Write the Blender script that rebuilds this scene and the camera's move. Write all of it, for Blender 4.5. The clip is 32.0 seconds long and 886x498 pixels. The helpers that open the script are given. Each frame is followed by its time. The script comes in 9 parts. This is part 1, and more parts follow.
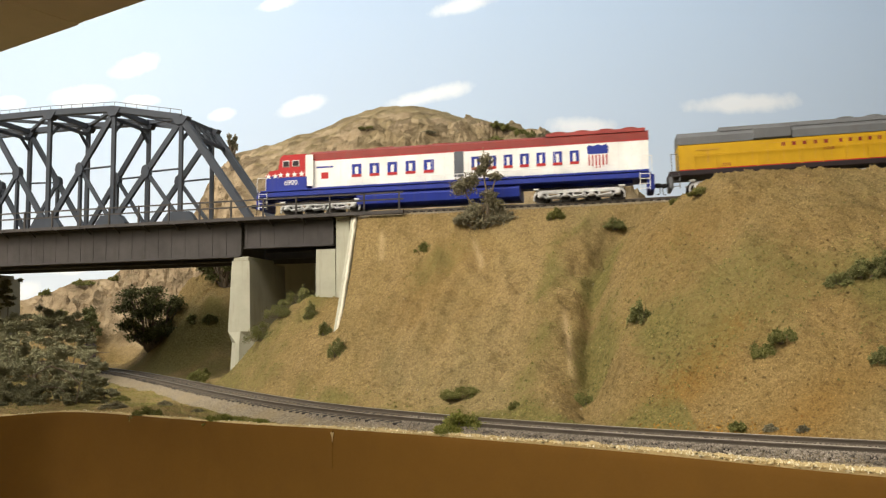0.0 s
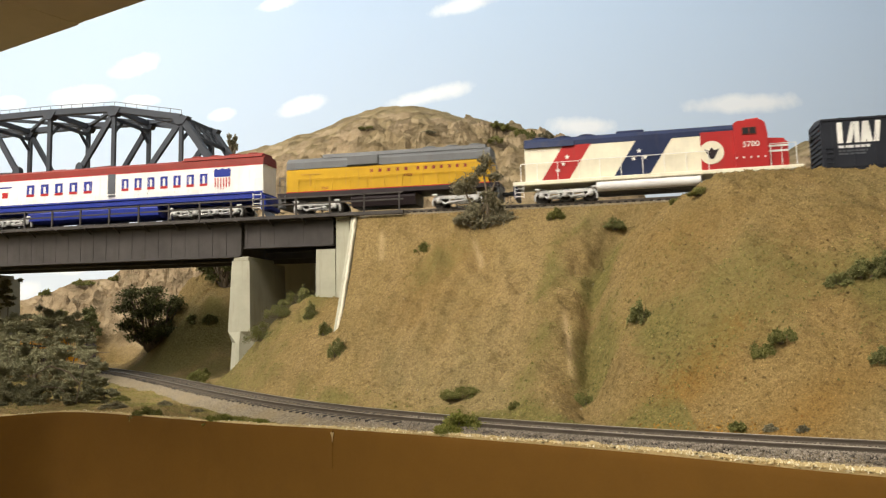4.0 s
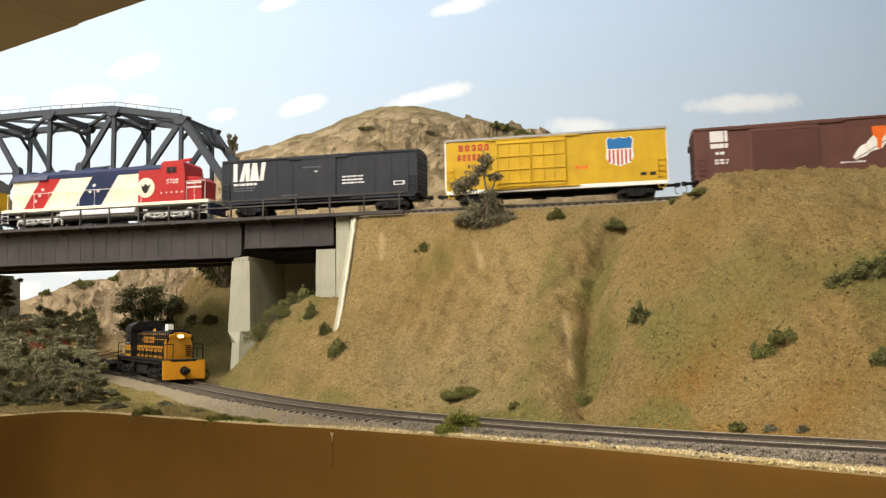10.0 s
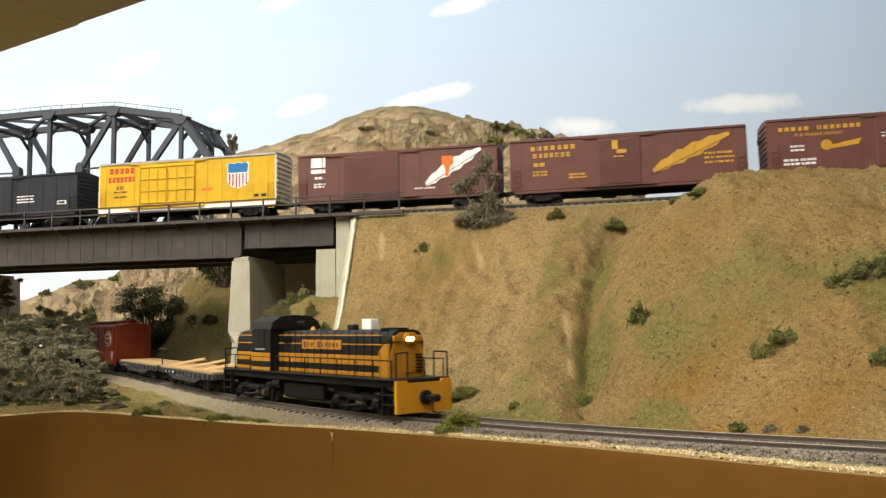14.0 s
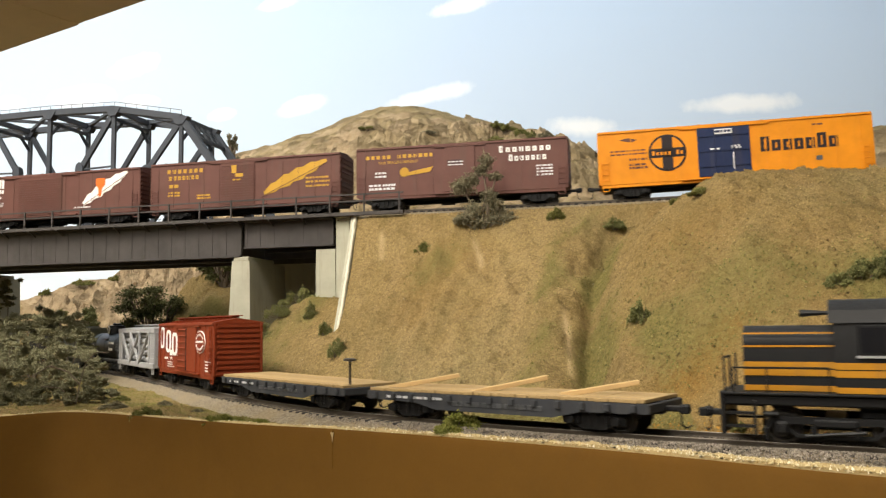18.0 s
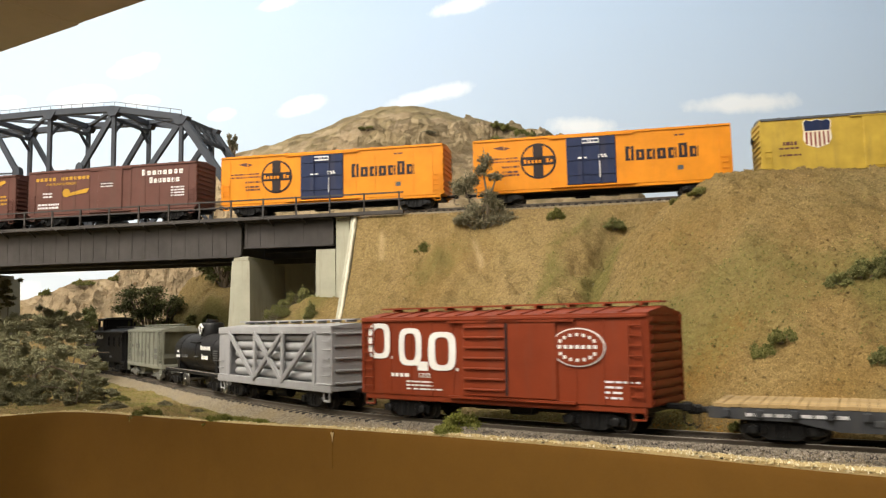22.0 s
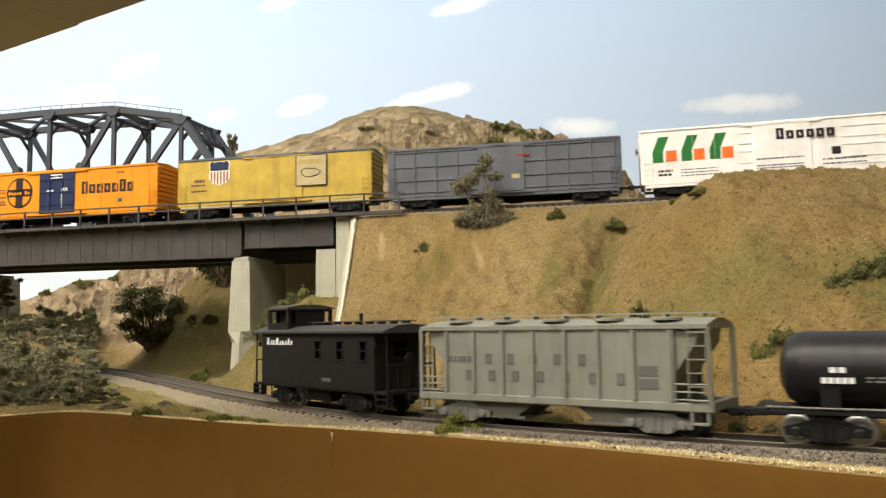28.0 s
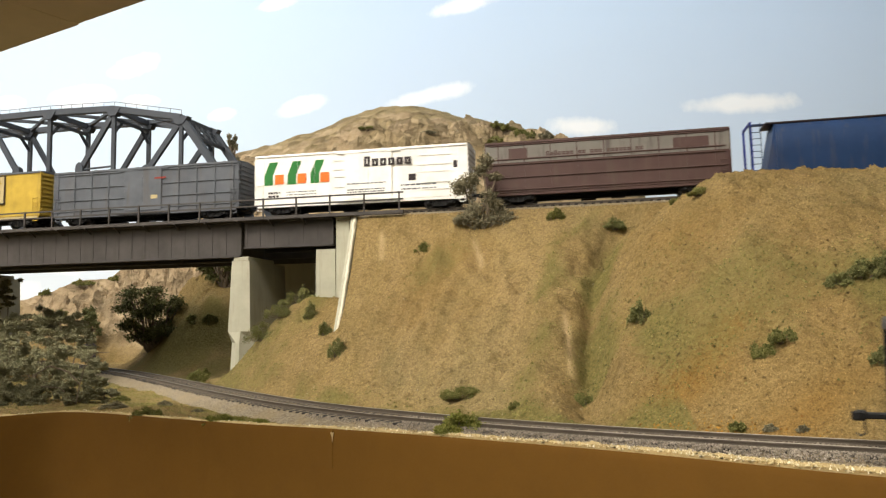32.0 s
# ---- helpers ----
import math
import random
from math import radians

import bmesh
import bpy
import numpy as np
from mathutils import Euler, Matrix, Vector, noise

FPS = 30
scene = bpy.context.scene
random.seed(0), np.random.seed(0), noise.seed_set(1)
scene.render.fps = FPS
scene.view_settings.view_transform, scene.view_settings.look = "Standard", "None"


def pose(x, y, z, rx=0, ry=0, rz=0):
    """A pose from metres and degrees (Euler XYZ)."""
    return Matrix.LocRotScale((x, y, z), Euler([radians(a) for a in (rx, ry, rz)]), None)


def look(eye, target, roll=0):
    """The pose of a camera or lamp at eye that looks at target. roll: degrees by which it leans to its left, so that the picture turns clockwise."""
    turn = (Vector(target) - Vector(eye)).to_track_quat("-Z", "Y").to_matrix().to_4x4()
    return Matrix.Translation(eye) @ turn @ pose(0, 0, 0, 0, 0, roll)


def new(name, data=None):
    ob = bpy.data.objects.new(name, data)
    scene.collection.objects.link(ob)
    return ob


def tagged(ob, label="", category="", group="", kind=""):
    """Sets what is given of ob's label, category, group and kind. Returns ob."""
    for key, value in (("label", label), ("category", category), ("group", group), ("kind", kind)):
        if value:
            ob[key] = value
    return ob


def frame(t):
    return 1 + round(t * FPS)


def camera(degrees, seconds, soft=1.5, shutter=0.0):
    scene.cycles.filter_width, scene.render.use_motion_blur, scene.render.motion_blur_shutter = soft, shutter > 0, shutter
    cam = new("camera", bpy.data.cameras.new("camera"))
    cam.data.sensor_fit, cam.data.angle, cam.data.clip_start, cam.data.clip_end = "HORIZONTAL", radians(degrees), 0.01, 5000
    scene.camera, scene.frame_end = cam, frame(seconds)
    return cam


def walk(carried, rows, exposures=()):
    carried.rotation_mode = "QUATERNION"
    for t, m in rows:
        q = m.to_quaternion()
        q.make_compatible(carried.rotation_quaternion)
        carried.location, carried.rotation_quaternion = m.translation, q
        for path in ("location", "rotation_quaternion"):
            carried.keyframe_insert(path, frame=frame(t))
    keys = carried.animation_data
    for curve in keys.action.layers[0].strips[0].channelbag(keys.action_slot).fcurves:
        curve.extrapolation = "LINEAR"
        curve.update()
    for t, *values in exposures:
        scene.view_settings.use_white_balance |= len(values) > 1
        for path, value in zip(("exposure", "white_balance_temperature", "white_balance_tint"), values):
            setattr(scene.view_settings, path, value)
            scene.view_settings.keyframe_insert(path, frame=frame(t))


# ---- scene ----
# The camera stands still, just above the rail height of the lower line.
cam = camera(57.92, 32.0, soft=1.25, shutter=0.5)
EYE = (0.0, 0.0, 0.043)
AIM = (0.0, math.cos(0.0930), 0.043 + math.sin(0.0930))
walk(cam, [(0.0, look(EYE, AIM, -0.865)), (32.0, look(EYE, AIM, -0.865))], [(0.0, -0.07), (6.0, -0.05), (12.0, 0.02), (17.0, 0.11), (23.0, 0.05), (32.0, 0.05)])

# ---- light ----
world = bpy.data.worlds.new("room_air")
scene.world = world
world.use_nodes = True
world.node_tree.nodes["Background"].inputs[0].default_value = (1.0, 0.93, 0.82, 1)
world.node_tree.nodes["Background"].inputs[1].default_value = 0.02


def lamp(name, eye, target, sx, sy, watts, col):
    data = bpy.data.lights.new(name, "AREA")
    data.shape, data.size, data.size_y, data.energy, data.color = "RECTANGLE", sx, sy, watts, col
    ob = new(name, data)
    ob.matrix_basis = look(eye, target)
    return ob


lamp("layout_light", (-0.80, 0.26, 1.00), (-0.40, 0.74, 0.08), 2.2, 0.30, 39, (1.0, 0.93, 0.82))
# The second, bluish lamp is an unseen fill added to brighten the backdrop.
lamp("backdrop_fill", (0.0, 1.00, 1.22), (0.03, 1.72, 0.50), 2.6, 0.15, 8.6, (0.89, 0.955, 1.0))
lamp("aisle_light", (-1.10, -1.0, 1.15), (-0.35, 0.6, 0.05), 1.6, 0.8, 26, (1.0, 0.91, 0.78))


# ---- materials ----
def nodes_of(name):
    m = bpy.data.materials.new(name)
    m.use_nodes = True
    nt = m.node_tree
    return m, nt, nt.nodes["Principled BSDF"]


def add(nt, kind, **inputs):
    n = nt.nodes.new(kind)
    for k, v in inputs.items():
        n.inputs[k.replace("_", " ")].default_value = v
    return n


def coord(nt, moving):
    """Position in metres: the thing's own space for what moves, the world's for what stands."""
    if moving:
        return nt.nodes.new("ShaderNodeTexCoord").outputs["Object"]
    return nt.nodes.new("ShaderNodeNewGeometry").outputs["Position"]


def ramp(nt, fac, stops):
    n = nt.nodes.new("ShaderNodeValToRGB")
    e = n.color_ramp.elements
    while len(e) < len(stops):
        e.new(0.5)
    for el, (p, c) in zip(e, stops):
        el.position, el.color = p, (*c, 1) if len(c) == 3 else c
    nt.links.new(fac, n.inputs[0])
    return n.outputs[0]


def mixc(nt, fac, a, b, mode="MIX"):
    n = nt.nodes.new("ShaderNodeMix")
    n.data_type, n.blend_type = "RGBA", mode
    for sock, v in ((n.inputs[0], fac), (n.inputs[6], a), (n.inputs[7], b)):
        if isinstance(v, (int, float)):
            sock.default_value = v
        elif isinstance(v, tuple):
            sock.default_value = (*v, 1)
        else:
            nt.links.new(v, sock)
    return n.outputs[2]


def noise_of(nt, co, scale, detail=4.0, rough=0.6, stretch=None):
    if stretch:
        mp = nt.nodes.new("ShaderNodeMapping")
        mp.inputs["Scale"].default_value = stretch
        nt.links.new(co, mp.inputs[0])
        co = mp.outputs[0]
    n = add(nt, "ShaderNodeTexNoise", Scale=scale, Detail=detail, Roughness=rough)
    nt.links.new(co, n.inputs["Vector"])
    return n.outputs[0]


def bumped(nt, bsdf, height, strength, dist):
    b = add(nt, "ShaderNodeBump", Strength=strength, Distance=dist)
    nt.links.new(height, b.inputs["Height"])
    nt.links.new(b.outputs[0], bsdf.inputs["Normal"])


def paint(name, col, rough=0.5, moving=True, dirt=0.25, dirt_col=(0.10, 0.08, 0.06), metal=0.0, streak=True, bump=0.15, var=0.12):
    """Painted plastic, metal or wood with fine grain, dust and downward streaks."""
    m, nt, bs = nodes_of(name)
    co = coord(nt, moving)
    fine = noise_of(nt, co, 900, 3)
    big = noise_of(nt, co, 55, 5)
    light = tuple(min(1, c * (1 + var)) for c in col)
    dark = tuple(c * (1 - var) for c in col)
    base = ramp(nt, big, [(0.3, dark), (0.7, light)])
    st = noise_of(nt, co, 160, 4, 0.65, (1.0, 1.0, 0.12) if streak else None)
    mask = ramp(nt, st, [(0.52, (0, 0, 0)), (0.75, (dirt, dirt, dirt))])
    base = mixc(nt, mask, base, dirt_col)
    nt.links.new(base, bs.inputs["Base Color"])
    nt.links.new(ramp(nt, fine, [(0.2, (rough - 0.1,) * 3), (0.8, (min(1, rough + 0.12),) * 3)]), bs.inputs["Roughness"])
    bs.inputs["Metallic"].default_value = metal
    bs.inputs["Specular IOR Level"].default_value = 0.25
    bumped(nt, bs, fine, bump, 0.0003)
    return m


M = {}
# rolling stock paints
for key, col, kw in [
    ("white", (0.84, 0.83, 0.79), {"dirt": 0.05}), ("red", (0.42, 0.025, 0.025), {}), ("oxide_roof", (0.22, 0.030, 0.022), {}),
    ("blue", (0.018, 0.035, 0.26), {}), ("navy", (0.014, 0.024, 0.072), {}), ("yellow", (0.54, 0.32, 0.010), {"dirt": 0.10}),
    ("box_yellow", (0.57, 0.355, 0.014), {"dirt": 0.08}), ("old_yellow", (0.46, 0.32, 0.050), {"dirt": 0.28, "var": 0.2}),
    ("grey", (0.13, 0.135, 0.14), {}), ("mid_grey", (0.098, 0.108, 0.126), {"dirt": 0.5, "var": 0.2}), ("silver", (0.33, 0.33, 0.335), {"dirt": 0.2, "rough": 0.5}), ("bright_silver", (0.74, 0.74, 0.74), {"dirt": 0.08, "rough": 0.4}),
    ("truck_silver", (0.52, 0.52, 0.51), {"dirt": 0.7, "dirt_col": (0.10, 0.10, 0.10), "rough": 0.4, "streak": False}), ("chrome", (0.62, 0.62, 0.62), {"metal": 0.7, "rough": 0.35}), ("black", (0.009, 0.009, 0.0095), {"dirt": 0.15, "dirt_col": (0.030, 0.027, 0.024)}),
    ("nw_black", (0.022, 0.025, 0.034), {"dirt_col": (0.07, 0.07, 0.07), "dirt": 0.2}), ("cream", (0.80, 0.75, 0.59), {"dirt": 0.12}),
    ("brown", (0.122, 0.053, 0.042), {"dirt": 0.28}), ("brown_dark", (0.075, 0.042, 0.037), {"dirt": 0.4}), ("sp_red", (0.205, 0.035, 0.011), {"dirt": 0.15}),
    ("orange", (0.70, 0.255, 0.010), {"dirt": 0.06}), ("orange_red", (0.80, 0.16, 0.02), {"dirt": 0.05}), ("green", (0.02, 0.16, 0.03), {"dirt": 0.05}),
    ("gold", (0.50, 0.285, 0.032), {"dirt": 0.05}), ("hopper", (0.215, 0.218, 0.176), {"dirt": 0.4, "var": 0.12}), ("hopper_letter", (0.12, 0.12, 0.108), {"dirt": 0.3}),
    ("sky_blue", (0.02, 0.16, 0.42), {"dirt": 0.05}), ("deep_blue", (0.014, 0.038, 0.105), {"dirt": 0.45}), ("pale_beige", (0.17, 0.158, 0.14), {"dirt": 0.75, "dirt_col": (0.06, 0.045, 0.04)}),
    ("panel_tan", (0.44, 0.36, 0.19), {"dirt": 0.3}), ("dark_letter", (0.025, 0.018, 0.02), {"dirt": 0.05}), ("truck_grey", (0.16, 0.16, 0.145), {"dirt": 0.4}),
]:
    M[key] = paint("paint_" + key, col, **kw)
M["cab_window"] = paint("smoky_window", (0.030, 0.030, 0.032), 0.18, dirt=0.05)
M["wheel"] = paint("wheel_steel", (0.06, 0.055, 0.05), 0.4, metal=0.4)
M["wheel_shine"] = paint("polished_wheel", (0.45, 0.44, 0.42), 0.3, metal=0.9)
# layout
M["girder"] = paint("girder_brown_grey", (0.064, 0.058, 0.055), 0.7, False, 0.45, (0.045, 0.040, 0.036), var=0.2)
M["truss"] = paint("truss_grey", (0.046, 0.054, 0.068), 0.55, False, 0.2, (0.08, 0.07, 0.06))
M["concrete"] = paint("painted_concrete", (0.40, 0.39, 0.305), 0.85, False, 0.35, (0.22, 0.19, 0.13), var=0.1)
M["plaster"] = paint("raw_plaster", (0.44, 0.34, 0.165), 0.95, False, 0.75, (0.30, 0.20, 0.075), streak=False, var=0.3, bump=0.6)
M["wall_edge"] = paint("pale_plaster_edge", (0.60, 0.56, 0.45), 0.9, False, 0.3, (0.35, 0.28, 0.15))
M["fascia"] = paint("brown_fascia_paint", (0.118, 0.056, 0.008), 0.8, False, 0.15, (0.09, 0.045, 0.012), streak=False, var=0.06)
M["fascia"].node_tree.nodes["Principled BSDF"].inputs["Specular IOR Level"].default_value = 0.12
M["valance"] = paint("beige_board", (0.66, 0.58, 0.45), 0.8, False, 0.05, streak=False, var=0.03)
M["rail_side"] = paint("rail_dark", (0.085, 0.070, 0.054), 0.7, False, 0.3)
M["rail_top"] = paint("rail_head", (0.26, 0.235, 0.20), 0.35, False, 0.2, metal=0.6)
M["tie"] = paint("tie_plastic", (0.030, 0.026, 0.023), 0.8, False, 0.4, (0.10, 0.085, 0.07))
M["wood_deck"] = paint("deck_planks", (0.33, 0.255, 0.145), 0.85, True, 0.35, (0.18, 0.13, 0.07), streak=False, var=0.25)
M["room"] = paint("room_wall", (0.70, 0.65, 0.56), 0.9, False, 0.05, streak=False)
M["room_floor"] = paint("room_floor_vinyl", (0.12, 0.10, 0.08), 0.7, False, 0.1, streak=False)


# ---- mesh tools ----
class Mesh:
    """Collects vertices and faces, then becomes one mesh."""

    def __init__(self):
        self.v, self.f = [], []

    def add(self, vs, fs, m=None):
        o = len(self.v)
        self.v += [tuple(m @ Vector(p)) if m else tuple(p) for p in vs]
        self.f += [tuple(i + o for i in q) for q in fs]
        return self

    def box(self, c, s, b=0.0, m=None):
        """A box of size s about c; b: width of its chamfered edges."""
        hx, hy, hz = s[0] / 2, s[1] / 2, s[2] / 2
        if b <= 0:
            vs = [(c[0] + i * hx, c[1] + j * hy, c[2] + k * hz) for i in (-1, 1) for j in (-1, 1) for k in (-1, 1)]
            return self.add(vs, [(0, 1, 3, 2), (4, 6, 7, 5), (0, 4, 5, 1), (2, 3, 7, 6), (0, 2, 6, 4), (1, 5, 7, 3)], m)
        b = min(b, 0.45 * min(s))
        vs, idx = [], {}
        for i in (-1, 1):
            for j in (-1, 1):
                for k in (-1, 1):
                    for a in range(3):
                        p = [i * (hx - b), j * (hy - b), k * (hz - b)]
                        p[a] += (i, j, k)[a] * b
                        idx[i, j, k, a] = len(vs)
                        vs.append((c[0] + p[0], c[1] + p[1], c[2] + p[2]))
        fs = []
        for s_ in (-1, 1):
            fs.append([idx[s_, j, k, 0] for j, k in ((-1, -1), (1, -1), (1, 1), (-1, 1))][::s_])
            fs.append([idx[i, s_, k, 1] for i, k in ((-1, -1), (1, -1), (1, 1), (-1, 1))][::-s_])
            fs.append([idx[i, j, s_, 2] for i, j in ((-1, -1), (1, -1), (1, 1), (-1, 1))][::s_])
        for p in (-1, 1):
            for q in (-1, 1):
                fs.append((idx[p, q, -1, 0], idx[p, q, 1, 0], idx[p, q, 1, 1], idx[p, q, -1, 1]))
                fs.append((idx[p, -1, q, 0], idx[p, 1, q, 0], idx[p, 1, q, 2], idx[p, -1, q, 2]))
                fs.append((idx[-1, p, q, 1], idx[1, p, q, 1], idx[1, p, q, 2], idx[-1, p, q, 2]))
        for i in (-1, 1):
            for j in (-1, 1):
                for k in (-1, 1):
                    fs.append((idx[i, j, k, 0], idx[i, j, k, 1], idx[i, j, k, 2]))
        return self.add(vs, fs, m)

    def rod(self, p0, p1, r, n=8, r2=None):
        p0, p1 = Vector(p0), Vector(p1)
        d = p1 - p0
        q = d.to_track_quat("Z", "Y")
        r2 = r if r2 is None else r2
        vs = []
        for p, rr in ((p0, r), (p1, r2)):
            vs += [p + q @ Vector((rr * math.cos(2 * math.pi * i / n), rr * math.sin(2 * math.pi * i / n), 0)) for i in range(n)]
        fs = [(i, (i + 1) % n, n + (i + 1) % n, n + i) for i in range(n)] + [tuple(range(n))[::-1], tuple(range(n, 2 * n))]
        return self.add(vs, fs)

    def beam(self, p0, p1, w, h):
        """A square bar from p0 to p1, w wide along the line's side and h high."""
        p0, p1 = Vector(p0), Vector(p1)
        d = (p1 - p0).normalized()
        side = d.cross(Vector((0, 0, 1)))
        side = side.normalized() if side.length > 1e-4 else Vector((1, 0, 0))
        up = side.cross(d)
        vs = [p + side * a * w / 2 + up * c * h / 2 for p in (p0, p1) for a, c in ((-1, -1), (1, -1), (1, 1), (-1, 1))]
        return self.add(vs, [(0, 1, 2, 3), (7, 6, 5, 4), (0, 4, 5, 1), (1, 5, 6, 2), (2, 6, 7, 3), (3, 7, 4, 0)])

    def prism(self, prof, x0, x1, axis="x", m=None):
        """A closed outline drawn out along an axis. Outline in (y, z), (x, z) or (x, y)."""
        n = len(prof)
        if axis == "x":
            vs = [(x, a, b) for x in (x0, x1) for a, b in prof]
        elif axis == "y":
            vs = [(a, x, b) for x in (x0, x1) for a, b in prof]
        else:
            vs = [(a, b, x) for x in (x0, x1) for a, b in prof]
        fs = [(i, (i + 1) % n, n + (i + 1) % n, n + i) for i in range(n)] + [tuple(range(n))[::-1], tuple(range(n, 2 * n))]
        return self.add(vs, fs, m)

    def lathe(self, prof, c, axis="y", n=16):
        """An outline of (along, radius) turned about an axis through c."""
        vs, fs = [], []
        for a, r in prof:
            for i in range(n):
                t = 2 * math.pi * i / n
                u, w = r * math.cos(t), r * math.sin(t)
                vs.append({"y": (c[0] + u, c[1] + a, c[2] + w), "x": (c[0] + a, c[1] + u, c[2] + w), "z": (c[0] + u, c[1] + w, c[2] + a)}[axis])
        for k in range(len(prof) - 1):
            for i in range(n):
                fs.append((k * n + i, k * n + (i + 1) % n, (k + 1) * n + (i + 1) % n, (k + 1) * n + i))
        fs += [tuple(range(n))[::-1], tuple(range((len(prof) - 1) * n, len(prof) * n))]
        return self.add(vs, fs)

    def tube(self, pts, r, n=6):
        for a, b in zip(pts, pts[1:]):
            self.rod(a, b, r, n)
        return self

    def data(self, name, mat, sharp=32):
        me = bpy.data.meshes.new(name)
        me.from_pydata(self.v, [], self.f)
        bm = bmesh.new()
        bm.from_mesh(me)
        bmesh.ops.recalc_face_normals(bm, faces=bm.faces)
        bm.to_mesh(me)
        bm.free()
        me.shade_smooth()
        me.set_sharp_from_angle(angle=radians(sharp))
        me.materials.append(mat)
        return me


def part(name, mesh, material, parent, label="", at=None):
    """Links a mesh as one object under a thing or under a part."""
    ob = new(name, mesh.data(name, material) if isinstance(mesh, Mesh) else mesh)
    ob.parent = parent
    if at:
        ob.location = at
    if label:
        ob["label"] = label
    return ob


def thing(name, label, category, at=None, group="", kind=""):
    ob = new(name)
    ob.empty_display_size = 0.01
    if at is not None:
        ob.matrix_basis = at
    return tagged(ob, label, category, group, kind)


def solid(name, mesh, material, label, category="", group="", kind=""):
    return tagged(new(name, mesh.data(name, material)), label, category, group, kind)


# ---- the two lines ----
STEP = 0.004
SS = np.arange(-2.8, 3.6, STEP)


def line_of(p0, at, turn):
    th = np.radians(np.interp(SS, at, turn))
    x, y = np.cumsum(np.cos(th)) * STEP, np.cumsum(np.sin(th)) * STEP
    i = int(np.argmin(abs(SS)))
    return x - x[i] + p0[0], y - y[i] + p0[1], th


LOW = line_of((-0.0398, 0.411), [-1.35, -0.8, -0.55, -0.4, -0.25, -0.1, 0.05, 0.2, 0.4, 0.9], [4, -52, -52, -57, -57.8, -54.6, -40.4, -28.9, -24, -20])
UPP = line_of((0.0, 0.6748), [-0.6, -0.3, 0.3, 0.9, 1.5], [-14.93, -14.19, -11.21, -8.24, 0.0])
Z_UP = 0.1396
Z_LOW = 0.0


def ease(x, a, b):
    t = np.clip((x - a) / (b - a), 0, 1)
    return t * t * (3 - 2 * t)


def lift(line, s):
    """The upper line climbs a little towards its east end."""
    return 0.0 if line is LOW else 0.013 * float(np.clip(s - 0.06, 0, 0.55)) * float(ease(np.array(s), 0.06, 0.30))


def on(line, s, off=0.0):
    """The place at s along a line, off metres to its far side, and the heading there."""
    x, y, th = (float(np.interp(s, SS, a)) for a in line)
    return Vector((x - math.sin(th) * off, y + math.cos(th) * off, 0)), th


def along(line, x, y, lo=-2.7, hi=3.4, step=3):
    """For arrays of places: distance to the far side of the line (negative before it) and place along it."""
    m = (SS > lo) & (SS < hi)
    px, py, th, ss = line[0][m][::step], line[1][m][::step], line[2][m][::step], SS[m][::step]
    best, sd, sa = np.full(x.shape, 9.0), np.zeros(x.shape), np.zeros(x.shape)
    for a, b, t, s in zip(px, py, th, ss):
        dx, dy = x - a, y - b
        q = dx * dx + dy * dy
        k = q < best
        best[k] = q[k]
        sd[k] = (-math.sin(t) * dx + math.cos(t) * dy)[k]
        sa[k] = s + (math.cos(t) * dx + math.sin(t) * dy)[k]
    return sd, sa


def fbm(x, y, scale, octaves=4, seed=0.0):
    """Smooth value noise on arrays, about -1 to 1."""
    out, amp, tot = np.zeros(x.shape), 1.0, 0.0
    for o in range(octaves):
        u, w = x * scale + seed + 17.3 * o, y * scale - seed + 9.1 * o
        iu, iw = np.floor(u), np.floor(w)
        fu, fw = u - iu, w - iw
        fu, fw = fu * fu * (3 - 2 * fu), fw * fw * (3 - 2 * fw)

        def h(a, b):
            q = np.sin(a * 127.1 + b * 311.7) * 43758.5453
            return (q - np.floor(q)) * 2 - 1

        out += amp * ((h(iu, iw) * (1 - fu) + h(iu + 1, iw) * fu) * (1 - fw) + (h(iu, iw + 1) * (1 - fu) + h(iu + 1, iw + 1) * fu) * fw)
        tot, amp, scale = tot + amp, amp * 0.5, scale * 2.07
    return out / tot


# ---- ground ----
FASCIA_X = [-3.0, -0.6, -0.42, -0.3, -0.257, -0.248, -0.219, -0.152, -0.0963, -0.0527, 0.0029, 0.0462, 0.0819, 0.1108, 0.132, 0.289, 0.50, 0.80, 1.35, 3.6]
FASCIA_Y = [0.1, 0.24, 0.31, 0.4, 0.467, 0.488, 0.492, 0.448, 0.4087, 0.3848, 0.3449, 0.316, 0.289, 0.263, 0.2457, 0.1542, 0.045, -0.075, -0.24, -0.30]


def rim(x):
    """How far the layout's edge is raised beside the track."""
    return np.interp(x, [-0.15, 0.0], [0.0, 0.0017])


def fascia_y(x):
    return sum(np.interp(x + d, FASCIA_X, FASCIA_Y) for d in (-0.018, -0.012, -0.006, 0.0, 0.006, 0.012, 0.018)) / 7


RIDGE_X = [-2.8, -0.80, -0.71, -0.625, -0.558, -0.535, -0.463, -0.421, -0.388, -0.35, -0.273, -0.214, -0.156, -0.098, -0.039, 0.005, 0.064, 0.118, 0.167, 0.228, 0.255, 0.33, 0.50, 0.53, 0.60, 0.72, 0.85, 3.5]
RIDGE_Z = [0.06, 0.07, 0.095, 0.122, 0.128, 0.149, 0.175, 0.235, 0.302, 0.336, 0.354, 0.370, 0.394, 0.411, 0.412, 0.399, 0.381, 0.364, 0.357, 0.322, 0.26, 0.17, 0.17, 0.288, 0.334, 0.359, 0.37, 0.30]
RIDGE_Y = 1.35
WALL_Y = 1.78


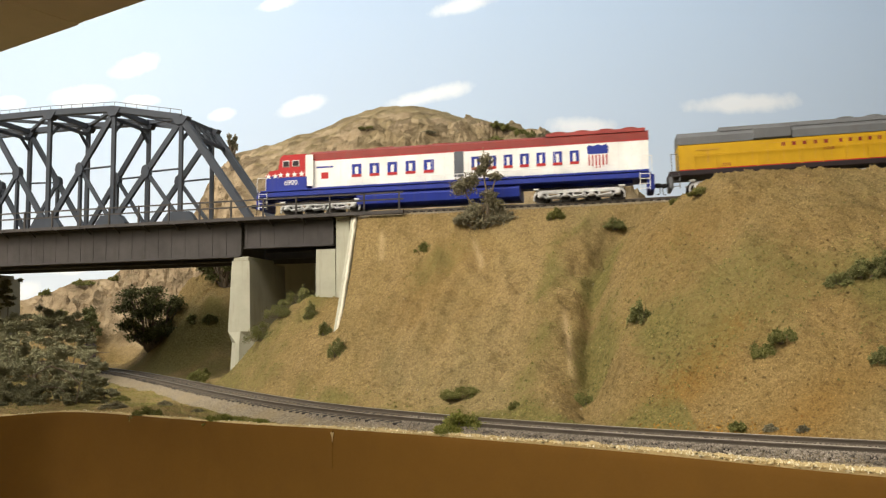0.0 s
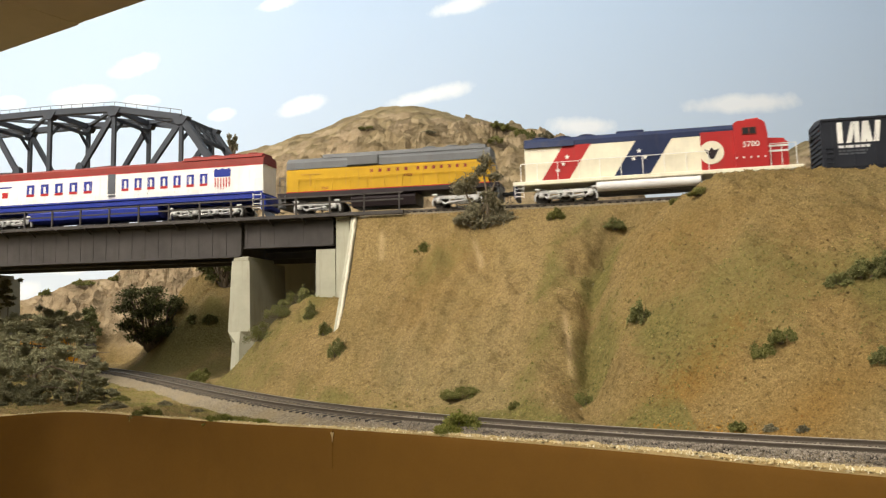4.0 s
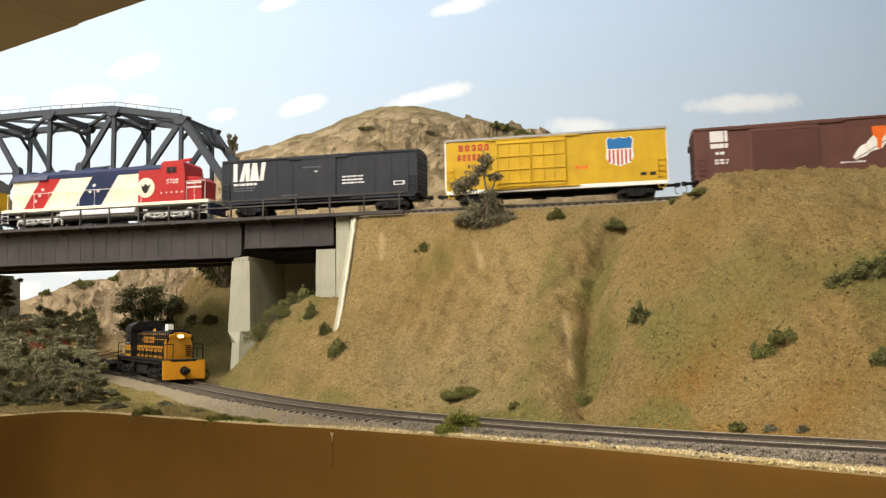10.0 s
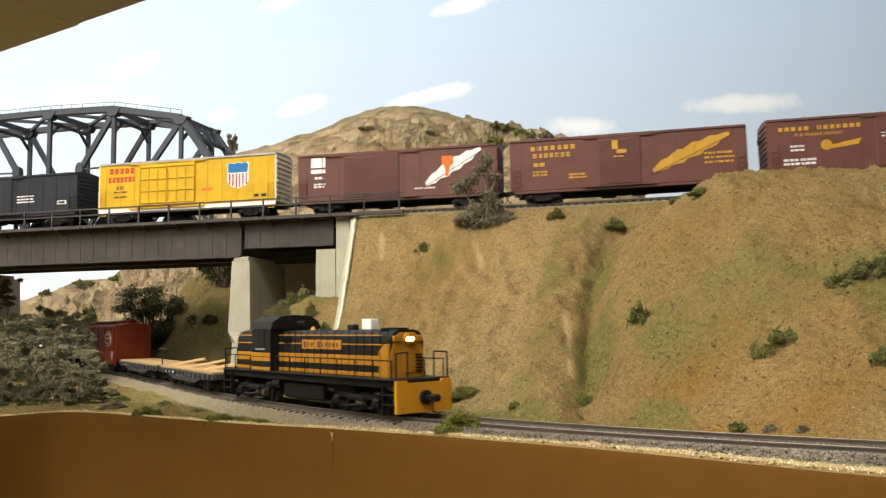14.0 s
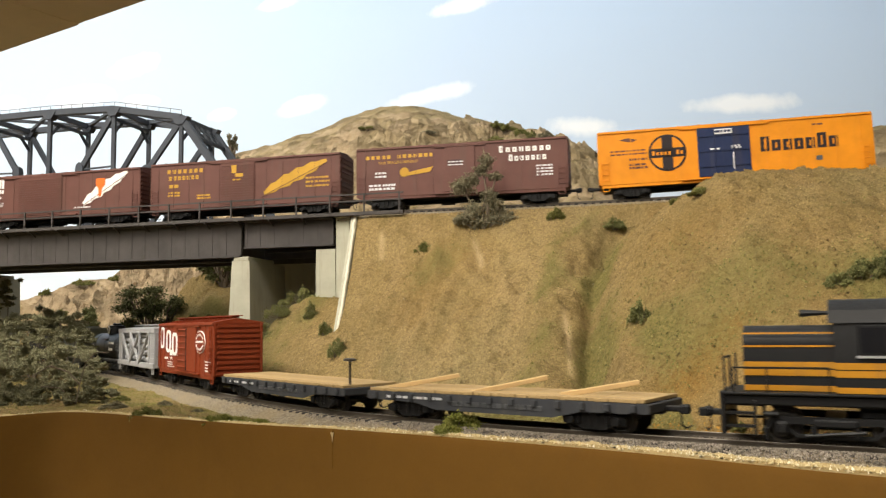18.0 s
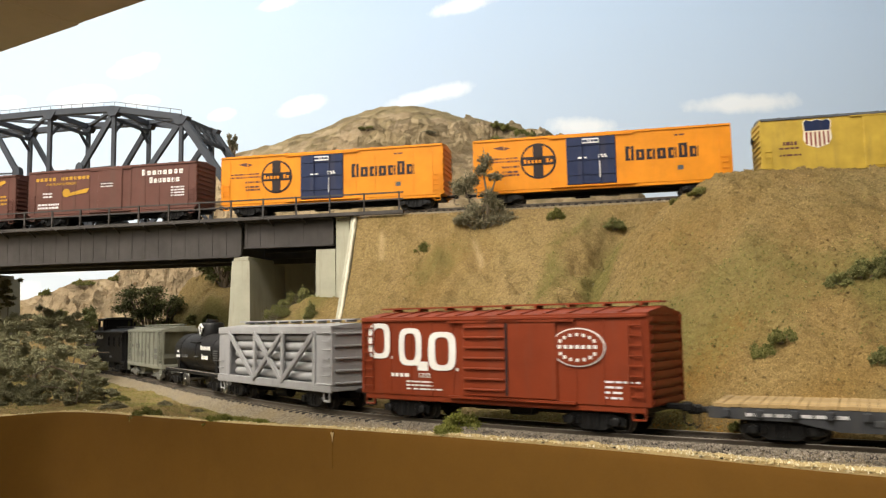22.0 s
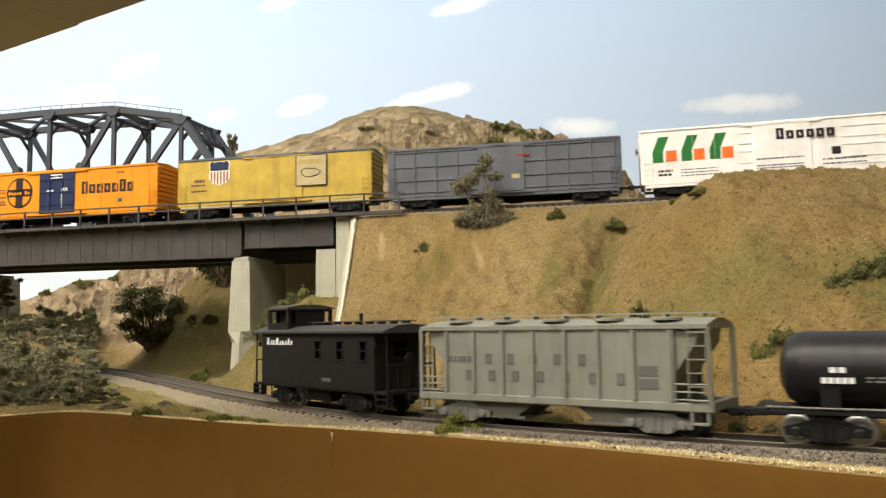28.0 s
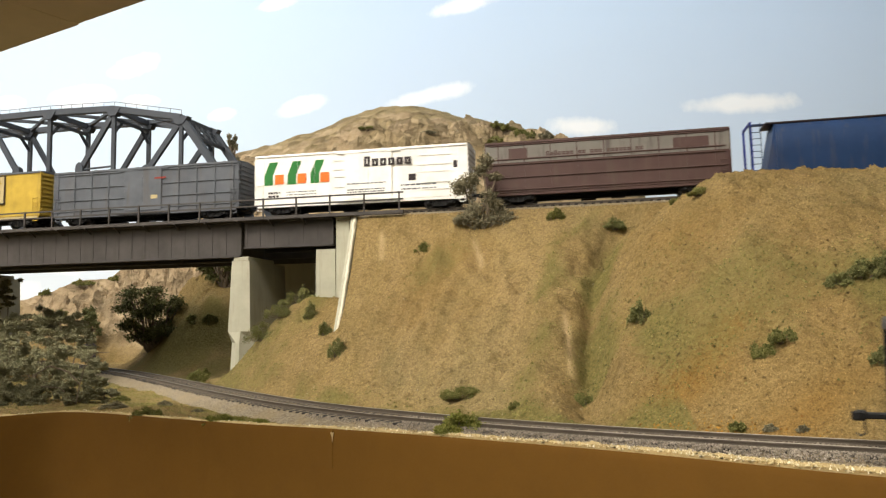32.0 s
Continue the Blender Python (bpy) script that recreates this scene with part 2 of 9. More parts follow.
def height(x, y):
    """The ground's height."""
    a, sl = along(LOW, x, y, -2.7, 1.4)
    bb, su = along(UPP, x, y)
    b = -bb
    low = -0.0075 + (0.0022 * fbm(x, y, 22, 3) + 0.004 * ease(-a, 0.03, 0.10)) * ease(y - fascia_y(x), 0.0, 0.035)
    rough = fbm(x, y, 14, 4, 3.3)
    # embankment of the upper line
    up = 0.013 * np.clip(su - 0.06, 0, 0.55) * ease(su, 0.06, 0.30)
    total = np.maximum(a + b - 0.05, 0.02)
    u = np.clip((a - 0.022) / total, 0, 1)
    prof = u ** 1.3
    xw = np.interp(y, [0.45, 0.592, 0.667, 0.69], [-0.090, -0.0775, -0.0725, -0.0725])
    soft = 0.003 + np.clip(0.592 - y, 0, 1) * 0.55
    keep = ease(x, xw - soft, xw + 0.002)
    cone = ease(su, -0.207, -0.100)
    top = Z_UP - 0.0068 + up
    z_bank = low + (top - low) * prof
    rill = np.abs(fbm(su + 0.02 * fbm(x, y, 12, 2), b * 0.25, 34, 3, 8.8))
    slopes = np.sin(math.pi * np.clip(u, 0, 1)) ** 0.7
    z_bank += (0.007 * rough + 0.0045 * fbm(x, y, 45, 3) + 0.0030 * fbm(x, y, 110, 2, 4.1) + 0.008 * (0.25 - rill)) * slopes
    # ridge before the track and the gully beside it
    fold = fold_x(y)
    ridge = np.clip((x - fold + 0.004) / 0.085, 0, 1) ** 0.75
    crest = 0.1355 + 0.004 * fbm(x, y, 9, 2, 1.0)
    shape = np.exp(-((b - 0.125) / 0.075) ** 2) * (b < 0.125) + (b >= 0.125) * np.clip(1 - (np.maximum(b - 0.125, 0) / np.maximum(total - 0.09, 0.05)) ** 1.35, 0, 1)
    hump = low + (crest - low) * np.clip(shape, 0, 1)
    z_bank = np.where(ridge > 0, np.maximum(z_bank, z_bank * (1 - ridge) + np.maximum(hump, z_bank) * ridge), z_bank)
    gully = np.exp(-((x - fold) / 0.010) ** 2) * np.sin(math.pi * u) ** 0.6
    z_bank -= 0.017 * gully
    z_bank += 0.006 * np.exp(-((x - fold + 0.030) / 0.012) ** 2) * np.sin(math.pi * u)
    z_bank += 0.0038 * fbm(x, y, 170, 3, 6.7) * np.clip(slopes * 2, 0, 1)
    z_cone = low + (0.066 - low) * (cone ** 0.95) * np.clip(1.15 * u ** 0.8, 0, 1) + (0.004 * rough + 0.003 * fbm(x, y, 150, 3, 2.9)) * cone
    z = np.where(a > 0, z_cone * (1 - keep) + z_bank * keep, low)
    # shelf for the tracks on top
    z = np.where((b < 0.026) & (su > -0.0735), top - 0.001 + 0.0008 * rough, z)
    # ground behind the bridge
    behind = (b < 0.026) & (su <= -0.0735)
    z_back = low + 0.068 * ease(su, -0.27, -0.12) + 0.006 * rough * ease(su, -0.4, -0.2)
    z = np.where(behind, np.maximum(low + (z_back - low) * np.clip((a - 0.03) / 0.12, 0, 1), low), z)
    # mound beside the lower line, behind the pier
    mx, my = x + 0.250, y - 0.985
    mound = (0.108 + 0.030 * fbm(x, y, 26, 4, 4.4)) * np.exp(-((mx * 0.8 + my * 0.6) / 0.16) ** 2 - ((mx * -0.6 + my * 0.8) / 0.10) ** 2) * ease(a, 0.025, 0.11)
    z = np.where(su < -0.1, z + mound, z)
    # hills at the back
    crag = fbm(x, y, 9, 5, 7.7)
    strat = np.abs(fbm(x, y * 1.6, 16, 4, 2.2))
    chip = np.abs(fbm(x * 1.3, y, 55, 4, 6.1))
    foot = np.interp(x, [-3, -0.75, -0.55, -0.42, -0.30, -0.1, 0.3, 0.6, 3], [1.36, 1.34, 1.22, 1.18, 1.05, 0.90, 0.84, 0.80, 0.72])
    rz = np.interp(x + 0.012 * fbm(x, y, 30, 3), RIDGE_X, RIDGE_Z)
    t = np.clip((y - foot) / (RIDGE_Y - foot), 0, 1.3)
    rise = np.where(t <= 1, 1 - np.maximum(1 - t, 0) ** 1.7, 1 - 0.5 * (t - 1))
    base = np.where(su > -0.09, top - 0.004, low)
    hill = base + (rz - base) * rise
    step = 0.024
    q = (hill - 0.16 * x + 0.016 * fbm(x, y, 12, 3, 9.9)) / step
    frac = q - np.floor(q)
    ledge = (np.floor(q) + ease(frac, 0.35, 0.9)) * step - q * step
    craggy = ease(1.0 - t, 0.10, 0.42)
    hill += ledge * 1.0 * ease(t, 0.05, 0.3) * craggy
    hill += (0.030 * crag - 0.034 * strat - 0.016 * chip + 0.015) * np.sin(math.pi * np.clip(t, 0, 1)) ** 1.3 * craggy + 0.005 * fbm(x, y, 40, 3, 3.1) * (1 - craggy) * ease(t, 0.1, 0.3)
    hill += np.where(x < -0.28, 0.030 * ease(-x, 0.28, 0.36), 0.0) * (0.4 - 2.0 * np.abs(fbm(x, y * 1.4, 26, 4, 1.3)) - 1.3 * np.abs(fbm(x * 1.2, y, 62, 3, 4.7))) * np.sin(math.pi * np.clip(t, 0, 1))
    z = np.where(y > foot, np.maximum(hill, np.minimum(z, hill + 0.01)), z)
    return z


def fold_x(y):
    """The bottom of the gully that parts the bank from the ridge."""
    return np.interp(y, [0.40, 0.49, 0.54, 0.58, 0.62], [0.072, 0.092, 0.105, 0.119, 0.157])


def turf_at(x, y, a, b, su):
    """Where turf grows: the gully and its flanks, the foot of the bank, the lower ridge."""
    f = x - fold_x(y)
    g = 1.15 * np.exp(-((f - 0.002) / 0.012) ** 2) * ease(y, 0.40, 0.43) * (1 - ease(y, 0.56, 0.60))
    g += 0.45 * np.exp(-((f + 0.034) / 0.010) ** 2) * (y < 0.60)
    g += 0.44 * ease(f, 0.012, 0.035) * np.exp(-((a - 0.085) / 0.032) ** 2)
    g += 0.24 * ease(f, 0.012, 0.035) * np.exp(-((a - 0.125) / 0.045) ** 2)
    g += 0.35 * np.exp(-((x - 0.27) / 0.06) ** 2 - ((b - 0.125) / 0.02) ** 2)
    g += 0.70 * np.exp(-((a - 0.030) / 0.014) ** 2) * (f < 0.03) * (x > -0.10)
    g += 0.30 * np.exp(-((b - 0.032) / 0.012) ** 2) * (su > -0.08)
    g += 0.55 * ease(-su, 0.075, 0.10) * (a > 0)
    g += 0.62 * (a < -0.018)
    g += 0.42 * np.exp(-((x + 0.012 - 0.9 * (y - 0.60)) / 0.030) ** 2 - ((y - 0.605) / 0.022) ** 2) + 0.40 * np.exp(-((f + 0.030) / 0.014) ** 2) * ease(y, 0.46, 0.50)
    g = np.where(y > 0.95, 0.62 * ease(x, -0.36, -0.22), g)
    g *= 0.55 + 1.1 * fbm(x, y, 30, 4, 5.0) + 0.6 * fbm(x, y, 9, 2, 2.0)
    return np.clip(g, 0, 1)


def axis_steps(stops):
    out = []
    for (a, d), (b, _) in zip(stops, stops[1:]):
        out += list(np.arange(a, b, d))
    return np.array(out + [stops[-1][0]])


def tints(x, y, a, b, su):
    """Where the soil is pale, warm, turfed or scraped bare."""
    warm = 0.9 * np.exp(-((x - 0.103) / 0.020) ** 2 - ((y - 0.360) / 0.012) ** 2) + 0.7 * np.exp(-((x - 0.152) / 0.025) ** 2 - ((y - 0.314) / 0.010) ** 2) + 0.5 * np.exp(-((x - 0.132) / 0.012) ** 2 - ((y - 0.372) / 0.008) ** 2)
    warm += 0.5 * np.exp(-((x - 0.002) / 0.035) ** 2 - ((y - 0.575) / 0.05) ** 2) + 0.45 * np.exp(-((x - 0.16) / 0.035) ** 2 - ((y - 0.455) / 0.03) ** 2)
    warm += 0.18 * ease(x - fold_x(y), 0.0, 0.03)
    warm *= 0.6 + 0.9 * fbm(x, y, 26, 3, 1.7)
    scar = np.exp(-((x - 0.026 - (0.607 - y) * 0.15 + 0.001 * fbm(x, y, 90, 2)) / 0.0022) ** 2) * ease(y, 0.585, 0.593) * (1 - ease(y, 0.612, 0.620))
    scar += np.exp(-((x - 0.072 - (y - 0.466) * 0.09) / 0.0020) ** 2) * ease(y, 0.440, 0.452) * (1 - ease(y, 0.49, 0.502))
    scar += 0.8 * np.exp(-((x + 0.049 - (0.640 - y) * 0.05) / 0.0022) ** 2) * ease(y, 0.62, 0.63) * (1 - ease(y, 0.642, 0.65))
    pale = (1 - ease(x - fold_x(y), -0.065, -0.005)) * (su > -0.078) * ease(a, 0.015, 0.05) * np.clip(0.75 + 1.2 * fbm(x, y, 12, 3, 9.1), 0, 1) + 0.25 * (a < -0.02)
    pale *= 1 - 0.75 * ease(b, 0.05, 0.15) * (a > 0)
    pale += 0.15 * ease(x - fold_x(y), 0.0, 0.04) * (1 - ease(b, 0.15, 0.21)) * (b > 0.02)
    return {"pale": pale, "turf": turf_at(x, y, a, b, su), "warm": warm, "scar": scar}


def ground():
    gx = axis_steps([(-3.0, 0.06), (-0.95, 0.010), (-0.66, 0.0034), (-0.10, 0.0021), (0.26, 0.0034), (0.50, 0.006), (0.80, 0.03), (1.2, 0.06), (3.5, 0.06)])
    gy = axis_steps([(-0.32, 0.03), (0.02, 0.012), (0.22, 0.0034), (0.30, 0.0021), (0.66, 0.0034), (0.74, 0.0048), (1.40, 0.03), (1.79, 0.03)])
    X, Y = np.meshgrid(gx, gy, indexing="ij")
    F = fascia_y(X)
    keep = Y >= F - 1e-6
    Y = np.maximum(Y, F)
    Z = height(X, Y)
    n, m = X.shape
    quad = keep[:-1, :-1] | keep[1:, :-1] | keep[:-1, 1:] | keep[1:, 1:]
    idx = np.arange(n * m).reshape(n, m)
    faces = np.stack([idx[:-1, :-1][quad], idx[1:, :-1][quad], idx[1:, 1:][quad], idx[:-1, 1:][quad]], 1)
    used = np.unique(faces)
    back = np.full(n * m, -1)
    back[used] = np.arange(len(used))
    co = np.stack([X.ravel(), Y.ravel(), Z.ravel()], 1)[used]
    me = bpy.data.meshes.new("ground")
    me.from_pydata(co.tolist(), [], back[faces].tolist())
    me.shade_smooth()
    cy = co[back[faces], 1].mean(1)
    me.polygons.foreach_set("use_smooth", (cy < 0.93) | ((cy > 1.20) & (co[back[faces], 0].mean(1) > -0.30)))
    x, y = co[:, 0], co[:, 1]
    a, sl = along(LOW, x, y, -2.7, 1.4)
    b, su = along(UPP, x, y)
    rock = ease(y - np.interp(x, [-3, -0.75, -0.42, -0.1, 0.3, 3], [1.36, 1.33, 1.16, 0.90, 0.86, 0.72]), 0.0, 0.05)
    for name, vals in [("rock", rock)] + list(tints(x, y, a, b, su).items()):
        at = me.attributes.new(name, "FLOAT", "POINT")
        at.data.foreach_set("value", np.clip(vals, 0, 1).astype(np.float32))
    me.materials.append(soil())
    return tagged(new("ground", me), "tan model scenery with sparse green turf and rock", "ground", kind="structure")


def attr(nt, name):
    n = nt.nodes.new("ShaderNodeAttribute")
    n.attribute_name = name
    return n.outputs["Fac"]


def soil():
    m, nt, bs = nodes_of("scenery_soil")
    co = coord(nt, False)
    grain = noise_of(nt, co, 1300, 3, 0.7)
    mid = noise_of(nt, co, 120, 5, 0.65)
    big = noise_of(nt, co, 16, 5, 0.6)
    fall = noise_of(nt, co, 70, 4, 0.6, (1.0, 0.35, 0.15))
    tan = ramp(nt, big, [(0.30, (0.205, 0.146, 0.056)), (0.50, (0.270, 0.192, 0.075)), (0.70, (0.335, 0.242, 0.102))])
    wide = noise_of(nt, co, 7, 4, 0.6, (1.0, 0.5, 0.35))
    tan = mixc(nt, ramp(nt, wide, [(0.44, (0, 0, 0)), (0.66, (0.75, 0.75, 0.75))]), tan, (0.215, 0.175, 0.078))
    tan = mixc(nt, ramp(nt, fall, [(0.40, (0, 0, 0)), (0.75, (0.6, 0.6, 0.6))]), tan, (0.36, 0.25, 0.110))
    clod = noise_of(nt, co, 420, 4, 0.75)
    tan = mixc(nt, 0.95, tan, ramp(nt, clod, [(0.36, (0.70, 0.68, 0.64)), (0.52, (1, 1, 1)), (0.68, (1.22, 1.2, 1.16))]), "MULTIPLY")
    tan = mixc(nt, attr(nt, "pale"), tan, mixc(nt, 1.0, tan, (1.16, 1.18, 1.28), "MULTIPLY"))
    tan = mixc(nt, attr(nt, "warm"), tan, (0.27, 0.150, 0.036))
    tan = mixc(nt, attr(nt, "scar"), tan, (0.52, 0.38, 0.20))
    speck = ramp(nt, grain, [(0.30, (0.55, 0.55, 0.52)), (0.5, (1, 1, 1)), (0.70, (1.4, 1.38, 1.3))])
    tan = mixc(nt, 0.8, tan, speck, "MULTIPLY")
    turf = ramp(nt, clod, [(0.3, (0.112, 0.098, 0.029)), (0.5, (0.180, 0.152, 0.048)), (0.7, (0.255, 0.209, 0.075))])
    tm = nt.nodes.new("ShaderNodeMath")
    tm.operation = "MULTIPLY_ADD"
    nt.links.new(clod, tm.inputs[0])
    tm.inputs[1].default_value = 0.9
    nt.links.new(attr(nt, "turf"), tm.inputs[2])
    col = mixc(nt, ramp(nt, tm.outputs[0], [(0.58, (0, 0, 0)), (1.0, (0.9, 0.9, 0.9))]), tan, turf)
    rockn = noise_of(nt, co, 38, 8, 0.7, (1.0, 1.0, 1.8))
    rock = ramp(nt, rockn, [(0.30, (0.20, 0.145, 0.085)), (0.48, (0.325, 0.245, 0.150)), (0.68, (0.43, 0.335, 0.215))])
    sep = nt.nodes.new("ShaderNodeSeparateXYZ")
    nt.links.new(nt.nodes.new("ShaderNodeNewGeometry").outputs["Normal"], sep.inputs[0])
    flat = ramp(nt, sep.outputs[2], [(0.66, (0, 0, 0)), (0.88, (0.7, 0.7, 0.7))])
    top = ramp(nt, mid, [(0.3, (0.17, 0.135, 0.058)), (0.7, (0.30, 0.230, 0.105))])
    rock = mixc(nt, flat, rock, top)
    grown = nt.nodes.new("ShaderNodeMath")
    grown.operation = "MULTIPLY_ADD"
    nt.links.new(mid, grown.inputs[0])
    grown.inputs[1].default_value = 0.8
    nt.links.new(attr(nt, "turf"), grown.inputs[2])
    rock = mixc(nt, ramp(nt, grown.outputs[0], [(0.50, (0, 0, 0)), (0.95, (0.5, 0.5, 0.5))]), rock, (0.22, 0.170, 0.078))
    col = mixc(nt, attr(nt, "rock"), col, rock)
    tone = nt.nodes.new("ShaderNodeMath")
    tone.inputs[1].default_value = 1.0
    nt.links.new(attr(nt, "tone"), tone.inputs[0])
    lift_col = nt.nodes.new("ShaderNodeVectorMath")
    lift_col.operation = "SCALE"
    nt.links.new(col, lift_col.inputs[0])
    nt.links.new(tone.outputs[0], lift_col.inputs["Scale"])
    nt.links.new(lift_col.outputs[0], bs.inputs["Base Color"])
    bs.inputs["Roughness"].default_value = 0.95
    bs.inputs["Specular IOR Level"].default_value = 0.15
    lump = noise_of(nt, co, 300, 4, 0.75)
    hsum = mixc(nt, 1.0, mixc(nt, 0.35, mixc(nt, 0.6, grain, lump), mid), (0.55, 0.55, 0.55), "MULTIPLY")
    warp = nt.nodes.new("ShaderNodeVectorMath")
    warp.operation = "MULTIPLY_ADD"
    nt.links.new(rockn, warp.inputs[0])
    warp.inputs[1].default_value = (0.05, 0.05, 0.05)
    nt.links.new(co, warp.inputs[2])
    vor = add(nt, "ShaderNodeTexVoronoi", Scale=26.0)
    vor.feature = "F1"
    nt.links.new(warp.outputs[0], vor.inputs["Vector"])
    slab = mixc(nt, 0.6, rockn, vor.outputs["Distance"])
    slab = mixc(nt, 1.0, slab, (1.9, 1.9, 1.9), "MULTIPLY")
    slab.node.clamp_result = False
    hsum = mixc(nt, attr(nt, "rock"), hsum, slab)
    bumped(nt, bs, hsum, 1.0, 0.011)
    return m


GROUND = ground()


def fascia():
    b = Mesh()
    xs = axis_steps([(-3.0, 0.1), (-0.32, 0.008), (0.2, 0.1), (3.5, 0.1)])
    pts = [(x, float(fascia_y(x))) for x in xs]
    vs, fs = [], []
    for x, y in pts:
        r = float(rim(x))
        vs += [(x, y - 0.0005, -0.0068 + r), (x, y - 0.004, -0.0062 + r), (x, y - 0.0055, -0.009 + r), (x, y - 0.0055, -0.55), (x, y - 0.0005, -0.55)]
    for i in range(len(pts) - 1):
        for k in range(5):
            fs.append((i * 5 + k, i * 5 + (k + 1) % 5, (i + 1) * 5 + (k + 1) % 5, (i + 1) * 5 + k))
    b.add(vs, fs)
    solid("fascia", b, M["fascia"], "brown painted hardboard fascia along the layout edge", "fascia", kind="structure")
    sx, sy = -0.0527, float(fascia_y(-0.0527)) - 0.0056
    solid("fascia_seam", Mesh().box((sx, sy, -0.014), (0.0004, 0.0004, 0.018)), M["fascia"], "dark joint between two fascia boards", "joint", kind="structure")
    solid("plaster_drip", Mesh().prism([(sx - 0.0009, -0.0066), (sx + 0.0007, -0.0066), (sx + 0.0003, -0.0085), (sx, -0.0108), (sx - 0.0003, -0.0085)], sy - 0.0008, sy + 0.0008, "y"), M["plaster"], "dried plaster drip on the fascia joint", "plaster", kind="structure")
    e = Mesh()
    vs, fs = [], []
    xs = axis_steps([(-0.32, 0.0030), (-0.13, 0.0020), (0.25, 0.02), (0.9, 0.02)])
    for i, x in enumerate(xs):
        y = float(fascia_y(x))
        n1 = noise.noise((x * 60, 0, 0))
        n2 = noise.noise((x * 170, 3, 0))
        n3 = noise.noise((x * 420, 9, 0))
        right = float(ease(x, -0.06, 0.05))
        w = 0.0006 + 0.0046 * right + 0.0026 * n1 * (0.2 + 0.8 * right)
        h = -0.0064 + 0.0010 * right + (0.0004 + 0.0007 * right) * n2 + 0.0006 * n1 + 0.0005 * n3
        h += float(rim(x))
        vs += [(x, y - 0.0012, -0.0085), (x, y - 0.0008, h), (x, y + w * 0.6, h + 0.0006), (x, y + w + 0.002, -0.0105)]
        if i:
            o = len(vs) - 8
            fs += [(o + k, o + k + 1, o + 5 + k, o + 4 + k) for k in range(3)]
    e.add(vs, fs)
    solid("plaster_edge", e, M["plaster"], "ragged yellowish plaster rim behind the brown fascia", "plaster rim", kind="structure")


fascia()


# ---- room ----
def backdrop_material():
    m, nt, bs = nodes_of("painted_sky")
    co = coord(nt, False)
    sep = nt.nodes.new("ShaderNodeSeparateXYZ")
    nt.links.new(co, sep.inputs[0])
    mr = add(nt, "ShaderNodeMapRange")
    mr.inputs[1].default_value, mr.inputs[2].default_value = 0.05, 0.85
    nt.links.new(sep.outputs[2], mr.inputs[0])
    col = ramp(nt, mr.outputs[0], [(0.0, (0.68, 0.75, 0.84)), (0.5, (0.56, 0.67, 0.82)), (1.0, (0.50, 0.63, 0.81))])
    wob = add(nt, "ShaderNodeTexNoise", Scale=14.0, Detail=5.0, Roughness=0.65)
    nt.links.new(co, wob.inputs["Vector"])
    # painted clouds: x, z, half width, half height, lean
    for cx, cz, w, h, lean in CLOUDS:
        v = nt.nodes.new("ShaderNodeVectorMath")
        v.operation = "SUBTRACT"
        nt.links.new(co, v.inputs[0])
        v.inputs[1].default_value = (cx, 0, cz)
        mp = nt.nodes.new("ShaderNodeMapping")
        mp.vector_type = "TEXTURE"
        mp.inputs["Rotation"].default_value = (0, -lean, 0)
        mp.inputs["Scale"].default_value = (w, 1e3, h)
        nt.links.new(v.outputs[0], mp.inputs[0])
        ln = nt.nodes.new("ShaderNodeVectorMath")
        ln.operation = "LENGTH"
        nt.links.new(mp.outputs[0], ln.inputs[0])
        ad = nt.nodes.new("ShaderNodeMath")
        ad.operation = "MULTIPLY_ADD"
        nt.links.new(wob.outputs[0], ad.inputs[0])
        ad.inputs[1].default_value = 1.3
        nt.links.new(ln.outputs["Value"], ad.inputs[2])
        mask = ramp(nt, ad.outputs[0], [(0.60, (0.92, 0.92, 0.92)), (0.78, (0.6, 0.6, 0.6)), (1.0, (0, 0, 0))])
        sc = nt.nodes.new("ShaderNodeMath")
        sc.operation = "MULTIPLY_ADD"
        nt.links.new(ad.outputs[0], sc.inputs[0])
        sc.inputs[1].default_value, sc.inputs[2].default_value = 0.55, 0.0
        nt.links.new(sc.outputs[0], mask.node.inputs[0])
        col = mixc(nt, mask, col, (0.87, 0.90, 0.94))
    nt.links.new(col, bs.inputs["Base Color"])
    bs.inputs["Roughness"].default_value = 0.9
    bs.inputs["Specular IOR Level"].default_value = 0.1
    bumped(nt, bs, noise_of(nt, co, 150, 4), 0.05, 0.001)
    return m


# painted clouds on the backdrop: x, z, half width, half height, lean
CLOUDS = [
    (-0.695, 0.639, 0.057, 0.025, 0.35), (-0.816, 0.569, 0.078, 0.025, 0.10), (-0.983, 0.557, 0.040, 0.016, 0.0), (-0.681, 0.559, 0.038, 0.013, 0.0),
    (-0.501, 0.523, 0.033, 0.015, 0.2), (-0.315, 0.541, 0.058, 0.019, 0.3), (-0.026, 0.559, 0.098, 0.019, 0.22), (0.055, 0.770, 0.075, 0.018, 0.2),
    (-0.373, 0.780, 0.045, 0.014, 0.2), (0.693, 0.531, 0.123, 0.023, 0.03), (0.319, 0.482, 0.075, 0.023, 0.0), (-0.840, 0.176, 0.040, 0.013, 0.0), (-0.930, 0.130, 0.033, 0.020, 0.3)]


